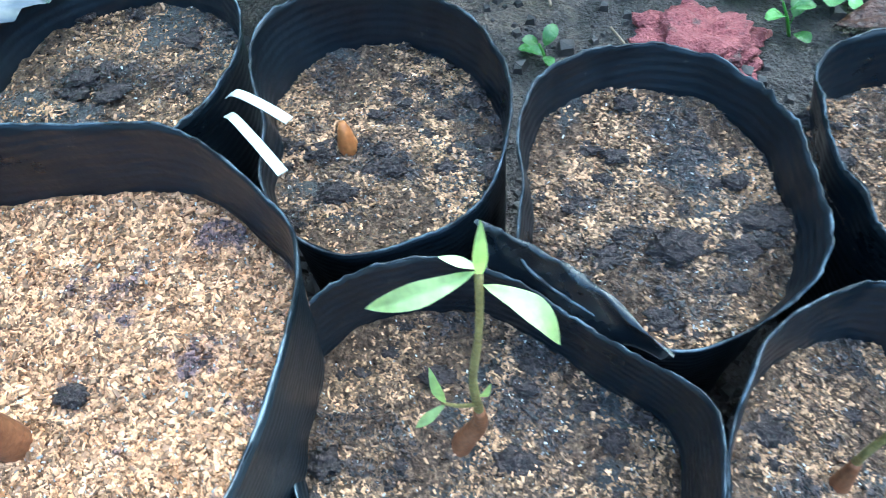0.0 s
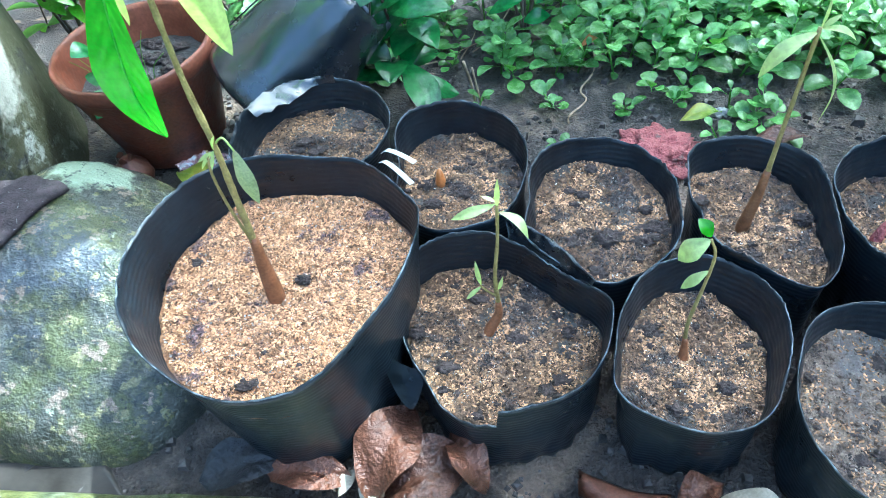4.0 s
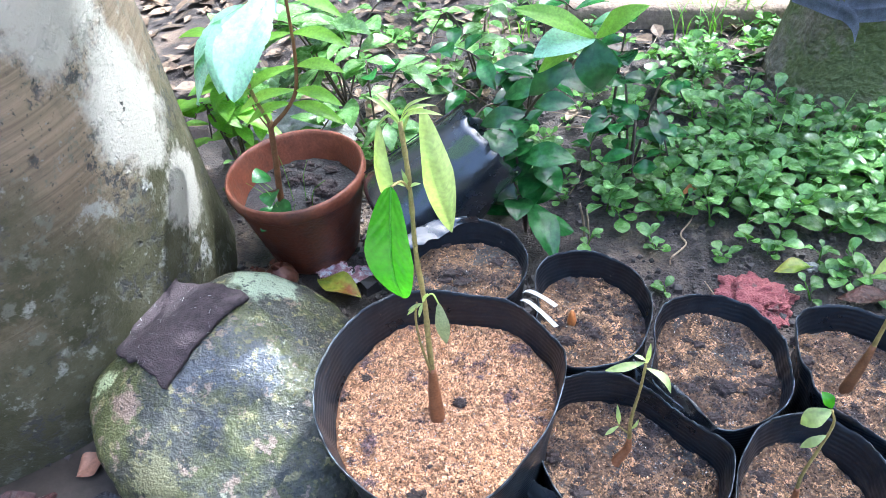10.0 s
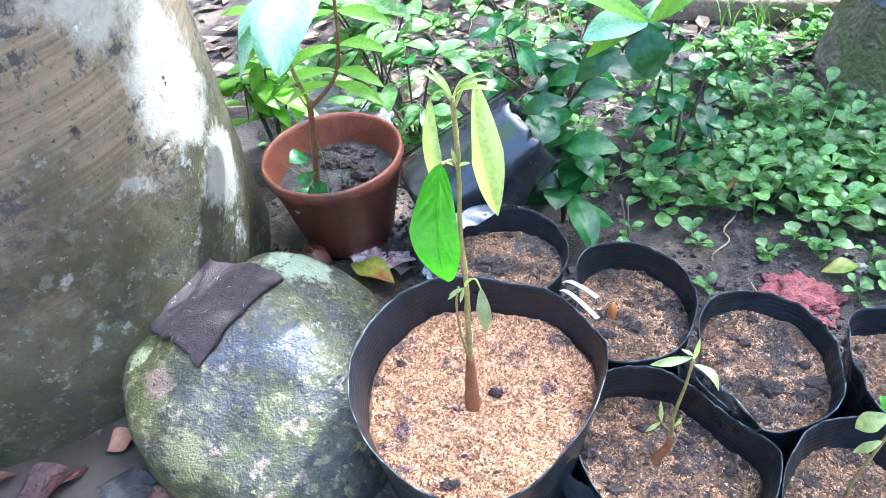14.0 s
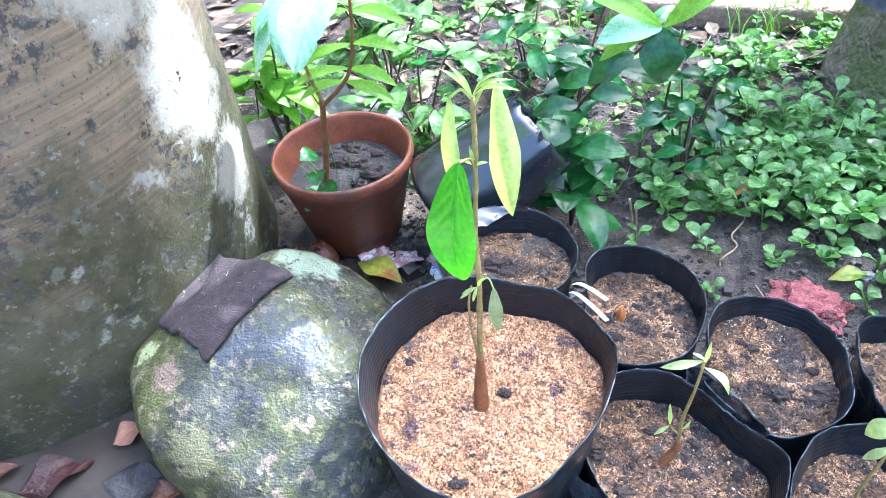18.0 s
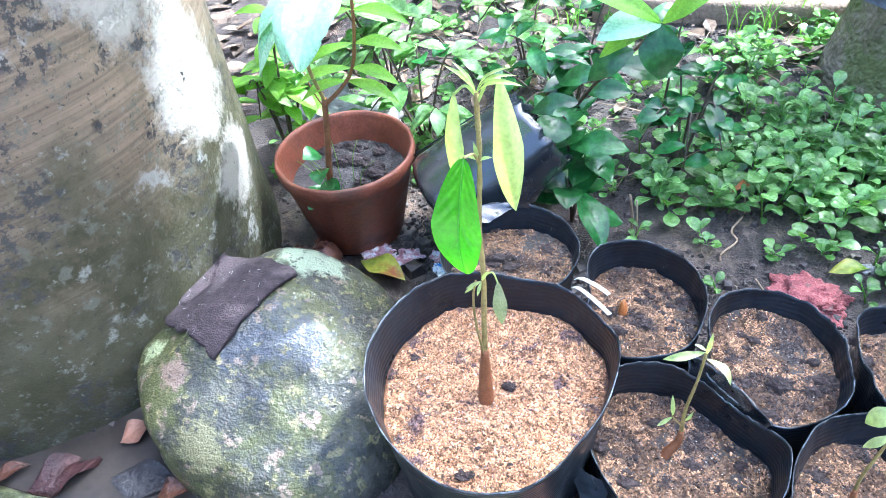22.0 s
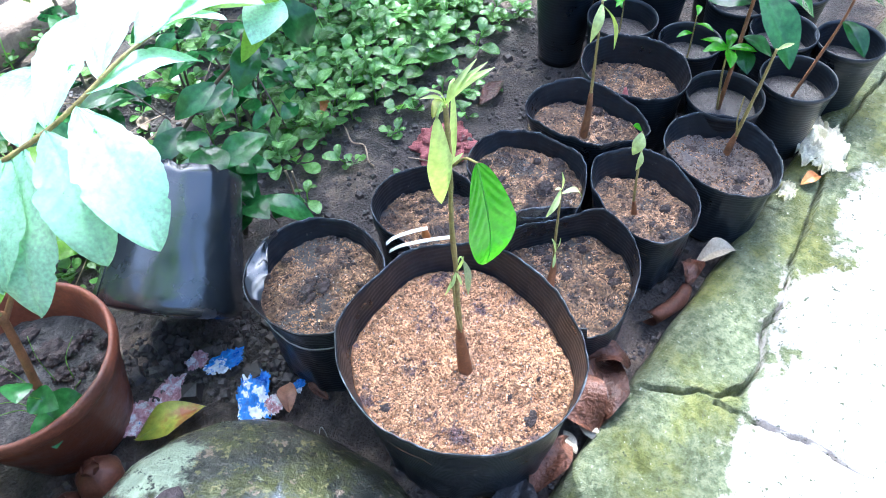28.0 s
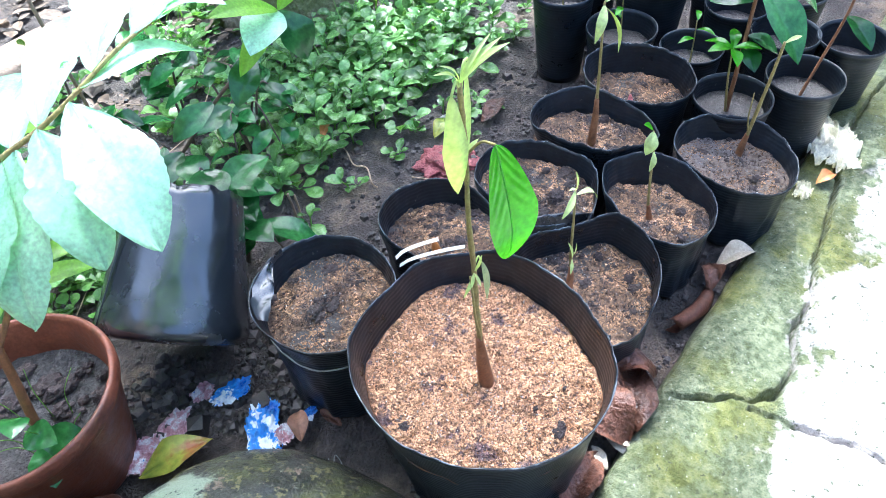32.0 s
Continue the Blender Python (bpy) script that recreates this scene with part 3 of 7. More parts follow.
# the crack runs along the path and turns out to its edge
CRACK = [(0.15, -0.120), (0.174, -0.142), (0.198, -0.170), (0.226, -0.213), (0.244, -0.251), (0.280, -0.275), (0.335, -0.279), (0.376, -0.257), (0.452, -0.263),
         (0.540, -0.239), (0.620, -0.231), (0.705, -0.219), (0.789, -0.193), (0.919, -0.194), (1.046, -0.205), (1.25, -0.22), (1.5, -0.21)]

BRANCH = [(0.234, -0.255), (0.241, -0.309), (0.254, -0.379), (0.262, -0.440)]


def crack_gap(x, y):
    """Distance from the crack's line."""
    best = 9.0
    for (ax, ay), (bx, by) in (*zip(CRACK, CRACK[1:]), *zip(BRANCH, BRANCH[1:])):
        dx, dy = bx - ax, by - ay
        t = min(1.0, max(0.0, ((x - ax) * dx + (y - ay) * dy) / (dx * dx + dy * dy)))
        best = min(best, math.hypot(x - ax - t * dx, y - ay - t * dy))
    return best


def build_path():
    bm = bmesh.new()
    xs = [-30, -8, -3] + [-1.2 + 0.03 * i for i in range(40)] + [0.003 * i for i in range(500)] + [1.5 + 0.05 * i for i in range(20)] + [3, 8, 30]
    prof = ([(0.0, -0.05), (0.0, 0.006), (-0.005, 0.018), (-0.014, 0.025), (-0.03, 0.029)] + [(-0.03 - 0.003 * k, 0.030) for k in range(1, 81)]
            + [(-0.270 - 0.05 * k, 0.030) for k in range(1, 16)] + [(-1.5, 0.03), (-1.5, -0.05)])
    rows = []
    for x in xs:
        e = edge_y(x)
        row = []
        for dy, z in prof:
            y = e + dy
            if z > 0.02 and 0.1 < x < 1.5 and y > -0.45:
                wob = 0.006 * noise.noise(Vector((x * 45, y * 45, 3)))
                g = crack_gap(x + wob, y + wob)
                wide = 0.0038 + 0.0016 * noise.noise(Vector((x * 30, 1, 0)))
                if g < wide:
                    z -= 0.026 * (1 - g / wide) ** 0.4
            if z > 0:
                z += 0.0022 * noise.noise(Vector((x * 11, y * 11, 4))) + 0.0009 * noise.noise(Vector((x * 60, y * 60, 2)))
            row.append(bm.verts.new((x, y, z)))
        rows.append(row)
    for a, b in zip(rows, rows[1:]):
        for j in range(len(prof) - 1):
            bm.faces.new((a[j], a[j + 1], b[j + 1], b[j]))
    return tagged(part("path", bm, M["concrete"]), "cracked pale concrete path with green moss along its edge", "path", kind="structure")


build_path()


def build_gutter():
    bm = bmesh.new()
    xs = [-0.95 + 0.03 * i for i in range(27)]
    rows = []
    for x in xs:
        back = -0.055 + 0.02 * noise.noise(Vector((x * 6, 1, 5))) + (0.10 if x < -0.45 else 0)
        back = -0.165 + (back + 0.165) * min(1.0, (-0.165 - x) / 0.1)
        rows.append([bm.verts.new((x, -0.17 + (back + 0.17) * k / 8, 0.0055 * (1 if 0 < k < 8 else -2) + 0.0015 * noise.noise(Vector((x * 20, k, 0))))) for k in range(9)])
    for a, b in zip(rows, rows[1:]):
        for j in range(8):
            bm.faces.new((a[j], b[j], b[j + 1], a[j + 1]))
    tagged(part("gutter", bm, M["wet"]), "wet grey silt between boulder, tank and path", "gutter", kind="structure")


build_gutter()


def build_tank():
    t = root("concrete_tank", -0.857, 0.255, 0, label="large round weathered concrete tank stained with moss", category="tank")
    rings = []
    for k in range(67):
        z = -0.03 + 1.03 * k / 66
        r = 0.408 - 0.025 * max(z, 0)
        ring = []
        for i in range(260):
            a = 2 * math.pi * i / 260
            c, s = math.cos(a), math.sin(a)
            q = r + 0.005 * noise.noise(Vector((c * 4, s * 4, z * 5)))
            if abs(a - 5.9) < 1.2 or a < 0.9:
                pit = noise.noise(Vector((c * 26, s * 26, z * 34))) + 0.5 * noise.noise(Vector((c * 60, s * 60, z * 70)))
                if pit > 0.42:
                    q -= 0.010 * (pit - 0.42)
            ring.append((q * c + 0.043 * z, q * s - 0.054 * z, z))
        rings.append(ring)
    part("wall", rings_mesh(rings, (True, False)), M["tank"], t)
    lip = []
    for r, z in ((0.383, 1.0), (0.380, 1.012), (0.36, 1.015), (0.33, 1.012), (0.328, 1.0), (0.328, 0.85)):
        lip.append([(r * math.cos(2 * math.pi * i / 90) + 0.043, r * math.sin(2 * math.pi * i / 90) - 0.054, z) for i in range(90)])
    part("rim", rings_mesh(lip, (False, True)), M["tank"], t)


build_tank()


def sun_block(x, y):
    """Leaf density of the unseen crown along the sun's rays, set by place to put sun or shade there."""
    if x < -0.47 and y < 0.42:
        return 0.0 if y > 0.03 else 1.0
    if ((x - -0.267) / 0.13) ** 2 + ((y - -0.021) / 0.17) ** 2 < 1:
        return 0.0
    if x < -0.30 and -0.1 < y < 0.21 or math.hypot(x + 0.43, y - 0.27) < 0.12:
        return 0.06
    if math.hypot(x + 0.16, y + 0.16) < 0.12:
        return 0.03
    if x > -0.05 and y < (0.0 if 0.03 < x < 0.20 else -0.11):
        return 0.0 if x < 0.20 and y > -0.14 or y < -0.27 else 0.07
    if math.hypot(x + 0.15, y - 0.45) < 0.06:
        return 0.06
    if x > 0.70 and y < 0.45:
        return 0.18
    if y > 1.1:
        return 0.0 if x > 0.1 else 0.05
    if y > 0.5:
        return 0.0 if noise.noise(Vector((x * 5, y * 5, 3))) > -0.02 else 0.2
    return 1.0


def build_tree():
    """The trunk at the back and an unseen crown added to shade the bags."""
    rnd = random.Random(11)
    c = root("tree", 0.755, 1.10, 0, label="grey mossy tree trunk flaring at the ground, with an added unseen crown", category="tree")
    rings = []
    for k in range(41):
        z = -0.03 + 2.4 * k / 40
        r = 0.165 + 0.055 * math.exp(-max(z, 0) * 7)
        ring = []
        for i in range(72):
            a = 2 * math.pi * i / 72
            v = Vector((math.cos(a), math.sin(a), 0))
            q = r + 0.014 * noise.noise(Vector((v.x * 3, v.y * 3, z * 4))) + 0.004 * noise.noise(Vector((v.x * 14, v.y * 14, z * 12)))
            ring.append((q * v.x + 0.03 * z, q * v.y + 0.06 * z, z))
        rings.append(ring)
    part("trunk", rings_mesh(rings, (True, True)), M["trunk"], c)
    for k in range(9):
        a = 2 * math.pi * k / 9 + rnd.uniform(-0.2, 0.2)
        ln = rnd.uniform(0.5, 0.9)
        end = Vector((1.45 + 0.9 * ln * math.cos(a), 0.75 + 0.6 * ln * math.sin(a), rnd.uniform(3.1, 3.6)))
        pts = curve_points([(0.07, 0.14, 2.25), (0.60 + 0.4 * ln * math.cos(a), 0.42 + 0.3 * ln * math.sin(a), 2.85), end], 6)
        part("limb", tube(pts, [0.05 * (1 - 0.8 * i / (len(pts) - 1)) for i in range(len(pts))], 7), M["trunk"], c)
    # added crown leaves, kept only where sunlight should be blocked
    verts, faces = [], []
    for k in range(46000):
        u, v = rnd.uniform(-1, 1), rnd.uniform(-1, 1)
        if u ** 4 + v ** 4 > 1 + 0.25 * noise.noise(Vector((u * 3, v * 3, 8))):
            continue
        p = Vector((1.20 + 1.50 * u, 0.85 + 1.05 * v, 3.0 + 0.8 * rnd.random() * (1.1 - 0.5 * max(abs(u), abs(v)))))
        if rnd.random() > sun_block(p.x + 0.755 - 0.4644 * (p.z - 0.12), p.y + 1.10 - 0.4181 * (p.z - 0.12)):
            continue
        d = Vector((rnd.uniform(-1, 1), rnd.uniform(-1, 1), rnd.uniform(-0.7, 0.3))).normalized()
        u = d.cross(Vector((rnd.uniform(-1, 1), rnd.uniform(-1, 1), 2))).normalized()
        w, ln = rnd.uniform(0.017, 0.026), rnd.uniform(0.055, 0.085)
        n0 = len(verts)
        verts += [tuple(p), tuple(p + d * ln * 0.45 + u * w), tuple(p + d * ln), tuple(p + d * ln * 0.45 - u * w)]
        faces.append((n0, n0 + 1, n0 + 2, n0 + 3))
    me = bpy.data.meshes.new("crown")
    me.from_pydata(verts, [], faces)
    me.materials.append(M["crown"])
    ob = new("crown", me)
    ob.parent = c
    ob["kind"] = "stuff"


build_tree()


def build_ledge():
    bm = bmesh.new()
    xs = [0.02 + 0.1 * i for i in range(27)]
    rows = []
    for x in xs:
        w = 0.008 * noise.noise(Vector((x * 3, 7, 1)))
        rows.append([bm.verts.new((x, y + w, z + w * 0.5)) for y, z in ((1.33, -0.03), (1.33, 0.050), (1.342, 0.060), (1.44, 0.061), (1.45, 0.050), (1.45, -0.03))])
    for a, b in zip(rows, rows[1:]):
        for j in range(5):
            bm.faces.new((a[j], b[j], b[j + 1], a[j + 1]))
    bm.faces.new(rows[0])
    bm.faces.new(list(reversed(rows[-1])))
    tagged(part("border_kerb", bm, M["board"]), "low weathered brown kerb at the back of the bed", "kerb", kind="structure")


build_ledge()

def build_sky_blocks():
    """Plain walls all round the garden, out of view, added to block light from the low sky."""
    for name, x0, x1, y0, y1 in (("wall_north", -3.0, 4.6, 3.6, 3.8), ("wall_south", -3.0, 4.6, -7.2, -7.0), ("wall_west", -2.8, -2.6, -7.0, 3.6), ("wall_east", 4.4, 4.6, -7.0, 3.6)):
        bm = bmesh.new()
        bmesh.ops.create_cube(bm, size=1)
        for v in bm.verts:
            v.co = Vector((x0 if v.co.x < 0 else x1, y0 if v.co.y < 0 else y1, -0.1 if v.co.z < 0 else 3.1))
        tagged(part(name, bm, M["block_wall"], smooth=False), "plain unseen wall added to block low sky light", "wall", kind="structure")


build_sky_blocks()

# ---- boulder and felt ----
ROCK = Vector((-0.345, 0.070, 0.070))
# how far the boulder's faces stand from its heart: flanks, undercut, shoulders, crown and base
FLANK = (0.201, 0.222, 0.208, 0.198, 0.222, 0.205, 0.160, 0.246)
UNDERCUT = (0.256, 0.179, 0.114, 0.152, 0.239, 0.273)
SHOULDER = (0.122, 0.174, 0.120, 0.126, 0.094)
FACES = []
for ring_of, lift, start in ((FLANK, 0.35, 0.0), (UNDERCUT, -0.35, math.pi / 6), (SHOULDER, 1.0, 0.3)):
    for k, reach in enumerate(ring_of):
        a = start + 2 * math.pi * k / len(ring_of)
        FACES.append((Vector((math.cos(a) * math.cos(lift), math.sin(a) * math.cos(lift), math.sin(lift))), reach))
FACES += [(Vector((0, 0, 1)), 0.116), (Vector((0, 0, -1)), 0.123)]


def rock_point(d):
    """The boulder's skin in the direction d: blunt faces that run into one another, with dents and grain."""
    r = sum(max(0.0, n.dot(d) / h) ** 9 for n, h in FACES) ** (-1 / 9)
    r *= 1 + 0.030 * noise.noise(d * 3.1 + Vector((3, 1, 2))) + 0.012 * noise.noise(d * 8 + Vector((1, 8, 2))) + 0.004 * noise.noise(d * 21)
    return ROCK + d * r


def rock_top(x, y):
    """Height of the boulder at a place, by halving."""
    lo, hi = 0.0, 0.3
    for _ in range(24):
        mid = (lo + hi) / 2
        d = Vector((x, y, mid)) - ROCK
        if d.length < (rock_point(d.normalized()) - ROCK).length:
            lo = mid
        else:
            hi = mid
    return lo


def build_rock():
    bm = bmesh.new()
    bmesh.ops.create_icosphere(bm, subdivisions=6, radius=1)
    for v in bm.verts:
        p = rock_point(v.co.normalized())
        v.co = Vector((p.x - ROCK.x, p.y - ROCK.y, max(p.z, -0.03)))
    ob = part("boulder", bm, M["rock"])
    ob.location = (ROCK.x, ROCK.y, 0)
    return tagged(ob, "wet rounded boulder mottled grey and mossy green", "rock")


build_rock()


def build_felt():
    bm = bmesh.new()
    c00, c10, c01, c11 = (-0.468, 0.062), (-0.357, 0.008), (-0.468, 0.216), (-0.302, 0.164)
    n = 22
    top, bot = [], []
    for j in range(n + 1):
        rt, rb = [], []
        for i in range(n + 1):
            u, v = i / n, j / n
            x = (1 - u) * (1 - v) * c00[0] + u * (1 - v) * c10[0] + (1 - u) * v * c01[0] + u * v * c11[0]
            y = (1 - u) * (1 - v) * c00[1] + u * (1 - v) * c10[1] + (1 - u) * v * c01[1] + u * v * c11[1]
            rag = 0.007 * noise.noise(Vector((u * 7, v * 7, 2))) + 0.003 * noise.noise(Vector((u * 40, v * 40, 5)))
            edge = min(u, v, 1 - u, 1 - v)
            if edge == 0:
                x += rag * 0.8
                y += rag
            z = rock_top(x, y)
            z = max(z, 0.140) + 0.003 + 0.0012 * noise.noise(Vector((x * 40, y * 40, 0)))
            rt.append(bm.verts.new((x, y, z + 0.006)))
            rb.append(bm.verts.new((x, y, z)))
        top.append(rt)
        bot.append(rb)
    for j in range(n):
        for i in range(n):
            bm.faces.new((top[j][i], top[j][i + 1], top[j + 1][i + 1], top[j + 1][i]))
            bm.faces.new((bot[j][i], bot[j + 1][i], bot[j + 1][i + 1], bot[j][i + 1]))
    for i in range(n):
        bm.faces.new((bot[0][i], bot[0][i + 1], top[0][i + 1], top[0][i]))
        bm.faces.new((bot[n][i + 1], bot[n][i], top[n][i], top[n][i + 1]))
        bm.faces.new((bot[i + 1][0], bot[i][0], top[i][0], top[i + 1][0]))
        bm.faces.new((bot[i][n], bot[i + 1][n], top[i + 1][n], top[i][n]))
    verts, faces = [], []
    rnd = random.Random(17)
    for k in range(50):
        r = top[rnd.randint(0, n)][rnd.randint(0, n)].co
        if k < 8:
            e = rnd.randint(0, n)
            r = rnd.choice((top[0][e], top[n][e], top[e][0], top[e][n])).co
        p = r + Vector((rnd.uniform(-0.004, 0.004), rnd.uniform(-0.004, 0.004), 0.0006))
        a, ln = rnd.uniform(0, 6.28), rnd.uniform(0.002, 0.008)
        d = Vector((math.cos(a), math.sin(a), rnd.uniform(0, 0.4))) * ln
        q = Vector((-math.sin(a), math.cos(a), 0)) * 0.00022
        n0 = len(verts)
        verts += [tuple(p - q), tuple(p + q), tuple(p + d + q), tuple(p + d - q)]
        faces.append((n0, n0 + 1, n0 + 2, n0 + 3))
    mat_ob = tagged(part("felt_mat", bm, M["felt"]), "dark brown square of felt lying on the boulder", "mat")
    me = bpy.data.meshes.new("lint")
    me.from_pydata(verts, [], faces)
    me.materials.append(M["pebble"])
    lint = new("lint", me)
    lint.parent = mat_ob
    lint["kind"] = "stuff"


build_felt()

# ---- grow bags ----
# middle, mean height of the rim, height of the soil, width of the soil against the rim,
# then the rim's reach and its height at ten even turns from +x
BAGS = {
    "big": (0.015, 0.013, 0.225, 0.168, 0.93, (0.136, 0.158, 0.155, 0.151, 0.145, 0.144, 0.145, 0.149, 0.152, 0.133), (0.222, 0.212, 0.218, 0.228, 0.236, 0.234, 0.232, 0.206, 0.214, 0.225)),
    "s1": (0.226, -0.002, 0.150, 0.099, 0.95, (0.119, 0.097, 0.092, 0.102, 0.114, 0.100, 0.092, 0.102, 0.102, 0.112), (0.158, 0.146, 0.152, 0.163, 0.155, 0.122, 0.128, 0.135, 0.140, 0.141)),
    "s3": (0.417, -0.027, 0.142, 0.099, 0.88, (0.081, 0.096, 0.104, 0.091, 0.075, 0.081, 0.093, 0.084, 0.086, 0.089), (0.146, 0.145, 0.147, 0.156, 0.153, 0.138, 0.143, 0.125, 0.119, 0.128)),
    "s6": (0.568, -0.080, 0.140, 0.110, 0.89, (0.082, 0.083, 0.096, 0.095, 0.084, 0.076, 0.082, 0.096, 0.094, 0.085), (0.147, 0.149, 0.148, 0.144, 0.139, 0.135, 0.131, 0.127, 0.130, 0.138)),
    "bA": (-0.004, 0.242, 0.190, 0.154, 0.90, (0.096, 0.100, 0.094, 0.092, 0.096, 0.096, 0.102, 0.102, 0.094, 0.092), (0.180, 0.183, 0.190, 0.195, 0.196, 0.194, 0.192, 0.190, 0.186, 0.182)),
    "bB": (0.172, 0.188, 0.176, 0.144, 0.95, (0.086, 0.085, 0.084, 0.086, 0.083, 0.064, 0.078, 0.090, 0.085, 0.088), (0.174, 0.186, 0.194, 0.198, 0.196, 0.175, 0.163, 0.157, 0.154, 0.158)),
    "s2": (0.335, 0.136, 0.160, 0.133, 0.93, (0.083, 0.091, 0.094, 0.091, 0.091, 0.076, 0.096, 0.096, 0.099, 0.092), (0.161, 0.162, 0.166, 0.176, 0.177, 0.168, 0.156, 0.144, 0.140, 0.160)),
    "s4": (0.494, 0.124, 0.163, 0.131, 0.91, (0.072, 0.087, 0.101, 0.106, 0.093, 0.063, 0.065, 0.075, 0.106, 0.090), (0.168, 0.170, 0.167, 0.168, 0.170, 0.168, 0.163, 0.159, 0.144, 0.156)),
    "bE": (0.655, 0.128, 0.162, 0.112, 0.90, (0.086, 0.088, 0.094, 0.096, 0.092, 0.084, 0.086, 0.094, 0.094, 0.088), (0.162, 0.163, 0.166, 0.166, 0.164, 0.162, 0.160, 0.158, 0.158, 0.160)),
}
FOOT = {"big": 0.80}
# soil heaped against one side: its direction and height
BANK = {"s1": (2.3, 0.020), "s2": (2.1, 0.016), "s3": (2.4, 0.022), "s4": (2.2, 0.016), "bB": (2.0, 0.012), "bE": (2.0, 0.010), "s6": (2.2, 0.012), "big": (2.2, 0.012)}


def bank(key, a):
    to, high = BANK.get(key, (0.0, 0.0))
    return high * max(0.0, math.cos(a - to))


def turned(values, a):
    """A smooth closed curve through even values, at the turn a."""
    k = len(values)
    u = (a / (2 * math.pi)) % 1.0 * k
    j, s = int(u) % k, u % 1.0
    p, q, r, w = (values[(j + d) % k] for d in (-1, 0, 1, 2))
    return q + 0.5 * s * (r - p + s * (2 * p - 5 * q + 4 * r - w + s * (3 * (q - r) + w - p)))


def outline(key, a):
    """Reach of a bag's rim in the direction a: a soft oval pressed flat where it meets its neighbours."""
    x, y, reach = BAGS[key][0], BAGS[key][1], BAGS[key][5]
    c, s = math.cos(a), math.sin(a)
    r = turned(reach, a) * (1 + 0.010 * noise.noise(Vector((c * 4 + x * 30, s * 4, y * 30))))
    for other, (ox, oy, orim, _, _, oreach, _) in BAGS.items():
        dx, dy = ox - x, oy - y
        d = math.hypot(dx, dy)
        if other == key or d > 0.4 or {key, other} == {"big", "s1"}:
            continue
        proj = (c * dx + s * dy) / d
        if proj <= 0.05:
            continue
        to = math.atan2(dy, dx)
        ra, rb = turned(reach, to), turned(oreach, to + math.pi)
        q = (d / 2 + (ra - rb) / 2 - 0.0015 + 0.2 * max(0, orim - BAGS[key][2])) / proj
        r = (r ** -26 + q ** -26) ** (-1 / 26)
    return r


def wall_radius(key, r, t):
    """The film widens from the foot to the soil and flares above it."""
    level, wide = BAGS[key][3] / BAGS[key][2], BAGS[key][4]
    foot = FOOT.get(key, wide - 0.05)
    return r * (foot + (wide - foot) * t / level if t < level else wide + (1 - wide) * min(1.15, (t - level) / (1 - level)))


def flakes(rnd, count, size, spot):
    """Small flat chips lying every way: one mesh of many little slabs. spot gives a place for a pair of random numbers."""
    verts, faces = [], []
    for _ in range(count):
        p = spot(rnd)
        if p is None:
            continue
        ln = size * rnd.choice((0.35, 0.5, 0.7, 0.9, 1.2, 1.7)) * rnd.uniform(0.8, 1.2)
        wd = ln * rnd.uniform(0.28, 0.6)
        th = ln * rnd.uniform(0.08, 0.2)
        m = Euler((rnd.gauss(0, 0.35), rnd.gauss(0, 0.35), rnd.uniform(0, 6.3))).to_matrix()
        n0 = len(verts)
        for sx, sy, sz in ((-1, -0.6, -1), (0.8, -1, -1), (1, 0.7, -1), (-0.7, 1, -1), (-0.9, -0.5, 1), (0.7, -0.8, 1), (0.9, 0.5, 1), (-0.6, 0.8, 1)):
            q = m @ Vector((sx * ln / 2, sy * wd / 2, sz * th / 2))
            verts.append((p[0] + q.x, p[1] + q.y, p[2] + q.z))
        for f in ((4, 5, 6, 7), (0, 1, 5, 4), (1, 2, 6, 5), (2, 3, 7, 6), (3, 0, 4, 7)):
            faces.append(tuple(n0 + i for i in f))
    return verts, faces


def stuff_part(name, verts, faces, material, parent, smooth=False):
    me = bpy.data.meshes.new(name)
    me.from_pydata(verts, [], faces)
    if smooth:
        me.shade_smooth()
    me.materials.append(material)
    ob = new(name, me)
    ob.parent = parent
    ob["kind"] = "stuff"
    return ob


def soil_z(key, seed, px, py):
    """Height of a bag's soil at a place relative to the bag's middle."""
    soil = BAGS[key][3]
    f = math.hypot(px, py) / BAGS[key][5][0]
    return (soil - 0.005 * f ** 4 + bank(key, math.atan2(py, px)) * min(1.0, f) ** 3 + 0.0055 * noise.noise(Vector((px * 28 + seed, py * 28, 0))) + 0.0042 * noise.noise(Vector((px * 90, py * 90, seed)))
            + 0.0015 * noise.noise(Vector((px * 260, py * 260, seed))))


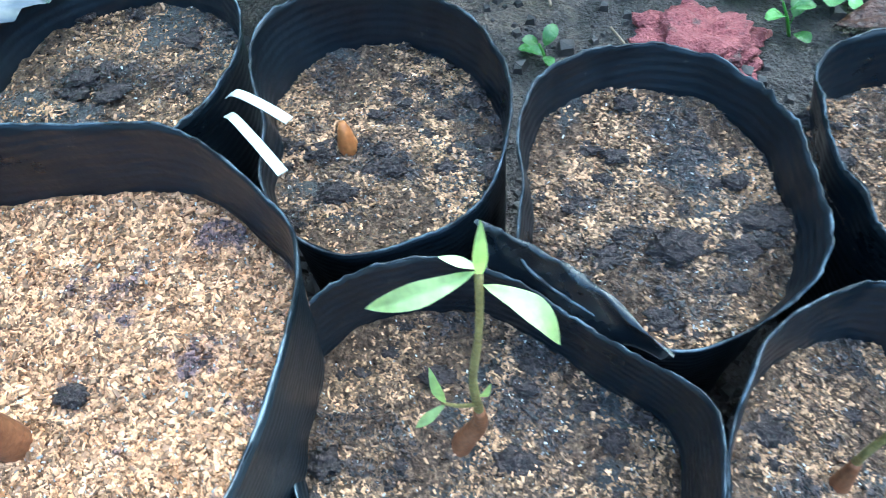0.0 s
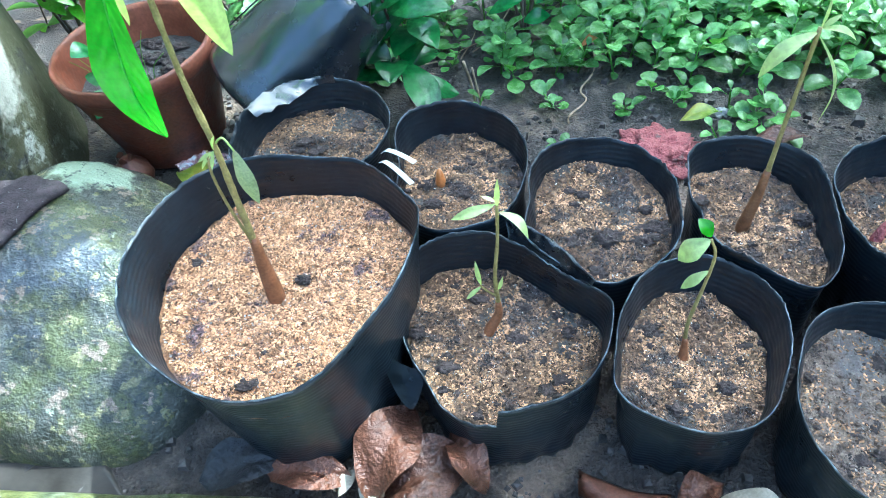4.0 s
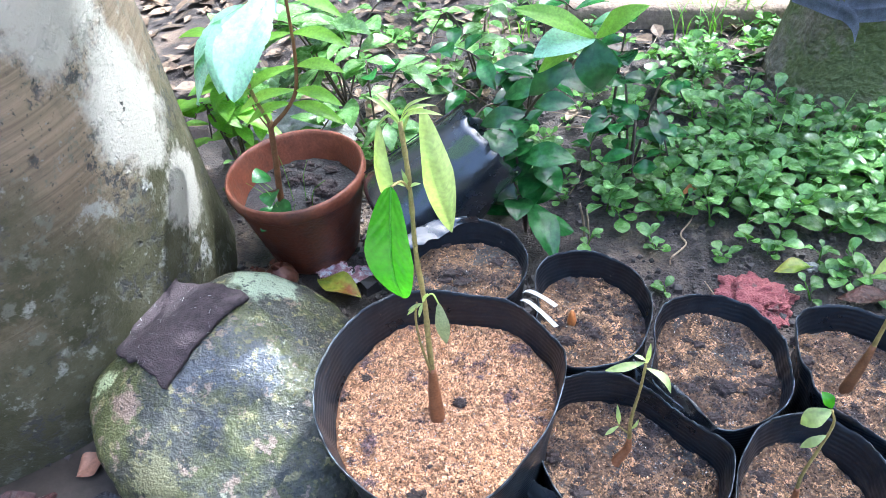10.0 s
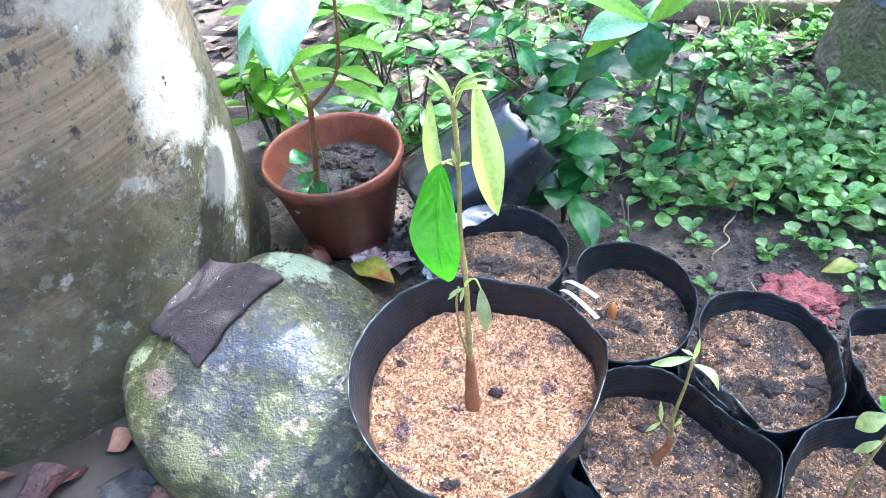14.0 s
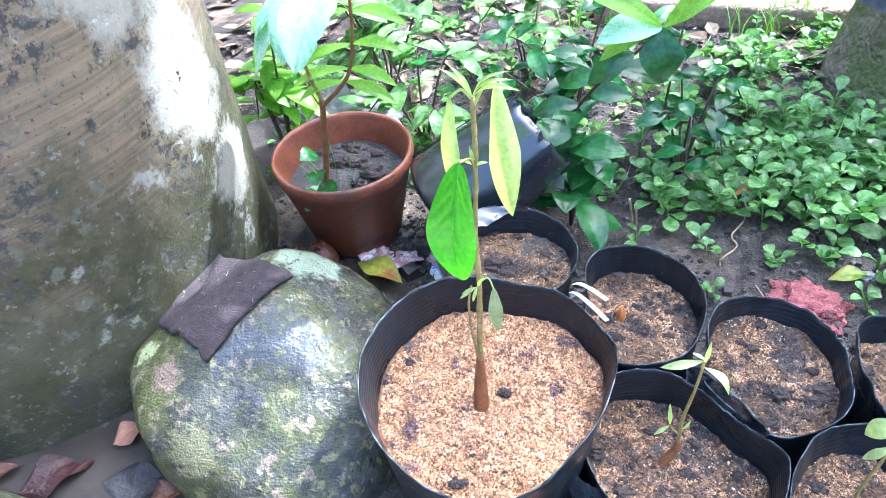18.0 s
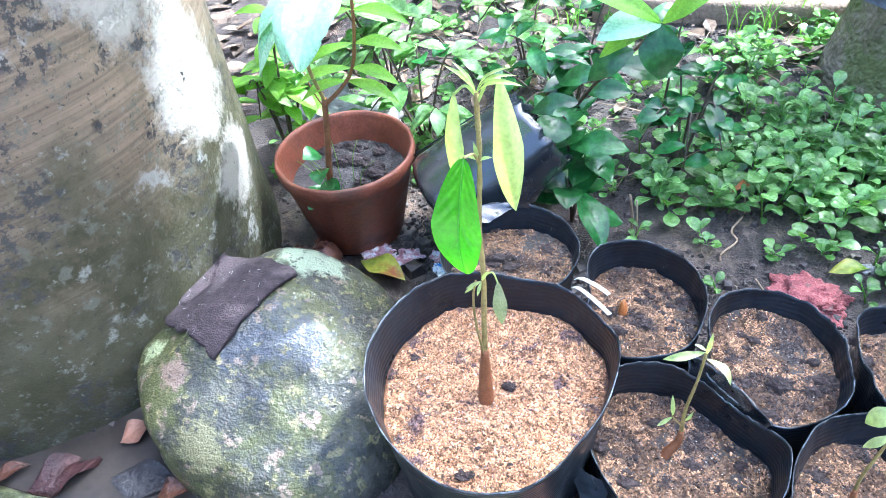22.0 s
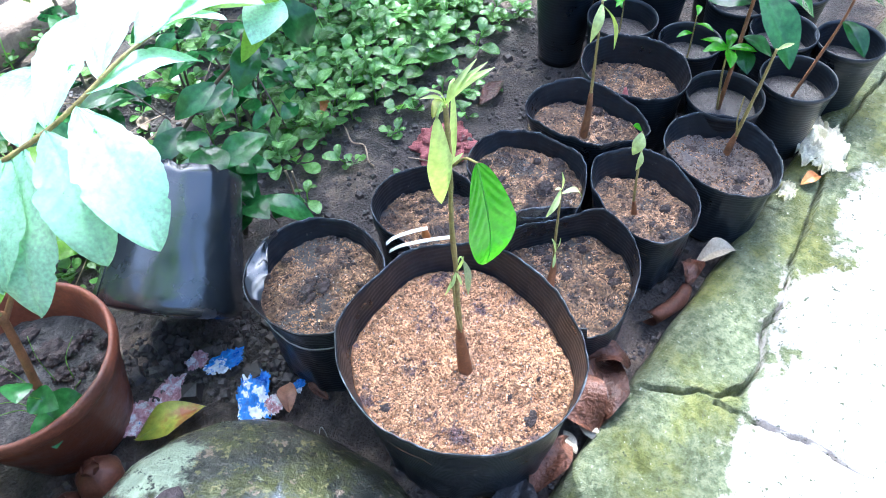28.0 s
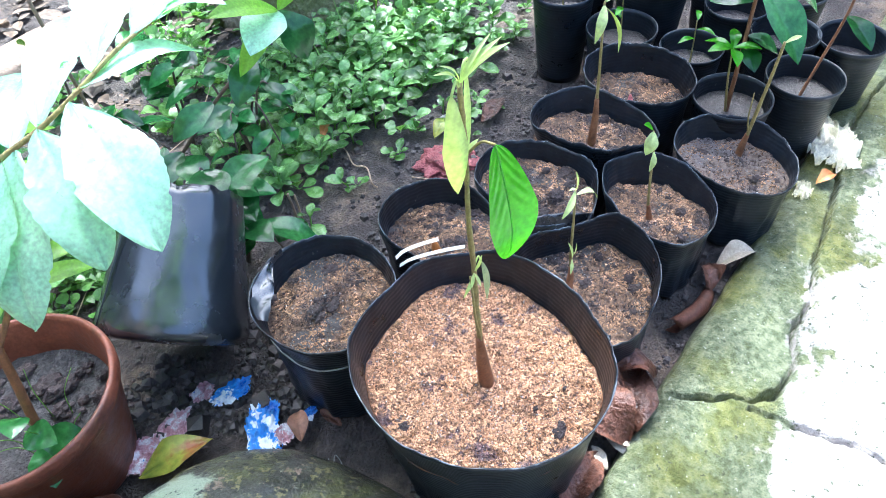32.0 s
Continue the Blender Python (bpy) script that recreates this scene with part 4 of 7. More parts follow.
def grow_bag(key, soil_mat, chip_mat, label, n_chips, chip, clods, seed, tear=None):
    rnd = random.Random(seed)
    x, y, rim, soil = BAGS[key][:4]
    b = root("grow_bag", x, y, 0, label=label, category="grow bag", group="black grow bags")
    N = 160
    ang = [2 * math.pi * i / N for i in range(N)]
    rim_z = []
    for a in ang:
        z = turned(BAGS[key][6], a) + 0.0024 * noise.noise(Vector((math.cos(a) * 30, math.sin(a) * 30, seed + 4))) + 0.0025 * noise.noise(Vector((math.cos(a) * 4, math.sin(a) * 4, seed))) + 0.0012 * noise.noise(Vector((math.cos(a) * 12, math.sin(a) * 12, seed)))
        if tear:
            gap = abs((a - tear[0] + math.pi) % (2 * math.pi) - math.pi)
            if gap < tear[1]:
                z = min(z, soil + 0.004 + 0.002 * math.sin(30 * a))
        rim_z.append(z)
    R = [outline(key, a) for a in ang]

    def ring(t, inset=0.0, crinkle=0.0, drop=0.0):
        out = []
        for i, a in enumerate(ang):
            z = max(t * rim_z[i] - drop, 0.0)
            k = wall_radius(key, R[i], z / rim) - inset + crinkle * noise.noise(Vector((math.cos(a) * 6 + seed, math.sin(a) * 6, z * 22)))
            out.append((k * math.cos(a), k * math.sin(a), z))
        return out
    rings = []
    for t in (0.0, 0.04, 0.1, 0.18, 0.28, 0.38, 0.48, 0.58, 0.68, 0.78, 0.88, 0.95, 1.0):
        rings.append(ring(t, 0.006 if t == 0 else 0.0, 0.007 * (1 - t) + 0.0004))
    for k in range(0, 44, 3):
        rings.append(ring(1.0, 0.0018, 0.0015, 0.0014 * k))
    wall = part("wall", rings_mesh(rings, (True, False)), M["plastic"], b)
    top = [Vector(p) for p in ring(1.0, 0.0008, 0.0004)]
    lip = []
    for i, p in enumerate(top):
        out = Vector((math.cos(ang[i]), math.sin(ang[i]), 0))
        w = 0.0011 * (0.75 + 0.5 * noise.noise(Vector((p.x * 90, p.y * 90, seed))))
        lip.append([p + out * (w * math.cos(q)) + Vector((0, 0, w * math.sin(q))) for q in (0.0, 1.26, 2.51, 3.77, 5.03)])
    bm = bmesh.new()
    vs = [[bm.verts.new(q) for q in row] for row in lip]
    for i in range(N):
        for j in range(5):
            bm.faces.new((vs[i][j], vs[(i + 1) % N][j], vs[(i + 1) % N][(j + 1) % 5], vs[i][(j + 1) % 5]))
    part("rim", bm, M["scuff_glint"], wall, "rim edge coloured with pale scuffs and highlights")

    bm = bmesh.new()
    K = 34
    t = soil / rim
    mid = bm.verts.new((0, 0, soil_z(key, seed, 0, 0)))
    rows = []
    for j in range(1, K + 1):
        f = j / K
        row = []
        for i in range(N):
            k = (wall_radius(key, R[i], t + bank(key, ang[i]) / rim) - 0.0008) * f
            px, py = k * math.cos(ang[i]), k * math.sin(ang[i])
            row.append(bm.verts.new((px, py, soil_z(key, seed, px, py))))
        rows.append(row)
    for i in range(N):
        bm.faces.new((mid, rows[0][i], rows[0][(i + 1) % N]))
    for p, q in zip(rows, rows[1:]):
        for i in range(N):
            bm.faces.new((p[i], q[i], q[(i + 1) % N], p[(i + 1) % N]))
    earth = part("soil", bm, soil_mat, b)

    def spot(r):
        a, f = r.uniform(0, 2 * math.pi), math.sqrt(r.random()) * 0.965
        k = wall_radius(key, R[int(a / (2 * math.pi) * N) % N], t + bank(key, a) / rim) * f
        px, py = k * math.cos(a), k * math.sin(a)
        if chip_mat is M["mix_chip"] and noise.noise(Vector((px * 24 + seed, py * 24, 9))) < -0.12 and r.random() < 0.8:
            return None
        return px, py, soil_z(key, seed, px, py) + r.uniform(0, 0.0012)
    stuff_part("chip_layer", *flakes(rnd, n_chips, chip, spot), chip_mat, earth)
    stuff_part("grit", *flakes(rnd, n_chips // 12, chip * 0.6, spot), M["pebble"], earth)
    for k in range(clods):
        p = None
        while p is None:
            p = spot(rnd)
        s = rnd.choice((0.0020, 0.0025, 0.003, 0.0035, 0.004, 0.005, 0.007)) * (0.8 if key == "big" else 1.0)
        bm = rough_lump(s * rnd.uniform(0.8, 1.7), s, s * 0.38, 3, 1.0, 2.4, seed + k)
        bmesh.ops.translate(bm, vec=(p[0], p[1], p[2] - s * 0.05), verts=bm.verts)
        part("clod", bm, M["clod"], earth)
    return b


grow_bag("big", M["coir"], M["coir_chip"], "large black plastic grow bag filled with pale coir chips", 40000, 0.0030, 9, 1)
SMALL = "small black plastic grow bag of brown potting mix"
grow_bag("s1", M["mix"], M["mix_chip"], "small black plastic grow bag with a torn front rim", 17000, 0.0023, 34, 3, (4.42, 0.36))
grow_bag("s3", M["mix"], M["mix_chip"], SMALL, 14000, 0.0023, 28, 4)
grow_bag("s6", M["wet_mix"], M["mix_chip"], "small black plastic grow bag of dark wet mix", 3600, 0.0023, 22, 5)
grow_bag("bA", M["mix"], M["mix_chip"], "small black plastic grow bag with a folded shiny rim", 10000, 0.0023, 30, 6)
grow_bag("bB", M["mix"], M["mix_chip"], "small black plastic grow bag holding a cut brown stub", 13000, 0.0023, 30, 7)
grow_bag("s2", M["mix"], M["mix_chip"], "small black plastic grow bag of bare potting mix", 13000, 0.0023, 30, 8)
grow_bag("s4", M["mix"], M["mix_chip"], SMALL, 13000, 0.0023, 24, 9)
grow_bag("bE", M["mix"], M["mix_chip"], "small black plastic grow bag holding a short red-brown stub", 10000, 0.0023, 24, 10)


def lump_in_bag(bag, x, y, z, rx, ry, rz, seed, mat="clod"):
    """A larger clod made of a rough heap of crumbs."""
    bm = rough_lump(rx * 0.85, ry * 0.85, rz * 0.8, 4, 0.5, 3.4, seed)
    bmesh.ops.translate(bm, vec=(x - bag.location.x, y - bag.location.y, z), verts=bm.verts)
    part("clod", bm, M[mat], bag)


bag_of = {}
for ob in bpy.data.objects:
    if ob.name.startswith("grow_bag"):
        for key, v in BAGS.items():
            if abs(ob.location.x - v[0]) < 1e-4 and abs(ob.location.y - v[1]) < 1e-4:
                bag_of[key] = ob
for key, x, y, rx, ry, rz in (("s2", 0.345, 0.108, 0.018, 0.013, 0.009), ("bB", 0.182, 0.168, 0.009, 0.008, 0.007), ("bB", 0.150, 0.152, 0.013, 0.008, 0.006), ("bB", 0.215, 0.165, 0.008, 0.006, 0.005),
                                 ("s4", 0.545, 0.135, 0.012, 0.009, 0.008), ("s1", 0.245, 0.000, 0.014, 0.009, 0.006), ("s1", 0.205, 0.050, 0.012, 0.008, 0.005), ("big", -0.095, 0.045, 0.011, 0.009, 0.007),
                                 ("big", 0.030, 0.025, 0.009, 0.007, 0.005), ("s1", 0.300, 0.010, 0.009, 0.008, 0.005), ("s2", 0.385, 0.150, 0.008, 0.006, 0.005), ("s3", 0.445, -0.050, 0.010, 0.008, 0.006)):
    lump_in_bag(bag_of[key], x, y, BAGS[key][3] + 0.001, rx, ry, rz, int(x * 900))


def film_sheet(bag, edge, fall, label):
    """A loose sheet of bag film hanging from an edge line."""
    bm = bmesh.new()
    p = [Vector(q) - Vector((bag.location.x, bag.location.y, 0)) for q in curve_points(edge, 6)]
    rows = []
    for i, q in enumerate(p):
        u = i / (len(p) - 1)
        rows.append([bm.verts.new(q + Vector(fall) * (v / 5) * math.sin(math.pi * min(1.0, 0.12 + u)) + Vector((0, 0, 0.002 * noise.noise(Vector((u * 7, v, 2)))))) for v in range(6)])
    for r0, r1 in zip(rows, rows[1:]):
        for v in range(5):
            bm.faces.new((r0[v], r1[v], r1[v + 1], r0[v + 1]))
    bmesh.ops.solidify(bm, geom=bm.faces[:], thickness=0.0006)
    part("flap", bm, M["plastic"], bag, label)


film_sheet(bag_of["s1"], ((0.110, -0.027, 0.118), (0.138, -0.042, 0.114), (0.163, -0.044, 0.110)), (0.008, -0.036, -0.026), "torn front flap folded outward")


def standing_fold(bag, upper, lower, label):
    """A crumpled strip of film standing between two bags, with a turned-over top edge."""
    off = Vector((bag.location.x, bag.location.y, 0))
    hi, lo = [Vector(p) - off for p in curve_points(upper, 8)], [Vector(p) - off for p in curve_points(lower, 8)]
    bm = bmesh.new()
    rows = []
    for i, (p, q) in enumerate(zip(hi, lo)):
        u = i / (len(hi) - 1)
        row = []
        for k in range(9):
            v = k / 8
            c = p.lerp(q, v) + Vector((0.35, 0.55, 0.6)) * (0.0045 * noise.noise(Vector((u * 9, v * 2.2, 4))) + 0.003 * math.sin(math.pi * v))
            row.append(bm.verts.new(c))
        turn = Vector((0.35, 0.7, -0.4)) * 0.006
        row.insert(0, bm.verts.new(p + turn * (0.7 + noise.noise(Vector((u * 6, 3, 0))))))
        rows.append(row)
    for a, b in zip(rows, rows[1:]):
        for k in range(len(a) - 1):
            bm.faces.new((a[k], b[k], b[k + 1], a[k + 1]))
    bmesh.ops.solidify(bm, geom=bm.faces[:], thickness=0.0006)
    part("flap", bm, M["plastic_shiny"], bag, label)


standing_fold(bag_of["s2"], ((0.231, 0.112, 0.168), (0.258, 0.095, 0.169), (0.289, 0.072, 0.164), (0.325, 0.036, 0.154)),
              ((0.238, 0.092, 0.140), (0.256, 0.080, 0.140), (0.275, 0.067, 0.140), (0.322, 0.040, 0.140)), "shiny fold of film between two bags")


# ---- leaf and litter helpers ----
def leaf_mesh(base, tip, normal, width, arch=0.08, fold=0.18, n=12, m=3, peak=0.45, point=0.9, vein=0.0, veins=9, ripple=0.0, seed=0.0, curl=0.0, bm=None, shoulder=0.62, rag=0.0):
    """A leaf blade with side veins as low relief. curl bends the tip under, rag bites into the edge."""
    base, tip = Vector(base), Vector(tip)
    ax = tip - base
    ln = ax.length
    ax.normalize()
    nz = Vector(normal)
    nz = (nz - nz.dot(ax) * ax).normalized()
    sd = ax.cross(nz)
    bm = bm or bmesh.new()
    rows = []
    for i in range(n + 1):
        t = i / n
        w = (t / peak) ** shoulder if t < peak else max(0.0, 1 - ((t - peak) / (1 - peak)) ** 1.9) ** point
        w = max(w, 0.015) * width / 2
        c = base + ax * ln * t + nz * (arch * ln * math.sin(math.pi * t) - curl * ln * max(0, t - 0.6) ** 2 * 4)
        row = []
        for j in range(-m, m + 1):
            s = j / m
            dz = fold * abs(s) * w + ripple * width * math.sin(7 * t + 2.3 * s + seed) * abs(s)
            if vein:
                dz += vein * ln * (abs(math.sin(math.pi * (veins * t - 2.2 * abs(s)))) - 0.6) * min(1, 3 * abs(s)) * (1 - abs(s) ** 4)
                if j == 0:
                    dz -= vein * ln * 0.8
            bite = 1 - rag * max(0.0, noise.noise(Vector((t * 9 + seed * 3, 5.0 if s > 0 else 1.0, seed))) + 0.6 * noise.noise(Vector((t * 26, 3.0 if s > 0 else 8.0, seed)))) if rag else 1.0
            row.append(bm.verts.new(c + sd * (s * w * bite) + nz * dz))
        rows.append(row)
    for a, b in zip(rows, rows[1:]):
        for j in range(2 * m):
            bm.faces.new((a[j], a[j + 1], b[j + 1], b[j]))
    return bm


def plant(name, at, shift=(0, 0, 0), **tags):
    o = Vector(at)
    ob = root(name, *(o + Vector(shift)), **tags)

    def stem(pts, r0, r1, mat=None, label="stem", n=6, knobs=0.0):
        p = [Vector(q) - o for q in curve_points(pts, n)]
        k = len(p) - 1
        rad = [r0 + (r1 - r0) * (i / k) ** 0.8 + (knobs * r0 * noise.noise(Vector((i * 1.3, r0 * 999, 0)))) for i in range(len(p))]
        return part(label, tube(p, rad, 9), mat or M["stem"], ob)

    def leaf(base, tip, normal, width, mat, label="leaf", **kw):
        return part(label, leaf_mesh(Vector(base) - o, Vector(tip) - o, normal, width, **kw), mat, ob)
    return ob, stem, leaf


def bulb(ob, o, pts, radii, mat, label="swollen_base"):
    p = [Vector(q) - Vector(o) for q in curve_points(pts, 5)]
    k = len(p) - 1
    r = [float(np.interp(i / k, np.linspace(0, 1, len(radii)), radii)) for i in range(len(p))]
    return part(label, tube(p, r, 14), mat, ob)


# ---- seedlings in the bags ----
def big_seedling():
    o = (0, 0, 0.15)
    ob, stem, leaf = plant("seedling", o, (0.006, 0.003, 0.006), label="tall young fruit seedling with drooping yellow-green leaves", category="seedling")
    bulb(ob, o, [(0.001, -0.002, 0.140), (0.001, 0.0, 0.170), (0.001, 0.004, 0.21), (0.002, 0.007, 0.248)], [0.0088, 0.0092, 0.0070, 0.0042], M["fines"])
    stem([(0.002, 0.006, 0.24), (0.003, 0.009, 0.30), (0.005, 0.011, 0.355), (0.004, 0.013, 0.42), (0.008, 0.015, 0.50), (0.008, 0.017, 0.563)], 0.0034, 0.0022, n=8, knobs=0.25)
    stem([(0.001, 0.004, 0.245), (-0.005, 0.005, 0.29), (-0.006, 0.006, 0.33), (-0.003, 0.010, 0.352)], 0.0016, 0.0011, label="side_shoot")
    # broad green leaf facing the path
    stem([(0.007, 0.014, 0.495), (0.007, -0.0015, 0.5155), (0.003, -0.018, 0.523)], 0.0012, 0.0011, label="petiole")
    blade_ob = leaf((0.003, -0.018, 0.523), (-0.003, -0.040, 0.405), (-0.30, -0.94, 0.1), 0.050, M["leaf"], n=72, m=12, peak=0.52, point=0.74, shoulder=0.50, vein=0.009, veins=7, arch=0.05, fold=0.18, curl=0.12)
    # pale midrib and side veins standing just proud of the blade
    b0, b1 = Vector((0.003, -0.018, 0.523)), Vector((-0.003, -0.040, 0.405))
    ax = (b1 - b0).normalized()
    nz = Vector((-0.30, -0.94, 0.1))
    nz = (nz - nz.dot(ax) * ax).normalized()
    sd, ln = ax.cross(nz), (b1 - b0).length

    def on_leaf(u, q):
        w = 0.0
        lift = 0.05 * ln * math.sin(math.pi * u) - 0.12 * ln * max(0, u - 0.6) ** 2 * 4 - 0.0072 * ln + 0.0006
        return b0 + ax * ln * u + nz * lift + sd * (q * w) - Vector(o)
    part("midrib", tube([on_leaf(0.01 + 0.95 * k / 16, 0.0) for k in range(17)], [0.0009 - 0.0006 * k / 16 for k in range(17)], 5), M["leaf_vein"], blade_ob, "pale raised midrib")
    # two long drooping pale leaves
    stem([(0.008, 0.017, 0.552), (0.018, 0.020, 0.572), (0.027, 0.023, 0.572)], 0.0015, 0.0012, M["leaf_young"], "petiole")
    leaf((0.026, 0.023, 0.573), (0.033, 0.045, 0.418), (0.55, -0.8, 0.1), 0.030, M["leaf_young"], n=22, m=4, peak=0.5, point=0.8, vein=0.004, veins=12, fold=-0.55, arch=0.05)
    stem([(0.008, 0.017, 0.560), (0.0, 0.014, 0.570), (-0.009, 0.012, 0.563)], 0.0014, 0.0011, M["leaf_young"], "petiole")
    leaf((-0.009, 0.012, 0.565), (-0.013, 0.009, 0.470), (-0.5, -0.85, 0.1), 0.022, M["leaf_young"], n=18, m=4, peak=0.5, point=0.8, vein=0.004, veins=10, fold=-0.4, arch=0.06)
    # crown of narrow young leaves
    for tip, w in (((-0.018, 0.02, 0.584), 0.0046), ((-0.011, 0.02, 0.588), 0.0042), ((0.049, -0.001, 0.581), 0.0062), ((0.039, 0.009, 0.591), 0.0046), ((0.044, 0.002, 0.588), 0.0048)):
        leaf((0.008, 0.017, 0.562), tip, (0, -0.3, 1), w, M["leaf_young"], "young_leaf", n=12, m=2, fold=0.5, arch=0.14)
    # node with tiny shoots
    for tip in ((0.020, 0.010, 0.505), (0.004, 0.012, 0.519), (-0.004, 0.006, 0.508)):
        leaf((0.007, 0.015, 0.497), tip, (0, -0.5, 1), 0.004, M["leaf_young"], "bud", n=5, m=1)
    # lower twig leaves
    stem([(0.005, 0.011, 0.358), (0.014, 0.012, 0.364), (0.019, 0.012, 0.350)], 0.0010, 0.0008, M["leaf_young"], "petiole")
    leaf((0.019, 0.012, 0.352), (0.022, 0.009, 0.290), (0.2, -0.95, 0.1), 0.015, M["leaf_grey"], n=12, m=3, fold=-0.3, vein=0.004)
    for tip in ((0.012, 0.006, 0.372), (-0.012, 0.004, 0.345), (-0.016, 0.010, 0.331), (0.0, 0.0, 0.340)):
        leaf((0.003, 0.010, 0.352), tip, (0, -0.6, 0.8), 0.004, M["leaf_young"], "bud", n=5, m=1)


big_seedling()


def seedling_s1():
    o = (0.219, 0.008, 0.095)
    ob, stem, leaf = plant("seedling", o, (0.0, 0.006, 0.003), label="small leaning seedling with a brown bulbous base", category="seedling")
    bulb(ob, o, [(0.213, 0.002, 0.086), (0.219, 0.007, 0.100), (0.228, 0.010, 0.120), (0.229, 0.011, 0.142)], [0.0060, 0.0062, 0.0048, 0.0028], M["fines"])
    stem([(0.229, 0.011, 0.138), (0.228, 0.013, 0.18), (0.233, 0.016, 0.23), (0.235, 0.018, 0.275)], 0.0026, 0.0014, knobs=0.2)
    leaf((0.234, 0.018, 0.276), (0.194, 0.013, 0.262), (0, -0.7, 0.8), 0.0095, M["leaf_young"], arch=0.12, vein=0.004)
    leaf((0.236, 0.018, 0.266), (0.262, 0.001, 0.249), (0.8, -0.5, 0.8), 0.0105, M["leaf_young"], arch=0.28, vein=0.004)
    leaf((0.235, 0.018, 0.272), (0.237, 0.021, 0.304), (0, -1, 0.2), 0.005, M["leaf_young"], "young_leaf")
    leaf((0.235, 0.018, 0.278), (0.222, 0.020, 0.284), (0, -0.2, 1), 0.004, M["leaf_young"], "young_leaf")
    stem([(0.229, 0.011, 0.150), (0.220, 0.006, 0.166), (0.214, 0.004, 0.178)], 0.0012, 0.0008, label="side_shoot")
    leaf((0.215, 0.004, 0.176), (0.200, -0.003, 0.164), (0, -0.4, 1), 0.005, M["leaf_young"], "young_leaf")
    leaf((0.215, 0.004, 0.178), (0.211, 0.010, 0.208), (0, -1, 0.3), 0.005, M["leaf_young"], "young_leaf")
    leaf((0.230, 0.012, 0.160), (0.236, 0.010, 0.184), (0, -1, 0.3), 0.004, M["leaf_young"], "young_leaf")


seedling_s1()


def seedling_s3():
    o = (0.420, -0.024, 0.085)
    ob, stem, leaf = plant("seedling", o, (-0.010, 0.007, 0.006), label="small curled seedling with one round leaf", category="seedling")
    bulb(ob, o, [(0.419, -0.026, 0.074), (0.420, -0.023, 0.092), (0.419, -0.018, 0.120)], [0.0056, 0.0054, 0.0026], M["fines"])
    stem([(0.419, -0.018, 0.116), (0.419, -0.015, 0.145), (0.426, -0.009, 0.190), (0.430, -0.005, 0.228), (0.424, -0.003, 0.248)], 0.0022, 0.0013, knobs=0.2)
    leaf((0.424, -0.003, 0.248), (0.400, -0.006, 0.224), (-0.5, -0.6, 0.8), 0.020, M["leaf_young"], arch=0.18, vein=0.005, m=4)
    leaf((0.424, -0.002, 0.250), (0.413, 0.008, 0.262), (0.5, -0.7, 0.4), 0.014, M["leaf"], arch=0.1)
    leaf((0.427, -0.008, 0.212), (0.405, -0.014, 0.194), (0, -0.5, 0.9), 0.010, M["leaf_young"], arch=0.15)


seedling_s3()


def seedling_s4():
    o = (0.491, 0.116, 0.125)
    ob, stem, leaf = plant("seedling", o, (-0.009, 0.008, 0.0), label="slim seedling with a few hanging narrow leaves", category="seedling")
    bulb(ob, o, [(0.489, 0.115, 0.114), (0.492, 0.116, 0.140), (0.497, 0.117, 0.18), (0.500, 0.119, 0.213)], [0.0070, 0.0070, 0.0052, 0.0034], M["bark"])
    stem([(0.500, 0.119, 0.208), (0.502, 0.121, 0.26), (0.505, 0.124, 0.31), (0.508, 0.127, 0.366)], 0.0026, 0.0018, knobs=0.25)
    leaf((0.508, 0.127, 0.362), (0.466, 0.116, 0.326), (-0.2, -0.4, 1), 0.015, M["leaf_young"], arch=0.22, vein=0.004)
    leaf((0.508, 0.127, 0.360), (0.522, 0.104, 0.285), (0.8, -0.3, 0.4), 0.012, M["leaf_young"], arch=0.18, fold=-0.3)
    leaf((0.509, 0.128, 0.364), (0.538, 0.124, 0.354), (0, -0.3, 1), 0.008, M["leaf_young"], arch=0.2)
    leaf((0.509, 0.128, 0.364), (0.511, 0.130, 0.394), (0, -1, 0.2), 0.003, M["leaf_young"], "young_leaf")
    leaf((0.509, 0.128, 0.364), (0.524, 0.132, 0.374), (0, -0.6, 0.8), 0.005, M["leaf_young"], "young_leaf")


seedling_s4()


def seedling_s6():
    o = (0.580, -0.096, 0.114)
    ob, stem, leaf = plant("seedling", o, (0.023, 0.022, 0.0), label="leaning green seedling stem with a bare tip", category="seedling")
    bulb(ob, o, [(0.578, -0.096, 0.102), (0.582, -0.097, 0.128), (0.585, -0.099, 0.150)], [0.0062, 0.0054, 0.0034], M["bark"])
    stem([(0.584, -0.099, 0.146), (0.588, -0.102, 0.200), (0.592, -0.105, 0.255), (0.595, -0.107, 0.308)], 0.0032, 0.0022, knobs=0.25)
    leaf((0.595, -0.107, 0.306), (0.622, -0.122, 0.308), (0, -0.4, 1), 0.007, M["leaf_young"], arch=0.1)
    stem([(0.585, -0.099, 0.152), (0.578, -0.094, 0.185), (0.577, -0.092, 0.228)], 0.0016, 0.0009, label="side_shoot")
    leaf((0.577, -0.093, 0.190), (0.584, -0.090, 0.206), (0, -1, 0.3), 0.004, M["leaf_young"], "young_leaf")


seedling_s6()


def stub(at, tip, r, mat, label):
    ob = root("stub", *at, label=label, category="stub")
    d = Vector(tip) - Vector(at)
    part("stump", tube([d * -0.4, d * 0.2, d * 0.7, d], [r, r * 1.05, r * 0.7, r * 0.35], 9), mat, ob)


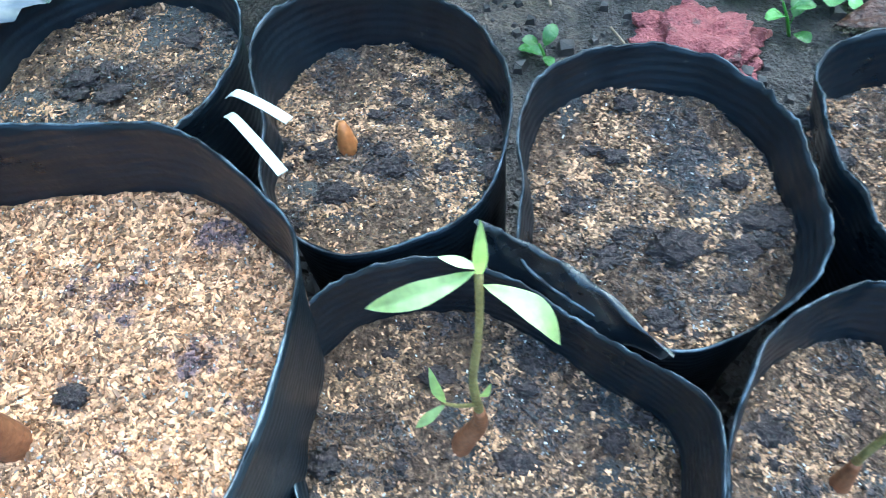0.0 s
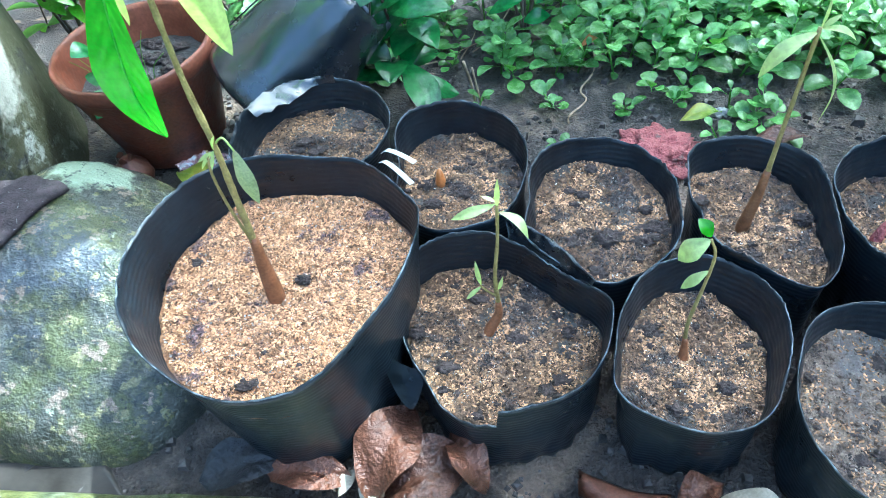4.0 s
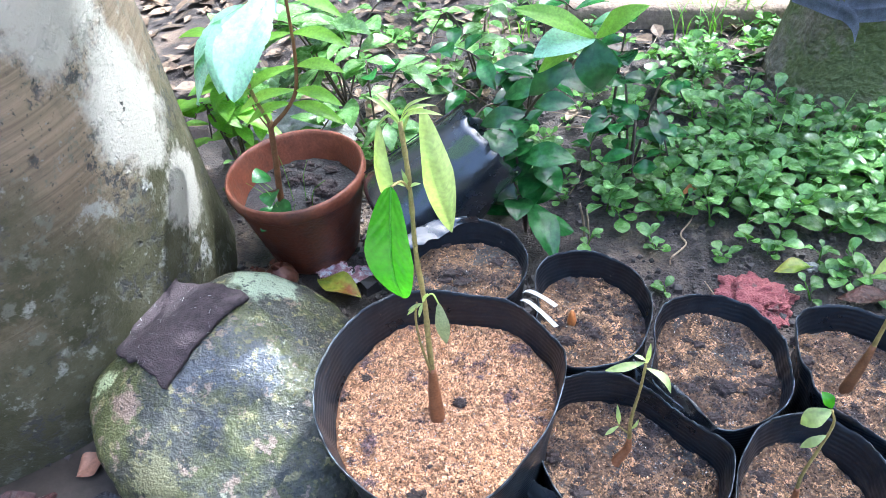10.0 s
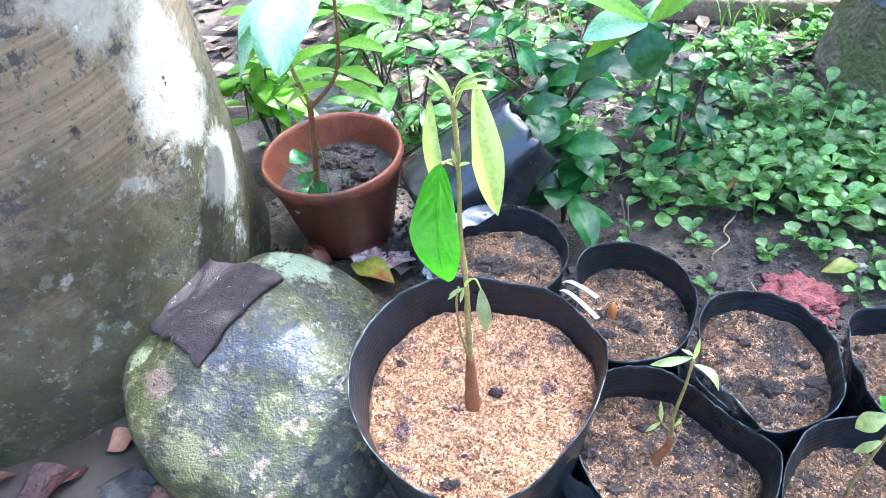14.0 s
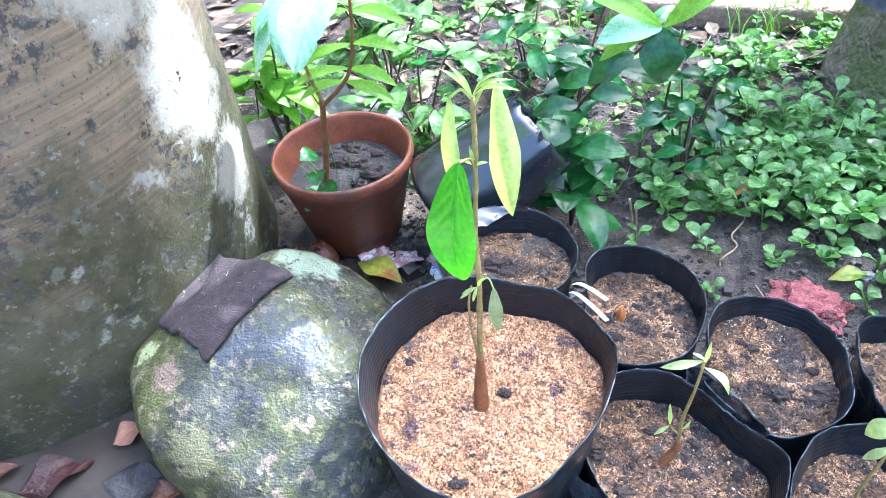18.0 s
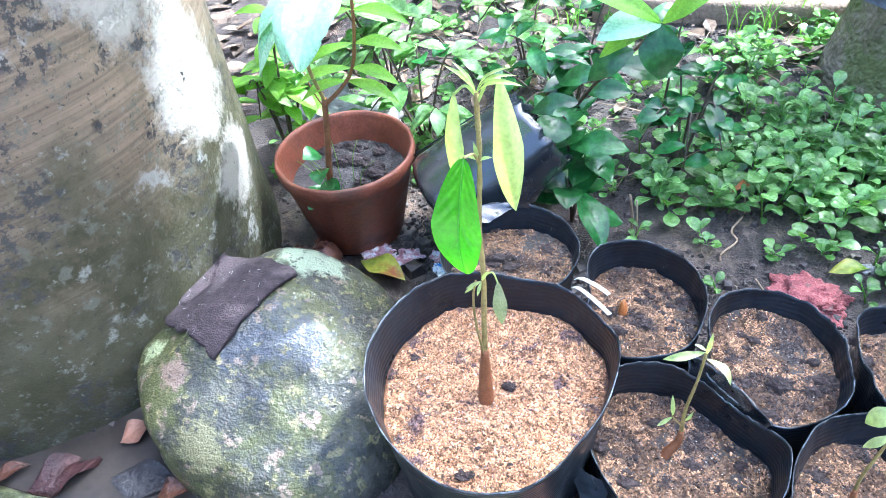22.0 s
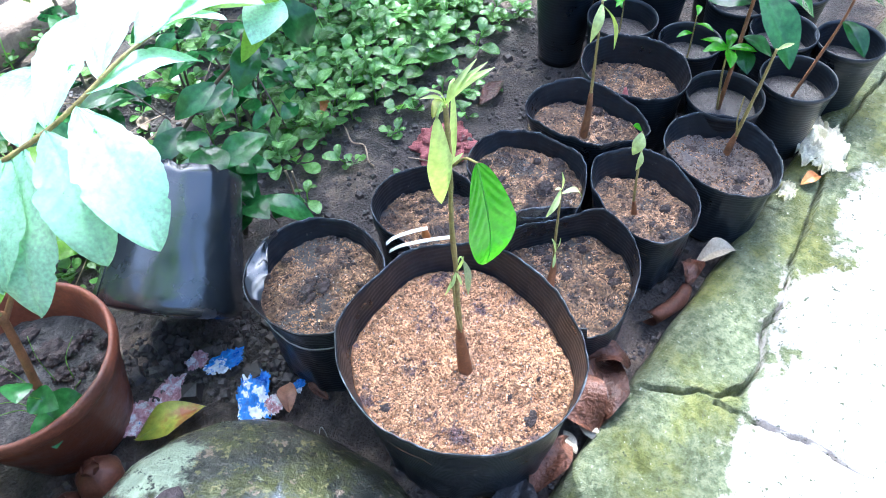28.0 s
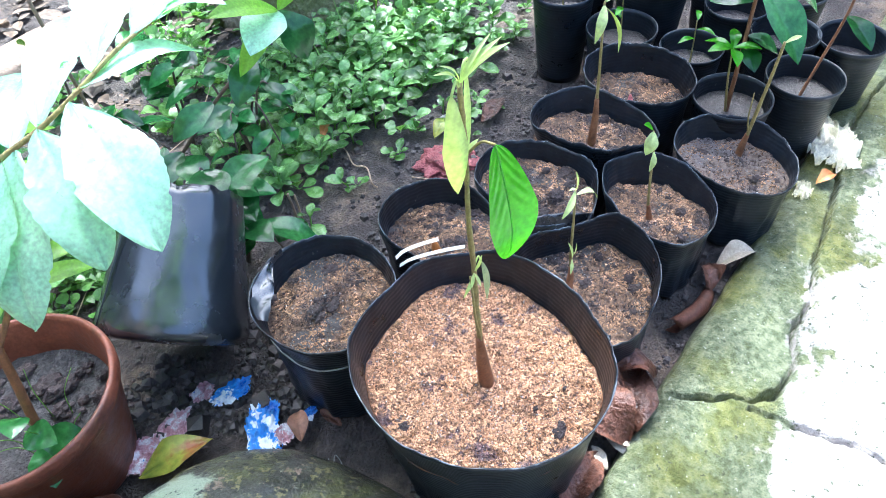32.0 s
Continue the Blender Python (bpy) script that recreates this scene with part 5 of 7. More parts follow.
stub((0.154, 0.188, 0.143), (0.154, 0.191, 0.163), 0.0062, M["orange"], "short cut orange-brown stub in a grow bag")
stub((0.619, 0.122, 0.110), (0.625, 0.128, 0.135), 0.0062, M["red"], "short red-brown stub in a grow bag")


# white plant labels where three rims meet
def strip(pts, width, label):
    bm = bmesh.new()
    p = [Vector(q) for q in curve_points(pts, 5)]
    rows = []
    for i, q in enumerate(p):
        d = (p[min(i + 1, len(p) - 1)] - p[max(i - 1, 0)]).normalized()
        s = d.cross(Vector((0, 0, 1))).normalized() * width / 2
        rows.append([bm.verts.new(q + s), bm.verts.new(q - s), bm.verts.new(q - s - Vector((0, 0, 0.0009))), bm.verts.new(q + s - Vector((0, 0, 0.0009)))])
    for a, b in zip(rows, rows[1:]):
        for j in range(4):
            bm.faces.new((a[j], b[j], b[(j + 1) % 4], a[(j + 1) % 4]))
    bm.faces.new(list(reversed(rows[0])))
    bm.faces.new(rows[-1])
    tagged(part("plant_tag", bm, M["white"], smooth=False), label, "plant tag", group="white plant tags")


strip([(0.0886, 0.2028, 0.1813), (0.0983, 0.1948, 0.1914), (0.1172, 0.179, 0.1974), (0.134, 0.165, 0.199)], 0.0058, "white plastic plant tag hooked over a bag rim")
strip([(0.0862, 0.1953, 0.1731), (0.097, 0.1801, 0.1866), (0.1182, 0.1504, 0.1994), (0.137, 0.124, 0.207)], 0.0058, "white plastic plant tag hooked over a bag rim")


# folded torn film on the bag behind
def folded_film():
    bm = bmesh.new()
    rows = []
    for i in range(13):
        u = i / 12
        a = math.pi * (0.90 - 0.44 * u)
        row = []
        for j in range(5):
            v = j / 4
            r = outline("bA", a) - 0.003 - 0.024 * v * math.sin(math.pi * min(1, 0.15 + u))
            row.append(bm.verts.new((BAGS["bA"][0] + r * math.cos(a), BAGS["bA"][1] + r * math.sin(a), 0.198 - 0.012 * v + 0.009 * noise.noise(Vector((u * 14, v * 6, 3))))))
        rows.append(row)
    for a, b in zip(rows, rows[1:]):
        for j in range(4):
            bm.faces.new((a[j], b[j], b[j + 1], a[j + 1]))
    tagged(part("film_flap", bm, M["plastic_shiny"]), "shiny torn black film folded over a bag rim", "plastic film")


folded_film()


# ---- nursery pots behind the row ----
def nursery_pot(x, y, r, h, soil, tilt=0.0):
    p = root("nursery_pot", x, y, 0.001, label="black ridged plastic nursery pot with grey mud", category="plant pot", group="black nursery pots")
    N = 56
    rings = []

    def ring(rr, z):
        return [(rr * math.cos(2 * math.pi * i / N), rr * math.sin(2 * math.pi * i / N), z + tilt * rr * math.cos(2 * math.pi * i / N)) for i in range(N)]
    for k in range(12):
        t = k / 11
        rings.append(ring(r * (0.74 + 0.24 * t), max(h * t * 0.93, 0.0005)))
    rings += [ring(r * 1.0, h * 0.94), ring(r * 1.01, h * 0.97), ring(r * 1.0, h), ring(r * 0.975, h)]
    for k in range(14):
        z = h - 0.004 * (k + 1)
        rings.append(ring(r * (0.74 + 0.24 * z / h) - 0.0018 - (0.0012 if k % 2 else 0), z))
    part("wall", rings_mesh(rings, (True, False)), M["plastic"], p)
    bm = bmesh.new()
    bmesh.ops.create_grid(bm, x_segments=24, y_segments=24, size=1)
    rs = r * (0.74 + 0.24 * soil / h) - 0.0005
    for v in bm.verts:
        u, w = v.co.x, v.co.y
        q, m = (max(abs(u), abs(w)), math.hypot(u, w) or 1)
        px, py = u / m * q * rs, w / m * q * rs
        v.co = Vector((px, py, soil + 0.002 * noise.noise(Vector((px * 40 + x * 9, py * 40, 0)))))
    part("mud", bm, M["mud"], p)
    return p


for x, y, r, h, s in ((0.688, -0.022, 0.064, 0.150, 0.118), (0.798, -0.102, 0.063, 0.152, 0.112), (0.806, 0.098, 0.057, 0.140, 0.10), (0.785, 0.228, 0.066, 0.150, 0.11),
                      (0.925, 0.235, 0.072, 0.185, 0.14), (0.795, 0.360, 0.060, 0.185, 0.14), (0.958, 0.076, 0.060, 0.155, 0.11), (0.915, -0.030, 0.060, 0.150, 0.11),
                      (1.09, 0.15, 0.065, 0.17, 0.12), (1.05, 0.0, 0.06, 0.16, 0.12), (1.08, 0.31, 0.07, 0.18, 0.13), (0.95, 0.385, 0.065, 0.18, 0.13), (0.955, -0.135, 0.06, 0.15, 0.1)):
    nursery_pot(x, y, r, h, s)


def tall_plant_x1():
    ob, stem, leaf = plant("potted_sapling", (0.70, -0.03, 0.115), (-0.016, 0.012, 0), label="sapling with large wet glossy leaves in a nursery pot", category="sapling")
    stem([(0.702, -0.03, 0.105), (0.708, -0.028, 0.20), (0.735, -0.02, 0.30), (0.75, -0.015, 0.40)], 0.0042, 0.0026, M["bark"])
    stem([(0.702, -0.03, 0.110), (0.690, -0.022, 0.19), (0.700, -0.015, 0.235)], 0.0022, 0.0014, label="side_shoot")
    for b, t, nn, w in (((0.740, -0.018, 0.33), (0.690, -0.115, 0.245), (-0.3, -0.4, 1), 0.062), ((0.715, -0.026, 0.235), (0.685, -0.06, 0.215), (-0.4, -0.4, 1), 0.034),
                        ((0.720, -0.026, 0.25), (0.735, -0.075, 0.225), (0, -0.4, 1), 0.036), ((0.74, -0.02, 0.35), (0.80, -0.10, 0.27), (-0.2, -0.4, 1), 0.05),
                        ((0.735, -0.02, 0.30), (0.72, 0.045, 0.29), (-0.3, -0.1, 1), 0.040), ((0.75, -0.015, 0.39), (0.83, 0.01, 0.36), (-0.3, -0.3, 1), 0.05)):
        leaf(b, t, nn, w, M["leaf_dark"], vein=0.006, arch=0.1, n=14, m=4)
    for k in range(5):
        a = 0.3 + k * 1.15
        leaf((0.700, -0.015, 0.235), (0.700 + 0.045 * math.cos(a), -0.012 + 0.045 * math.sin(a), 0.242 - 0.012 * (k % 2)), (0, -0.2, 1), 0.020, M["leaf"], arch=0.12, vein=0.004)


tall_plant_x1()


def tall_plant_x2():
    ob, stem, leaf = plant("potted_sapling", (0.82, -0.12, 0.11), (-0.020, 0.018, 0), label="thin bent sapling with dark oval leaves in a nursery pot", category="sapling")
    stem([(0.812, -0.12, 0.10), (0.845, -0.13, 0.17), (0.875, -0.14, 0.25), (0.89, -0.14, 0.33)], 0.0030, 0.0020, M["bark"])
    for b, t, nn, w in (((0.872, -0.139, 0.24), (0.85, -0.195, 0.205), (-0.3, -0.4, 1), 0.040), ((0.885, -0.14, 0.29), (0.93, -0.18, 0.25), (-0.2, -0.3, 1), 0.044),
                        ((0.89, -0.14, 0.32), (0.86, -0.08, 0.30), (-0.3, -0.2, 1), 0.040)):
        leaf(b, t, nn, w, M["leaf_dark"], vein=0.006, arch=0.12, n=14, m=4)


tall_plant_x2()
for x, y, z, h in ((0.805, 0.095, 0.10, 0.09), (0.775, 0.225, 0.105, 0.11), (0.925, 0.235, 0.135, 0.13), (0.90, 0.24, 0.135, 0.11), (0.795, 0.36, 0.135, 0.12)):
    ob, stem, leaf = plant("sprout", (x, y, z), label="thin green sprout in a nursery pot", category="sprout", group="sprouts in nursery pots")
    stem([(x, y, z - 0.01), (x + 0.006, y + 0.003, z + h * 0.5), (x + 0.002, y + 0.004, z + h)], 0.0018, 0.0010)
    for k in range(3):
        a = k * 2.1 + x * 50
        leaf((x + 0.003, y + 0.003, z + h * (0.6 + 0.2 * k)), (x + 0.035 * math.cos(a), y + 0.035 * math.sin(a), z + h * (0.62 + 0.2 * k)), (0, -0.2, 1), 0.012, M["leaf"], arch=0.15)


# ---- empty bag tipped over ----
def build_fallen():
    base, top = Vector((-0.145, 0.432, 0.092)), Vector((0.003, 0.510, 0.212))
    ax = (top - base).normalized()
    f = root("tipped_bag", *base, label="empty glossy black grow bag leaning tipped over on the soil", category="grow bag")
    u = ax.cross(Vector((0, 0, 1))).normalized()
    v = u.cross(ax)
    N = 90
    ln = (top - base).length
    rings = []

    def ring(rr, d, wob=0.0, jag=0.0):
        out = []
        for i in range(N):
            a = 2 * math.pi * i / N
            q = rr * (1 + 0.03 * math.sin(2 * a + 0.6)) + wob * noise.noise(Vector((math.cos(a) * 2.5, math.sin(a) * 2.5, d * 16)))
            e = d + jag * noise.noise(Vector((math.cos(a) * 4, math.sin(a) * 4, 9)))
            out.append(u * (q * math.cos(a)) + v * (q * math.sin(a)) + ax * e)
        return out
    rings.append(ring(0.070, -0.004, 0.002))
    rings.append(ring(0.093, -0.002, 0.002))
    rings.append(ring(0.102, 0.004, 0.002))
    for k in range(1, 16):
        t = k / 15
        rings.append(ring(0.106 - 0.031 * t, ln * t, 0.003, 0.010 * max(0, t - 0.8) / 0.2))
    for k in range(6):
        rings.append(ring(0.071 - 0.001 * k, ln - 0.02 * k, 0.003, 0.010 if k == 0 else 0.005))
    bm = rings_mesh(rings, (True, True))
    film = part("film", bm, M["plastic_shiny"], f)
    seam = [u * (0.108 * math.cos(2.1)) * (1 - 0.29 * t) + v * (0.108 * math.sin(2.1)) * (1 - 0.29 * t) + ax * (ln * t) for t in (0.02, 0.3, 0.6, 0.95)]
    part("seam", tube(seam, 0.0012, 6), M["plastic"], film)


build_fallen()


# ---- terracotta pot and its sapling ----
POT = Vector((-0.331, 0.452, 0))


def build_pot():
    p = root("terracotta_pot", *POT, label="terracotta flower pot with damp grey soil", category="flower pot")
    prof = [(0.074, 0.0), (0.078, 0.002), (0.081, 0.008), (0.114, 0.150), (0.117, 0.154), (0.1205, 0.160), (0.1225, 0.170), (0.1215, 0.180), (0.1185, 0.1835), (0.1150, 0.182), (0.1125, 0.176), (0.1065, 0.15), (0.100, 0.11)]
    N = 96
    rings = [[((r + 0.0008 * noise.noise(Vector((math.cos(a) * 5, math.sin(a) * 5, z * 40)))) * math.cos(a), (r + 0.0008 * noise.noise(Vector((math.cos(a) * 5, math.sin(a) * 5, z * 40)))) * math.sin(a), z)
              for a in (2 * math.pi * i / N for i in range(N))] for r, z in prof]
    part("pot", rings_mesh(rings, (True, False)), M["clay"], p)
    bm = bmesh.new()
    rows = []
    for j in range(1, 25):
        k = 0.1030 * j / 24
        rows.append([bm.verts.new((k * math.cos(a), k * math.sin(a), 0.124 + 0.006 * noise.noise(Vector((k * math.cos(a) * 30, k * math.sin(a) * 30, 2))) + 0.010 * (k / 0.1) * math.sin(a - 0.3)
                                   * (0.5 + 0.5 * noise.noise(Vector((k * math.cos(a) * 60, k * math.sin(a) * 60, 5)))))) for a in (2 * math.pi * i / 64 for i in range(64))])
    mid = bm.verts.new((0, 0, 0.124))
    for i in range(64):
        bm.faces.new((mid, rows[0][i], rows[0][(i + 1) % 64]))
    for a, b in zip(rows, rows[1:]):
        for i in range(64):
            bm.faces.new((a[i], b[i], b[(i + 1) % 64], a[(i + 1) % 64]))
    part("soil", bm, M["pot_mud"], p)
    rnd = random.Random(5)
    for k in range(46):
        a, q = rnd.uniform(-1.2, 2.4), rnd.uniform(0.03, 0.094)
        s = rnd.choice((0.003, 0.004, 0.006, 0.011))
        bm = rough_lump(s * rnd.uniform(1, 1.5), s * 0.9, s * 0.6, 3, 0.9, 2.6, k)
        bmesh.ops.translate(bm, vec=(q * math.cos(a), q * math.sin(a), 0.127), verts=bm.verts)
        part("clod", bm, M["clod"], p)


build_pot()


def build_sapling():
    rnd = random.Random(21)
    o = (-0.362, 0.412, 0.13)
    ob, stem, leaf = plant("sapling", o, (0.020, -0.024, 0.0), label="sapling with bright compound leaves and long pale leaves", category="sapling")
    stem([(-0.363, 0.410, 0.115), (-0.352, 0.410, 0.19), (-0.338, 0.405, 0.26), (-0.326, 0.400, 0.328)], 0.0060, 0.0046, M["bark"], "trunk")
    stem([(-0.326, 0.400, 0.318), (-0.296, 0.405, 0.346), (-0.276, 0.41, 0.376), (-0.263, 0.41, 0.43), (-0.256, 0.41, 0.50), (-0.25, 0.41, 0.57)], 0.0036, 0.0020, M["bark"], "branch")
    stem([(-0.327, 0.401, 0.322), (-0.332, 0.385, 0.40), (-0.309, 0.375, 0.49), (-0.259, 0.300, 0.550), (-0.216, 0.269, 0.575), (-0.187, 0.255, 0.592), (-0.148, 0.246, 0.610), (-0.110, 0.240, 0.620)], 0.0032, 0.0014, M["stem"], "leader")
    stem([(-0.330, 0.402, 0.31), (-0.348, 0.41, 0.335), (-0.360, 0.42, 0.36)], 0.0016, 0.0010, M["bark"], "twig")
    # narrow bright leaflets along the branch
    spine = curve_points([(-0.290, 0.407, 0.350), (-0.276, 0.41, 0.376), (-0.263, 0.41, 0.43), (-0.256, 0.41, 0.50), (-0.25, 0.41, 0.57)], 4)
    for i, q in enumerate(spine[1:-1:3]):
        for side in (-1, 1):
            ln = 0.080 + 0.025 * rnd.random()
            tip = q + Vector((side * ln * 0.93, -0.03 + 0.03 * rnd.random(), 0.004 - 0.030 * rnd.random() - (0.020 if side < 0 else 0)))
            leaf(q, tip, (0.1 * side, -0.35, 1), 0.023, M["leaf_bright"], "leaflet", n=10, m=2, arch=0.12, fold=0.2, vein=0.003)
    # low leaves at the trunk's foot
    for b, t, w in (((-0.364, 0.413, 0.215), (-0.378, 0.380, 0.226), 0.034), ((-0.364, 0.413, 0.185), (-0.352, 0.366, 0.188), 0.036), ((-0.362, 0.412, 0.165), (-0.325, 0.365, 0.150), 0.040), ((-0.362, 0.412, 0.15), (-0.385, 0.368, 0.130), 0.044)):
        leaf(b, t, (0, -0.7, 0.8), w, M["leaf_dark"], n=12, m=3, arch=0.15, vein=0.005)
    for k in range(7):
        a = 0.4 + k * 0.8
        x, y = -0.345 + 0.03 * math.cos(a), 0.425 + 0.03 * math.sin(a)
        stem([(x, y, 0.13), (x + 0.01 * math.cos(a), y + 0.008 * math.sin(a), 0.165 + 0.012 * (k % 3)), (x + 0.035 * math.cos(a), y + 0.02 * math.sin(a), 0.185 + 0.02 * (k % 3))], 0.0007, 0.0004, M["grass"], "weed_stalk")
    # large leaves hanging from the leader
    big = [((-0.188, 0.203, 0.590), (-0.222, 0.111, 0.530), 0.056), ((-0.213, 0.219, 0.576), (-0.253, 0.139, 0.520), 0.048), ((-0.231, 0.230, 0.565), (-0.308, 0.173, 0.485), 0.056),
           ((-0.234, 0.232, 0.565), (-0.180, 0.316, 0.560), 0.050), ((-0.213, 0.219, 0.576), (-0.123, 0.290, 0.590), 0.046), ((-0.165, 0.201, 0.601), (-0.067, 0.284, 0.615), 0.052),
           ((-0.178, 0.203, 0.594), (-0.117, 0.163, 0.600), 0.034), ((-0.130, 0.195, 0.614), (-0.045, 0.210, 0.625), 0.042), ((-0.112, 0.191, 0.619), (-0.056, 0.149, 0.625), 0.026),
           ((-0.106, 0.190, 0.620), (-0.089, 0.146, 0.630), 0.014), ((-0.240, 0.238, 0.560), (-0.315, 0.198, 0.500), 0.050), ((-0.245, 0.240, 0.556), (-0.296, 0.244, 0.520), 0.045),
           ((-0.290, 0.305, 0.510), (-0.360, 0.329, 0.423), 0.050), ((-0.300, 0.318, 0.498), (-0.375, 0.380, 0.470), 0.046)]
    # their pale colour carries the glare of the sun
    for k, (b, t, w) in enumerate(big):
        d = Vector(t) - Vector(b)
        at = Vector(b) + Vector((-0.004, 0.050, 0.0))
        leaf(at, at + d * 1.15 + Vector((0.010, 0.005, 0)), (0.12, 0.1, 1), w * 1.15, M["leaf_pale_lit"], n=40, m=8, peak=0.46, point=0.72, arch=0.08, fold=0.15, vein=0.012, veins=9, ripple=0.05, seed=k, curl=0.10, rag=0.22)


build_sapling()


# ---- shrubs ----
def shrub(name, base, branches, label, seed, leaf_len, leaf_w, mat):
    rnd = random.Random(seed)
    ob, stem, leaf = plant(name, base, label=label, category="shrub")
    for end, count in branches:
        b, e = Vector(base), Vector(end)
        midp = (b + e) / 2 + Vector((0, 0, 0.05 + 0.1 * rnd.random()))
        pts = [b - Vector((0, 0, 0.01)), midp, e]
        stem(pts, 0.0030, 0.0012, M["branch"], "branch")
        spine = curve_points(pts, 12)
        for k in range(count):
            q = spine[int(len(spine) * (0.25 + 0.74 * (k + 0.5) / count))]
            a = rnd.uniform(0, 6.28)
            ln = leaf_len * rnd.uniform(0.7, 1.2)
            tip = q + Vector((math.cos(a), math.sin(a), rnd.uniform(-0.55, 0.25))) * ln
            leaf(q, tip, (rnd.uniform(-0.3, 0.3), rnd.uniform(-0.4, 0.1), 1), leaf_w * rnd.uniform(0.8, 1.2), mat, n=10, m=3, arch=0.1, vein=0.006, ripple=0.02, seed=k)


shrub("shrub", (0.055, 0.53, 0), [((0.045, 0.455, 0.11), 4), ((0.075, 0.44, 0.07), 4), ((0.02, 0.50, 0.16), 5), ((0.10, 0.56, 0.10), 3)], "low shrub with broad dark glossy leaves", 31, 0.085, 0.050, M["leaf_dark"])
shrub("shrub", (0.02, 0.86, 0), [((-0.15, 0.87, 0.20), 9), ((-0.30, 0.78, 0.18), 9), ((0.08, 0.68, 0.16), 7), ((0.0, 0.72, 0.22), 8), ((0.12, 0.97, 0.22), 7), ((-0.08, 0.64, 0.13), 7)],
      "spreading shrub with wet dark glossy leaves", 32, 0.068, 0.034, M["leaf_dark"])
shrub("shrub", (-0.42, 0.95, 0), [((-0.56, 0.88, 0.25), 10), ((-0.35, 0.85, 0.22), 10), ((-0.50, 1.02, 0.30), 10), ((-0.25, 1.02, 0.25), 9), ((-0.54, 0.74, 0.30), 12), ((-0.50, 0.66, 0.20), 10), ((-0.44, 0.70, 0.34), 12), ((-0.58, 0.66, 0.12), 8)], "leafy green shrub behind the flower pot", 33, 0.075, 0.040, M["herb_big"])
shrub("shrub", (0.24, 0.70, 0), [((0.16, 0.62, 0.12), 7), ((0.30, 0.62, 0.11), 7), ((0.20, 0.76, 0.17), 8), ((0.33, 0.74, 0.15), 7), ((0.24, 0.60, 0.08), 6)], "low bushy shrub with wet glossy leaves among the herbs", 35, 0.055, 0.030, M["leaf_dark"])
shrub("shrub", (-0.28, 0.74, 0), [((-0.38, 0.68, 0.10), 8), ((-0.20, 0.66, 0.09), 8), ((-0.30, 0.82, 0.16), 9), ((-0.16, 0.76, 0.14), 8), ((-0.42, 0.78, 0.15), 8)], "low sunlit green shrub behind the flower pot", 36, 0.062, 0.034, M["herb_big"])
shrub("shrub", (-0.10, 1.02, 0), [((-0.22, 1.05, 0.13), 8), ((0.0, 1.0, 0.11), 8), ((-0.08, 1.12, 0.17), 9), ((-0.14, 0.93, 0.12), 8)], "low sunlit green shrub near the kerb", 37, 0.062, 0.034, M["herb_big"])
shrub("shrub", (0.20, 0.84, 0), [((0.235, 0.915, 0.22), 5), ((0.22, 0.80, 0.20), 4)], "young shrub with broad wet leaves", 34, 0.07, 0.042, M["leaf_dark"])


shrub("shrub", (-0.53, 0.61, 0), [((-0.57, 0.57, 0.20), 9), ((-0.50, 0.63, 0.30), 10), ((-0.52, 0.69, 0.22), 9), ((-0.47, 0.60, 0.36), 9), ((-0.58, 0.61, 0.12), 7), ((-0.45, 0.66, 0.16), 7)], "bright leafy shrub between the tank and the flower pot", 38, 0.070, 0.034, M["leaf_bright"])


def bright_pair():
    ob, stem, leaf = plant("shrub", (0.03, 0.66, 0.0), label="shrub branch arching over the bags with a pair of bright leaves", category="shrub")
    tip0 = Vector((0.164, 0.412, 0.442))
    arc = [(0.03, 0.66, -0.01), (0.035, 0.620, 0.15), (0.080, 0.535, 0.28), (0.135, 0.450, 0.385), tip0]
    stem(arc, 0.0040, 0.0018, M["branch"], "branch")
    # the whitish leaf has its sky shine in its colour
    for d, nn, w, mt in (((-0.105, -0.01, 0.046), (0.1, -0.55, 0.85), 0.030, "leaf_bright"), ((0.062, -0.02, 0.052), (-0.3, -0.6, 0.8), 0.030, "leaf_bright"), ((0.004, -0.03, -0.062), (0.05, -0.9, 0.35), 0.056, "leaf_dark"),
                         ((-0.078, -0.03, -0.010), (0.05, -0.25, 1.0), 0.056, "leaf_pale_lit"), ((-0.075, 0.01, -0.056), (-0.2, -0.5, 0.9), 0.030, "leaf_bright")):
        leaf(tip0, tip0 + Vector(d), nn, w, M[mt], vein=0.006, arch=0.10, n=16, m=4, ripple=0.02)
    spine = curve_points(arc, 4)
    for k, (i, dx, dy, dz, w) in enumerate(((6, -0.08, -0.01, -0.02, 0.042), (7, 0.07, -0.01, 0.01, 0.040), (9, -0.07, 0.02, -0.03, 0.040), (10, 0.075, 0.01, -0.02, 0.044), (12, -0.06, -0.02, -0.04, 0.040), (13, 0.06, 0.03, -0.03, 0.036))):
        q = spine[i]
        leaf(q, q + Vector((dx, dy, dz)), (0.1, -0.5, 1), w, M["leaf_dark"], vein=0.006, arch=0.1, n=12, m=3, seed=k)


bright_pair()


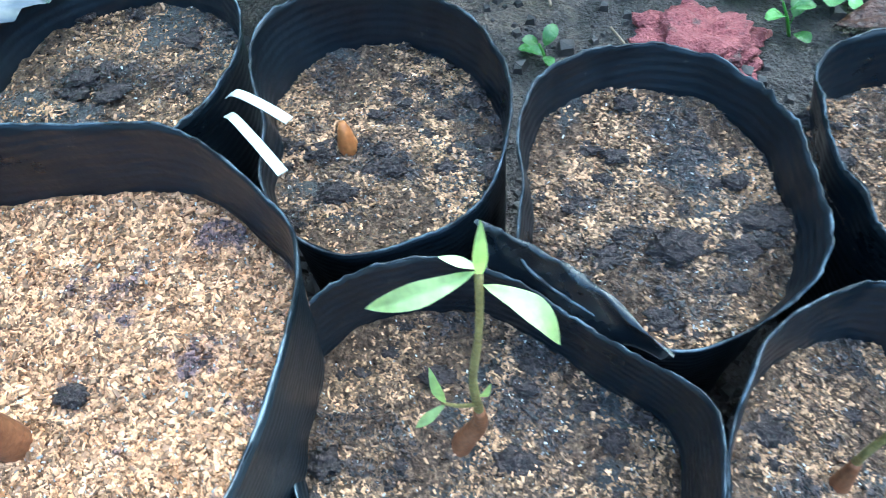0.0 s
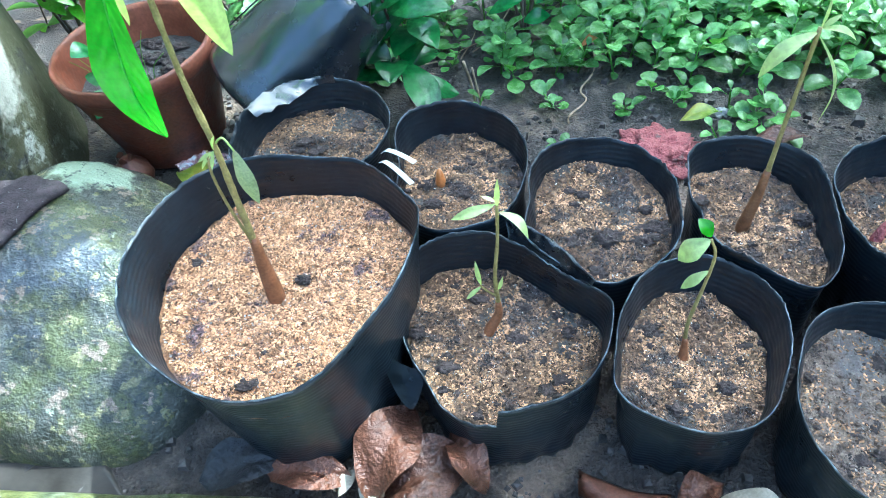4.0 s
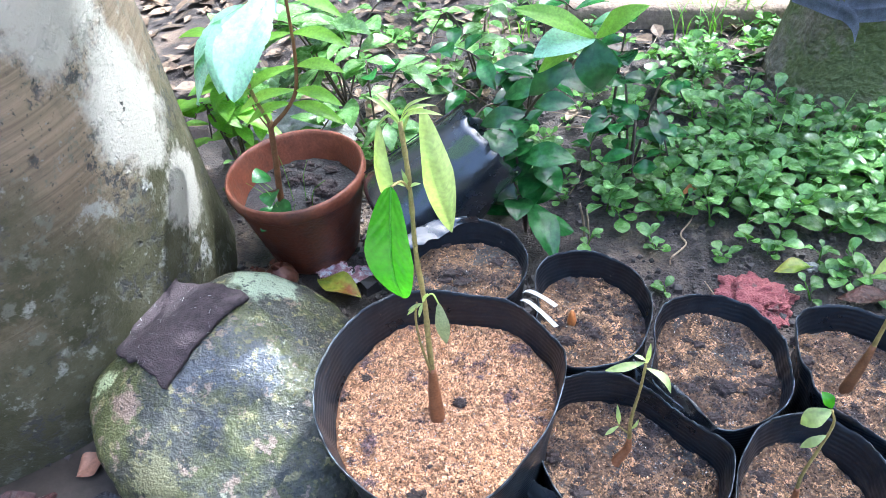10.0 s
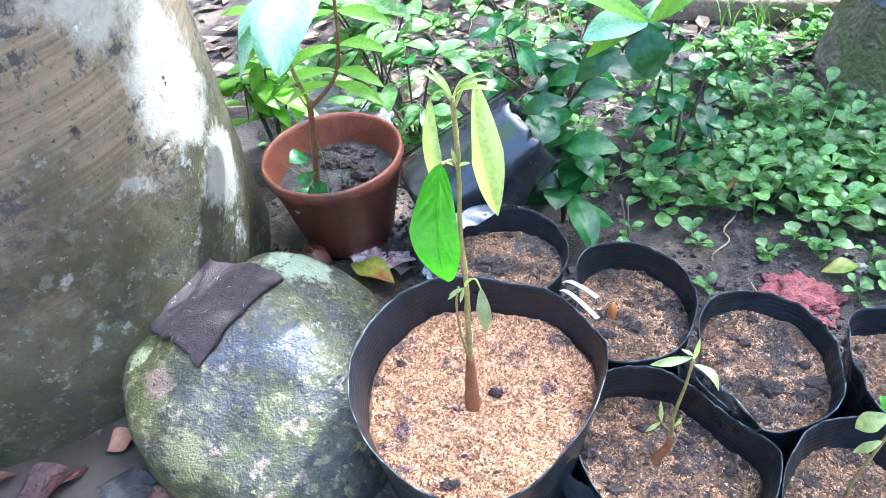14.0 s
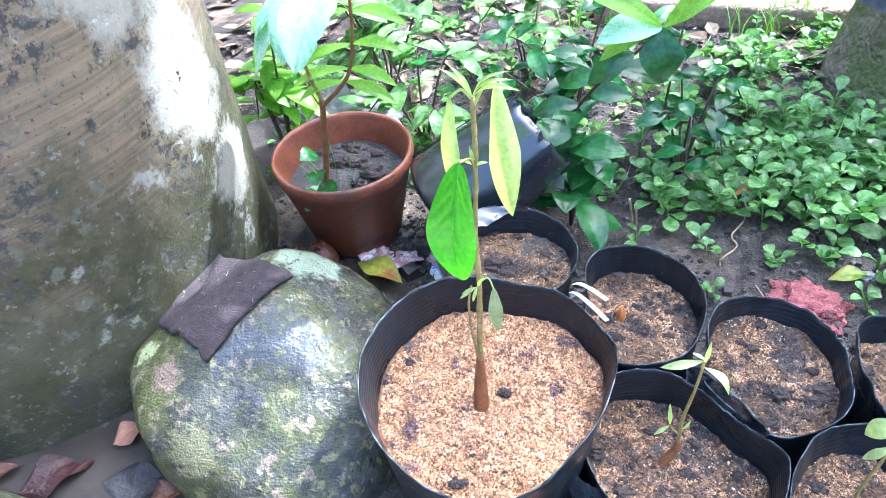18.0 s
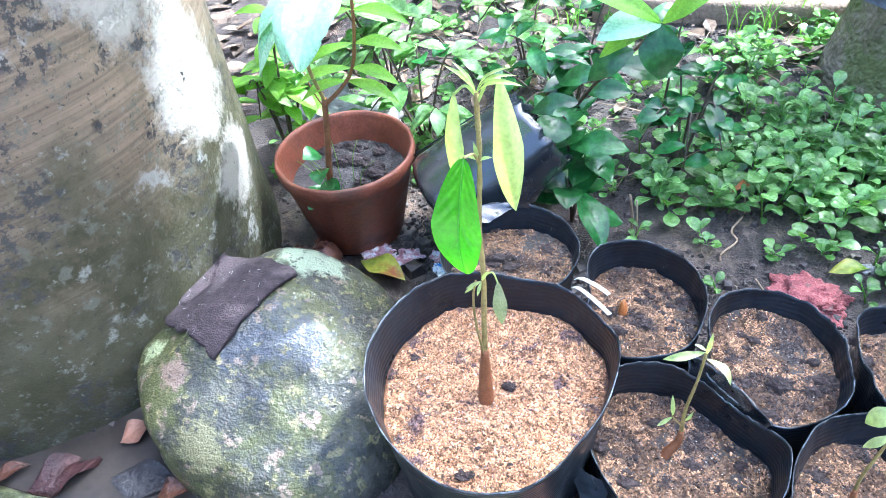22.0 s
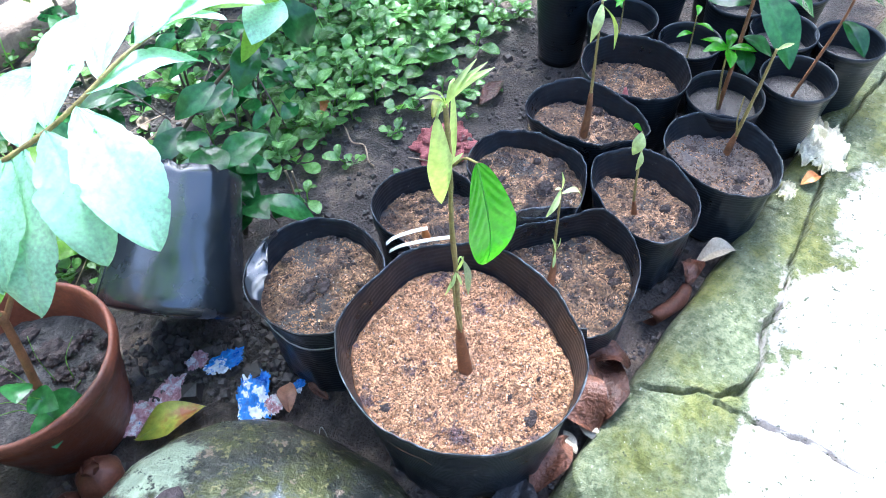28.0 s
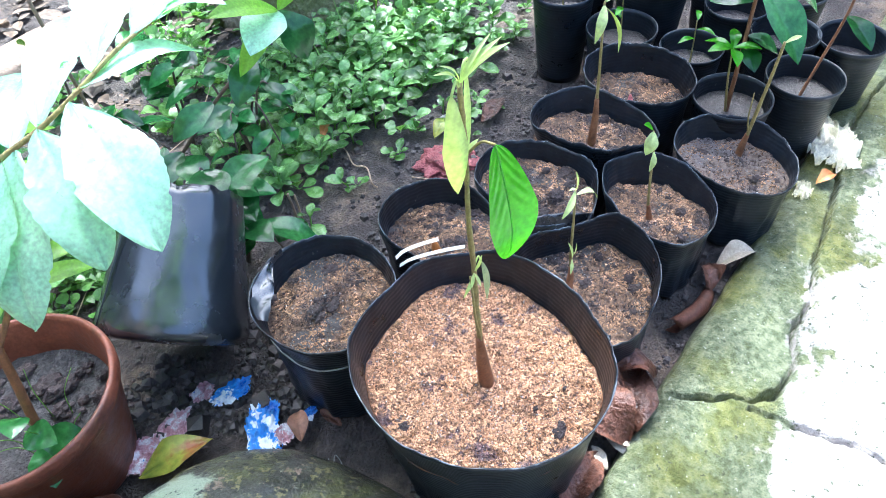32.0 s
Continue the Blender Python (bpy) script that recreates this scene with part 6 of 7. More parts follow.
# ---- ground cover ----
def herb_leaf(verts, faces, p, az, el, ln, wd):
    """A spoon-shaped leaf with a scalloped edge on a short stalk."""
    d = Vector((math.cos(az) * math.cos(el), math.sin(az) * math.cos(el), math.sin(el)))
    s = Vector((-math.sin(az), math.cos(az), 0))
    n = d.cross(s) * -1
    if n.z < 0:
        n = -n
    n0 = len(verts)
    prof = ((0.0, 0.04), (0.26, 0.07), (0.40, 0.40), (0.54, 0.76), (0.66, 0.98), (0.77, 1.0), (0.87, 0.88), (0.95, 0.58), (1.0, 0.12))
    for k, (t, w) in enumerate(prof):
        c = p + d * ln * t - Vector((0, 0, 0.22 * ln * t * t))
        hw = wd / 2 * w
        for q in (-1, 0, 1):
            verts.append(tuple(c + s * (q * hw) + n * (0.16 * hw * abs(q))))
    for k in range(len(prof) - 1):
        a = n0 + 3 * k
        faces += [(a, a + 1, a + 4, a + 3), (a + 1, a + 2, a + 5, a + 4)]


def herb_density(x, y):
    if x < -0.62 or x > 1.75 or y < 0.40 or y > 1.42:
        return 0.0
    if math.hypot(x - 0.76, y - 1.10) < 0.24 or math.hypot(x + 0.857, y - 0.255) < 0.45 or math.hypot(x - POT.x, y - POT.y) < 0.14:
        return 0.0
    if x > 0.72 and y < 0.44:
        return 0.0
    f = 0.38 + 1.0 * noise.noise(Vector((x * 4.6, y * 4.6, 2.2)))
    if x < 0.16:
        f *= 0.55 if y > 0.58 else 0.10
    elif x < 0.52:
        f *= min(1.0, max(0.05, (y - 0.52) * 9))
    else:
        f *= min(1.0, max(0.04, (y - 0.57 - 0.03 * math.sin(x * 9)) * 9))
    if y > 0.82 and x < 0.55:
        f *= 0.28
    if 0.28 < x < 0.75 and 0.52 < y < 0.95:
        f *= 0.25
    return f


def build_herbs():
    rnd = random.Random(77)
    verts, faces = [], []
    tries = 0
    while tries < 7000:
        tries += 1
        x, y = rnd.uniform(-0.62, 1.75), rnd.uniform(0.40, 1.42)
        if rnd.random() > herb_density(x, y):
            continue
        h = rnd.uniform(0.004, 0.045)
        k = rnd.randint(4, 8)
        a0 = rnd.uniform(0, 6.28)
        big = rnd.uniform(0.8, 1.25) * (1.25 if x > 0.2 and 0.55 < y < 1.05 else 1.0)
        for i in range(k):
            ln = big * rnd.uniform(0.020, 0.040)
            herb_leaf(verts, faces, Vector((x, y, h * rnd.uniform(0.4, 1))), a0 + i * 2.4, rnd.uniform(0.0, 1.3), ln, ln * rnd.uniform(0.48, 0.70))
    me = bpy.data.meshes.new("ground_cover")
    me.from_pydata(verts, [], faces)
    me.shade_smooth()
    me.materials.append(M["herb"])
    tagged(new("ground_cover", me), "dense low green ground-cover herbs with spoon-shaped leaves", "ground cover", kind="stuff")


build_herbs()


def spoon_leaf(ln, wd, seed):
    """A spatulate leaf with a bluntly toothed edge on a narrow stalk, along +x."""
    bm = bmesh.new()
    rows = []
    for i in range(15):
        u = i / 14
        w = 0.05 + 0.12 * u if u < 0.22 else 0.08 + 0.92 * math.sin(math.pi * (0.04 + 0.94 * (u - 0.22) / 0.78) ** 1.35) ** 0.62
        if u > 0.45:
            w *= 1 + 0.035 * math.cos(i * 3.14)
        w = max(w, 0.02) * wd / 2
        z = ln * (0.20 * math.sin(2.4 * u) - 0.16 * u * u) + 0.02 * ln * math.sin(5 * u + seed)
        row = []
        for k in (-2, -1, 0, 1, 2):
            q = k / 2
            row.append(bm.verts.new((ln * u, q * w, z + 0.20 * w * abs(q) + 0.06 * w * math.sin(9 * u + k + seed) - (0.05 * w if k == 0 else 0))))
        rows.append(row)
    for r0, r1 in zip(rows, rows[1:]):
        for k in range(4):
            bm.faces.new((r0[k], r0[k + 1], r1[k + 1], r1[k]))
    me = bpy.data.meshes.new("leaf")
    bm.normal_update()
    bm.to_mesh(me)
    bm.free()
    me.shade_smooth()
    me.materials.append(M["herb_big"])
    return me


def build_herb_plants():
    rnd = random.Random(91)
    leaves = [spoon_leaf(0.042 + 0.008 * k, 0.0225 + 0.0042 * k, k * 1.7) for k in range(5)]
    spots = []
    for x0, x1, y0, y1, count, tall in ((0.34, 0.74, 0.56, 0.92, 62, 1.0), (0.16, 0.36, 0.58, 0.84, 14, 0.8), (0.66, 0.90, 0.50, 0.68, 7, 0.9), (0.16, 0.70, 0.38, 0.56, 9, 0.45), (0.35, 0.62, 0.92, 1.20, 7, 0.8), (-0.12, 0.12, 0.60, 0.95, 7, 0.8)):
        tries = 0
        got = 0
        while got < count and tries < 900:
            tries += 1
            x, y = rnd.uniform(x0, x1), rnd.uniform(y0, y1)
            if math.hypot(x - 0.45, y - 0.38) < 0.075 or math.hypot(x - 0.76, y - 1.1) < 0.25 or any(math.hypot(x - a, y - b) < 0.032 for a, b, _ in spots):
                continue
            spots.append((x, y, tall))
            got += 1
    for x, y, tall in spots:
        ob = root("herb", x, y, ground_height(x, y), label="broad-leaved green herb with toothed spoon-shaped leaves" if tall > 0.6 else "small low herb on bare soil", category="herb", group="herbs behind the bags")
        h = tall * rnd.uniform(0.03, 0.100)
        lean = Vector((rnd.uniform(-0.02, 0.02), rnd.uniform(-0.02, 0.01), 0))
        part("stem", tube([(0, 0, -0.006), lean * 0.5 + Vector((0, 0, h * 0.5)), lean + Vector((0, 0, h))], [0.0018, 0.0015, 0.0010], 5), M["grass"], ob)
        k = rnd.randint(9, 14) if tall > 0.6 else rnd.randint(4, 6)
        a0 = rnd.uniform(0, 6.28)
        for i in range(k):
            f = (i + 0.5) / k
            size = (0.50 + 0.45 * rnd.random()) * (0.55 + 0.45 * tall) * (1.1 - 0.35 * f)
            lf = new("leaf", rnd.choice(leaves))
            lf.parent = ob
            base = lean * f + Vector((0, 0, h * f))
            lf.matrix_local = Matrix.Translation(base) @ Euler((rnd.uniform(-0.35, 0.35), -rnd.uniform(0.0, 0.45) - 0.45 * f, a0 + i * 2.4)).to_matrix().to_4x4() @ Matrix.Scale(size, 4)


build_herb_plants()


def build_grass():
    rnd = random.Random(78)
    verts, faces = [], []
    for cx, cy, count, h in ((0.50, 1.36, 40, 0.16), (0.40, 1.30, 24, 0.14), (0.66, 0.80, 16, 0.12), (0.78, 0.80, 18, 0.13), (0.95, 0.92, 14, 0.12), (-0.05, 1.30, 20, 0.12)):
        for _ in range(count):
            x, y = cx + rnd.gauss(0, 0.06), cy + rnd.gauss(0, 0.04)
            a, ln = rnd.uniform(0, 6.28), h * rnd.uniform(0.6, 1.3)
            s = Vector((-math.sin(a), math.cos(a), 0)) * 0.0022
            n0 = len(verts)
            for k in range(6):
                t = k / 5
                c = Vector((x + math.cos(a) * ln * 0.6 * t * t, y + math.sin(a) * ln * 0.6 * t * t, ln * (t - 0.35 * t * t)))
                verts += [tuple(c + s * (1 - t * 0.9)), tuple(c - s * (1 - t * 0.9))]
            for k in range(5):
                b = n0 + 2 * k
                faces.append((b, b + 1, b + 3, b + 2))
    me = bpy.data.meshes.new("grass")
    me.from_pydata(verts, [], faces)
    me.materials.append(M["grass"])
    tagged(new("grass", me), "thin bright green grass blades", "grass", kind="stuff")


build_grass()


# ---- soil crumbs and twigs ----
def build_crumbs():
    rnd = random.Random(79)
    verts, faces = [], []
    cube = ((-1, -0.7, -0.6), (0.8, -1, -0.5), (1, 0.8, -0.6), (-0.7, 1, -0.5), (-0.6, -0.5, 0.7), (0.6, -0.6, 0.6), (0.5, 0.6, 0.8), (-0.5, 0.6, 0.5))
    for k in range(12000):
        x, y = (rnd.uniform(-0.6, 1.0), rnd.uniform(-0.155, 1.3)) if k < 9000 else (rnd.uniform(-0.4, 0.12), rnd.uniform(0.05, 0.5))
        if noise.noise(Vector((x * 7, y * 7, 3))) < -0.15:
            continue
        s = abs(rnd.gauss(0, 0.0028)) + 0.0010
        if -0.4 < x < 0.12 and 0.05 < y < 0.5 and rnd.random() < 0.25:
            s *= 2.2
        z = ground_height(x, y) + s * 0.2
        a = rnd.uniform(0, 6.28)
        n0 = len(verts)
        for u, v, w in cube:
            verts.append((x + s * (u * math.cos(a) - v * math.sin(a)), y + s * (u * math.sin(a) + v * math.cos(a)), z + s * w))
        for f in ((4, 5, 6, 7), (0, 1, 5, 4), (1, 2, 6, 5), (2, 3, 7, 6), (3, 0, 4, 7)):
            faces.append(tuple(n0 + i for i in f))
    me = bpy.data.meshes.new("soil_crumbs")
    me.from_pydata(verts, [], faces)
    me.materials.append(M["crumb"])
    tagged(new("soil_crumbs", me), "dark crumbs of damp soil on the ground", "soil", kind="stuff")


build_crumbs()


def build_litter():
    rnd = random.Random(81)
    verts, faces = [], []
    for _ in range(4200):
        x, y = rnd.uniform(-1.6, 1.6), rnd.uniform(0.80, 2.6)
        if rnd.random() > 0.25 + 0.6 * min(1, max(0, (y - (1.0 if x > 0 else 0.75)) * 2)):
            continue
        a, ln = rnd.uniform(0, 6.28), rnd.choice((0.012, 0.02, 0.03, 0.045, 0.07)) * rnd.uniform(0.8, 1.2)
        d, sd = Vector((math.cos(a), math.sin(a), rnd.uniform(-0.15, 0.35))), Vector((-math.sin(a), math.cos(a), rnd.uniform(-0.3, 0.3)))
        p = Vector((x, y, 0.004 + 0.006 * rnd.random()))
        w = ln * rnd.uniform(0.18, 0.3)
        n0 = len(verts)
        for t, f in ((0, 0.05), (0.3, 0.9), (0.6, 1.0), (1.0, 0.05)):
            q = p + d * ln * t
            verts += [tuple(q + sd * w * f + Vector((0, 0, 0.3 * w * f))), tuple(q), tuple(q - sd * w * f + Vector((0, 0, 0.3 * w * f)))]
        for k in range(3):
            b = n0 + 3 * k
            faces += [(b, b + 1, b + 4, b + 3), (b + 1, b + 2, b + 5, b + 4)]
    me = bpy.data.meshes.new("leaf_litter")
    me.from_pydata(verts, [], faces)
    me.materials.append(M["litter"])
    tagged(new("leaf_litter", me), "dry tan leaf litter on the ground at the back", "leaf litter", kind="stuff")


build_litter()


def build_twigs():
    rnd = random.Random(80)
    bm = bmesh.new()
    for _ in range(130):
        x, y = rnd.uniform(-0.5, 0.75), rnd.uniform(0.60, 1.4)
        a, ln = rnd.uniform(0, 6.28), rnd.uniform(0.03, 0.12)
        p = Vector((x, y, 0.004))
        d = Vector((math.cos(a), math.sin(a), rnd.uniform(0, 0.35)))
        tube([p, p + d * ln * 0.5 + Vector((0.004, 0, 0.002)), p + d * ln], [0.0014, 0.0011, 0.0005], 5, bm)
    tagged(part("twig_litter", bm, M["twig"]), "scattered dry twigs and straw", "litter", kind="stuff")


build_twigs()


def lone_twig(pts, r, label):
    tagged(part("fallen_twig", tube(curve_points(pts, 5), r, 7), M["twig"]), label, "twig")


lone_twig([(0.163, 0.512, -0.01), (0.160, 0.508, 0.04), (0.152, 0.500, 0.092)], 0.0022, "short dry plant stalk standing in the soil")
lone_twig([(0.172, 0.510, -0.01), (0.168, 0.505, 0.04), (0.164, 0.50, 0.080)], 0.0018, "short dry plant stalk standing in the soil")
lone_twig([(0.352, 0.625, 0.03), (0.353, 0.575, 0.012), (0.330, 0.530, 0.008), (0.338, 0.505, 0.006), (0.312, 0.470, 0.006), (0.310, 0.455, 0.003)], 0.0016, "crooked pale root lying on the soil")
lone_twig([(0.362, 0.415, 0.008), (0.382, 0.372, 0.006), (0.398, 0.340, 0.006)], 0.0011, "thin pale twig lying on the soil")
lone_twig([(0.10, 0.98, -0.01), (0.10, 0.975, 0.16), (0.097, 0.97, 0.36)], 0.0034, "bare upright woody stalk")
lone_twig([(-0.55, 0.62, 0.01), (-0.50, 0.68, 0.03), (-0.44, 0.74, 0.05)], 0.005, "short broken branch on the ground")


# ---- litter ----
def dead_leaf(name, at, az, ln, wd, mat, label, arch=0.10, fold=0.25, tilt=0.1, ripple=0.06, seed=0.0, category="fallen leaf", group="fallen leaves"):
    c, s = math.cos(az), math.sin(az)
    b = Vector((-c * ln / 2, -s * ln / 2, 0.002))
    t = Vector((c * ln / 2, s * ln / 2, 0.002 + tilt * ln))
    ob = part(name, leaf_mesh(b, t, (0, 0, 1), wd, arch * 1.3, fold, 24, 6, 0.45, 0.9, 0.014, 7, ripple * 1.5, seed), mat)
    ob.location = at
    return tagged(ob, label, category, group)


dead_leaf("fallen_leaf", (-0.250, 0.336, 0.006), 0.15 - 0.6, 0.105, 0.048, M["yellow"], "yellow-green fallen leaf turning brown on the soil", 0.08, 0.2)
dead_leaf("fallen_leaf", (0.503, 0.452, 0.006), 0.2, 0.062, 0.030, M["yellow"], "yellow fallen leaf beside the red stone", 0.10, 0.2)
dead_leaf("fallen_leaf", (0.60, 0.395, 0.006), 0.0, 0.085, 0.034, M["dry"], "brown fallen leaf on the soil", 0.06, 0.2)
dead_leaf("fallen_leaf", (-0.512, -0.040, 0.008), 0.9, 0.048, 0.040, M["pinkleaf"], "curled orange-brown fallen leaf", 0.06, 0.15, 0.05)
dead_leaf("fallen_leaf", (-0.578, -0.120, 0.008), 0.75, 0.100, 0.058, M["purple"], "wet dark purple-brown fallen leaf", 0.03, 0.08, 0.0, 0.16, 1)
dead_leaf("fallen_leaf", (-0.655, -0.135, 0.008), 0.7, 0.055, 0.024, M["dry"], "curled orange-brown fallen leaf", 0.10, 0.3)
dead_leaf("fallen_leaf", (-0.462, -0.105, 0.006), 0.1, 0.095, 0.060, M["darkleaf"], "wet black fallen leaf with pale veins", 0.015, 0.05, 0.0, 0.04)
dead_leaf("fallen_leaf", (-0.405, -0.118, 0.010), 0.4, 0.045, 0.035, M["dry"], "wet brown fallen leaf", 0.15, 0.3)
dead_leaf("fallen_leaf", (-0.050, -0.118, 0.010), 0.3, 0.095, 0.060, M["darkleaf"], "wet blue-grey fallen leaf", 0.10, 0.3, 0.1, 0.08, 2)
dead_leaf("fallen_leaf", (0.028, -0.122, 0.012), 0.0, 0.095, 0.050, M["dry"], "wet brown fallen leaf", 0.16, 0.4, 0.0, 0.08, 3)
dead_leaf("fallen_leaf", (0.118, -0.098, 0.016), 1.2, 0.105, 0.075, M["dry"], "large wet brown curled leaf between bag and path", 0.22, 0.3, 0.2, 0.10, 4)
dead_leaf("fallen_leaf", (0.158, -0.122, 0.014), 0.4, 0.11, 0.070, M["dry"], "large wet brown curled leaf between bag and path", 0.18, 0.3, 0.05, 0.12, 5)
dead_leaf("fallen_leaf", (0.196, -0.104, 0.018), 2.2, 0.07, 0.04, M["dry"], "curled brown fallen leaf", 0.3, 0.6, 0.2, 0.12, 6)
dead_leaf("fallen_leaf", (0.100, -0.136, 0.014), 1.4, 0.045, 0.028, M["fawn"], "torn pale fallen leaf", 0.1, 0.2)
dead_leaf("fallen_leaf", (0.070, -0.125, 0.012), 1.1, 0.035, 0.016, M["fawn"], "torn pale fallen leaf", 0.1, 0.2)
dead_leaf("fallen_leaf", (0.474, -0.143, 0.014), -0.6, 0.072, 0.034, M["fawn"], "pale cream curled fallen leaf by the path", 0.22, 0.6, 0.1, 0.03)
dead_leaf("fallen_leaf", (0.425, -0.122, 0.012), 0.4, 0.05, 0.035, M["dry"], "crumpled brown fallen leaf", 0.25, 0.4, 0.1, 0.15, 8)
dead_leaf("fallen_leaf", (0.706, -0.200, 0.034), -0.5, 0.040, 0.022, M["orange"], "small orange leaf on the path", 0.16, 0.4)
dead_leaf("fallen_leaf", (-0.118, 0.230, 0.008), 0.8, 0.046, 0.028, M["pinkleaf"], "dull pink curled fallen leaf", 0.2, 0.4)
dead_leaf("fallen_leaf", (-0.085, 0.205, 0.006), 1.6, 0.040, 0.018, M["dry"], "small brown fallen leaf", 0.1, 0.3)
dead_leaf("fallen_leaf", (0.352, 0.615, 0.03), 0.4, 0.05, 0.018, M["orange"], "curled orange-brown fallen leaf", 0.16, 0.4)


def bark_roll():
    ob = root("bark_roll", 0.350, -0.112, 0.014, label="rolled strip of red-brown bark lying by the path", category="bark")
    rows = []
    for i in range(12):
        u = i / 11
        row = []
        for j in range(14):
            a = 0.5 + 4.6 * j / 13
            r = 0.0125 * (1 + 0.25 * noise.noise(Vector((u * 3, a, 2))) + 0.02 * j) * (1 - 0.3 * u)
            row.append((-0.042 + 0.088 * u, r * math.cos(a) - 0.010 * math.sin(u * 3) - 0.018 * u, r * math.sin(a) + 0.002))
        rows.append(row)
    bm = bmesh.new()
    vs = [[bm.verts.new(p) for p in row] for row in rows]
    for a, b in zip(vs, vs[1:]):
        for j in range(13):
            bm.faces.new((a[j], a[j + 1], b[j + 1], b[j]))
    bmesh.ops.solidify(bm, geom=bm.faces[:], thickness=0.0014)
    part("bark", bm, M["barkroll"], ob)


bark_roll()


def crumple(name, at, sx, sy, mat, label, category, seed, lift=0.010, az=0.0, group=""):
    bm = bmesh.new()
    n = 26
    vs = []
    for j in range(n + 1):
        row = []
        for i in range(n + 1):
            u, v = i / n - 0.5, j / n - 0.5
            k = 1 + 0.35 * noise.noise(Vector((math.atan2(v, u) * 1.6, seed, 0)))
            q = Vector((u * sx * k, v * sy * k, 0))
            f = abs(noise.noise(Vector((u * 6, v * 6, seed)))) + 0.6 * abs(noise.noise(Vector((u * 14, v * 14, seed + 3))))
            q.z = 0.002 + lift * f
            row.append(bm.verts.new((q.x * math.cos(az) - q.y * math.sin(az), q.x * math.sin(az) + q.y * math.cos(az), q.z)))
        vs.append(row)
    for a, b in zip(vs, vs[1:]):
        for j in range(n):
            if (u2 := (vs.index(a) / n - 0.5) ** 2 + (j / n - 0.5) ** 2) > 0.24 + 0.08 * noise.noise(Vector((j * 0.7, vs.index(a) * 0.7, seed))):
                continue
            bm.faces.new((a[j], a[j + 1], b[j + 1], b[j]))
    bmesh.ops.delete(bm, geom=[v for v in bm.verts if not v.link_faces], context="VERTS")
    ob = part(name, bm, mat)
    ob.location = at
    return tagged(ob, label, category, group)


crumple("wrapper_scrap", (-0.149, 0.271, 0.006), 0.10, 0.052, M["blue"], "crumpled blue and white wrapper scrap on the soil", "wrapper", 3, 0.012, 0.9, "wrapper scraps")
crumple("wrapper_scrap", (-0.138, 0.352, 0.006), 0.062, 0.036, M["blue"], "crumpled bright blue wrapper scrap", "wrapper", 5, 0.008, -0.3, "wrapper scraps")
crumple("wrapper_scrap", (-0.097, 0.234, 0.006), 0.026, 0.018, M["blue"], "tiny blue wrapper scrap", "wrapper", 6, 0.005, 0.2, "wrapper scraps")
crumple("wrapper_scrap", (-0.140, 0.238, 0.008), 0.034, 0.028, M["pink"], "small pink and white wrapper scrap", "wrapper", 9, 0.008, 0.2, "wrapper scraps")
crumple("wrapper_scrap", (-0.272, 0.374, 0.008), 0.055, 0.070, M["pink"], "faded pink wrapper scrap on the soil", "wrapper", 7, 0.010, 0.6, "wrapper scraps")
crumple("wrapper_scrap", (-0.232, 0.372, 0.006), 0.080, 0.044, M["pink"], "crumpled pink and white wrapper scrap", "wrapper", 8, 0.010, 0.4, "wrapper scraps")
crumple("wrapper_scrap", (-0.162, 0.386, 0.006), 0.036, 0.030, M["pink"], "small faded pink wrapper scrap", "wrapper", 11, 0.008, 0.1, "wrapper scraps")
crumple("plastic_wrapper", (0.800, -0.185, 0.026), 0.15, 0.085, M["film"], "crumpled clear yellowish plastic bag on the path edge", "plastic bag", 13, 0.030, 0.35)
crumple("plastic_wrapper", (0.668, -0.178, 0.024), 0.05, 0.03, M["film"], "small crumpled clear plastic scrap", "plastic bag", 14, 0.018, 0.2)


def stone(name, at, rx, ry, rz, mat, label, seed, sub=4, category="stone"):
    ob = part(name, rough_lump(rx, ry, rz, sub + 1, 0.5, 2.6, seed, -0.01), mat)
    ob.location = at
    return tagged(ob, label, category)


stone("red_stone", (0.438, 0.388, 0.0), 0.055, 0.046, 0.018, M["red"], "rough crimson painted stone half sunk in soil", 4)
stone("pale_stone", (-0.50, 0.80, 0.0), 0.12, 0.07, 0.06, M["pale_stone"], "pale grey stone behind the flower pot", 6)
stone("pebble", (0.55, 1.30, 0.0), 0.03, 0.02, 0.015, M["pale_stone"], "small pale pebble near the kerb", 8, 3, "pebble")
stone("pebble", (0.535, 0.47, 0.0), 0.014, 0.010, 0.008, M["pale_stone"], "small grey pebble on the soil", 9, 3, "pebble")


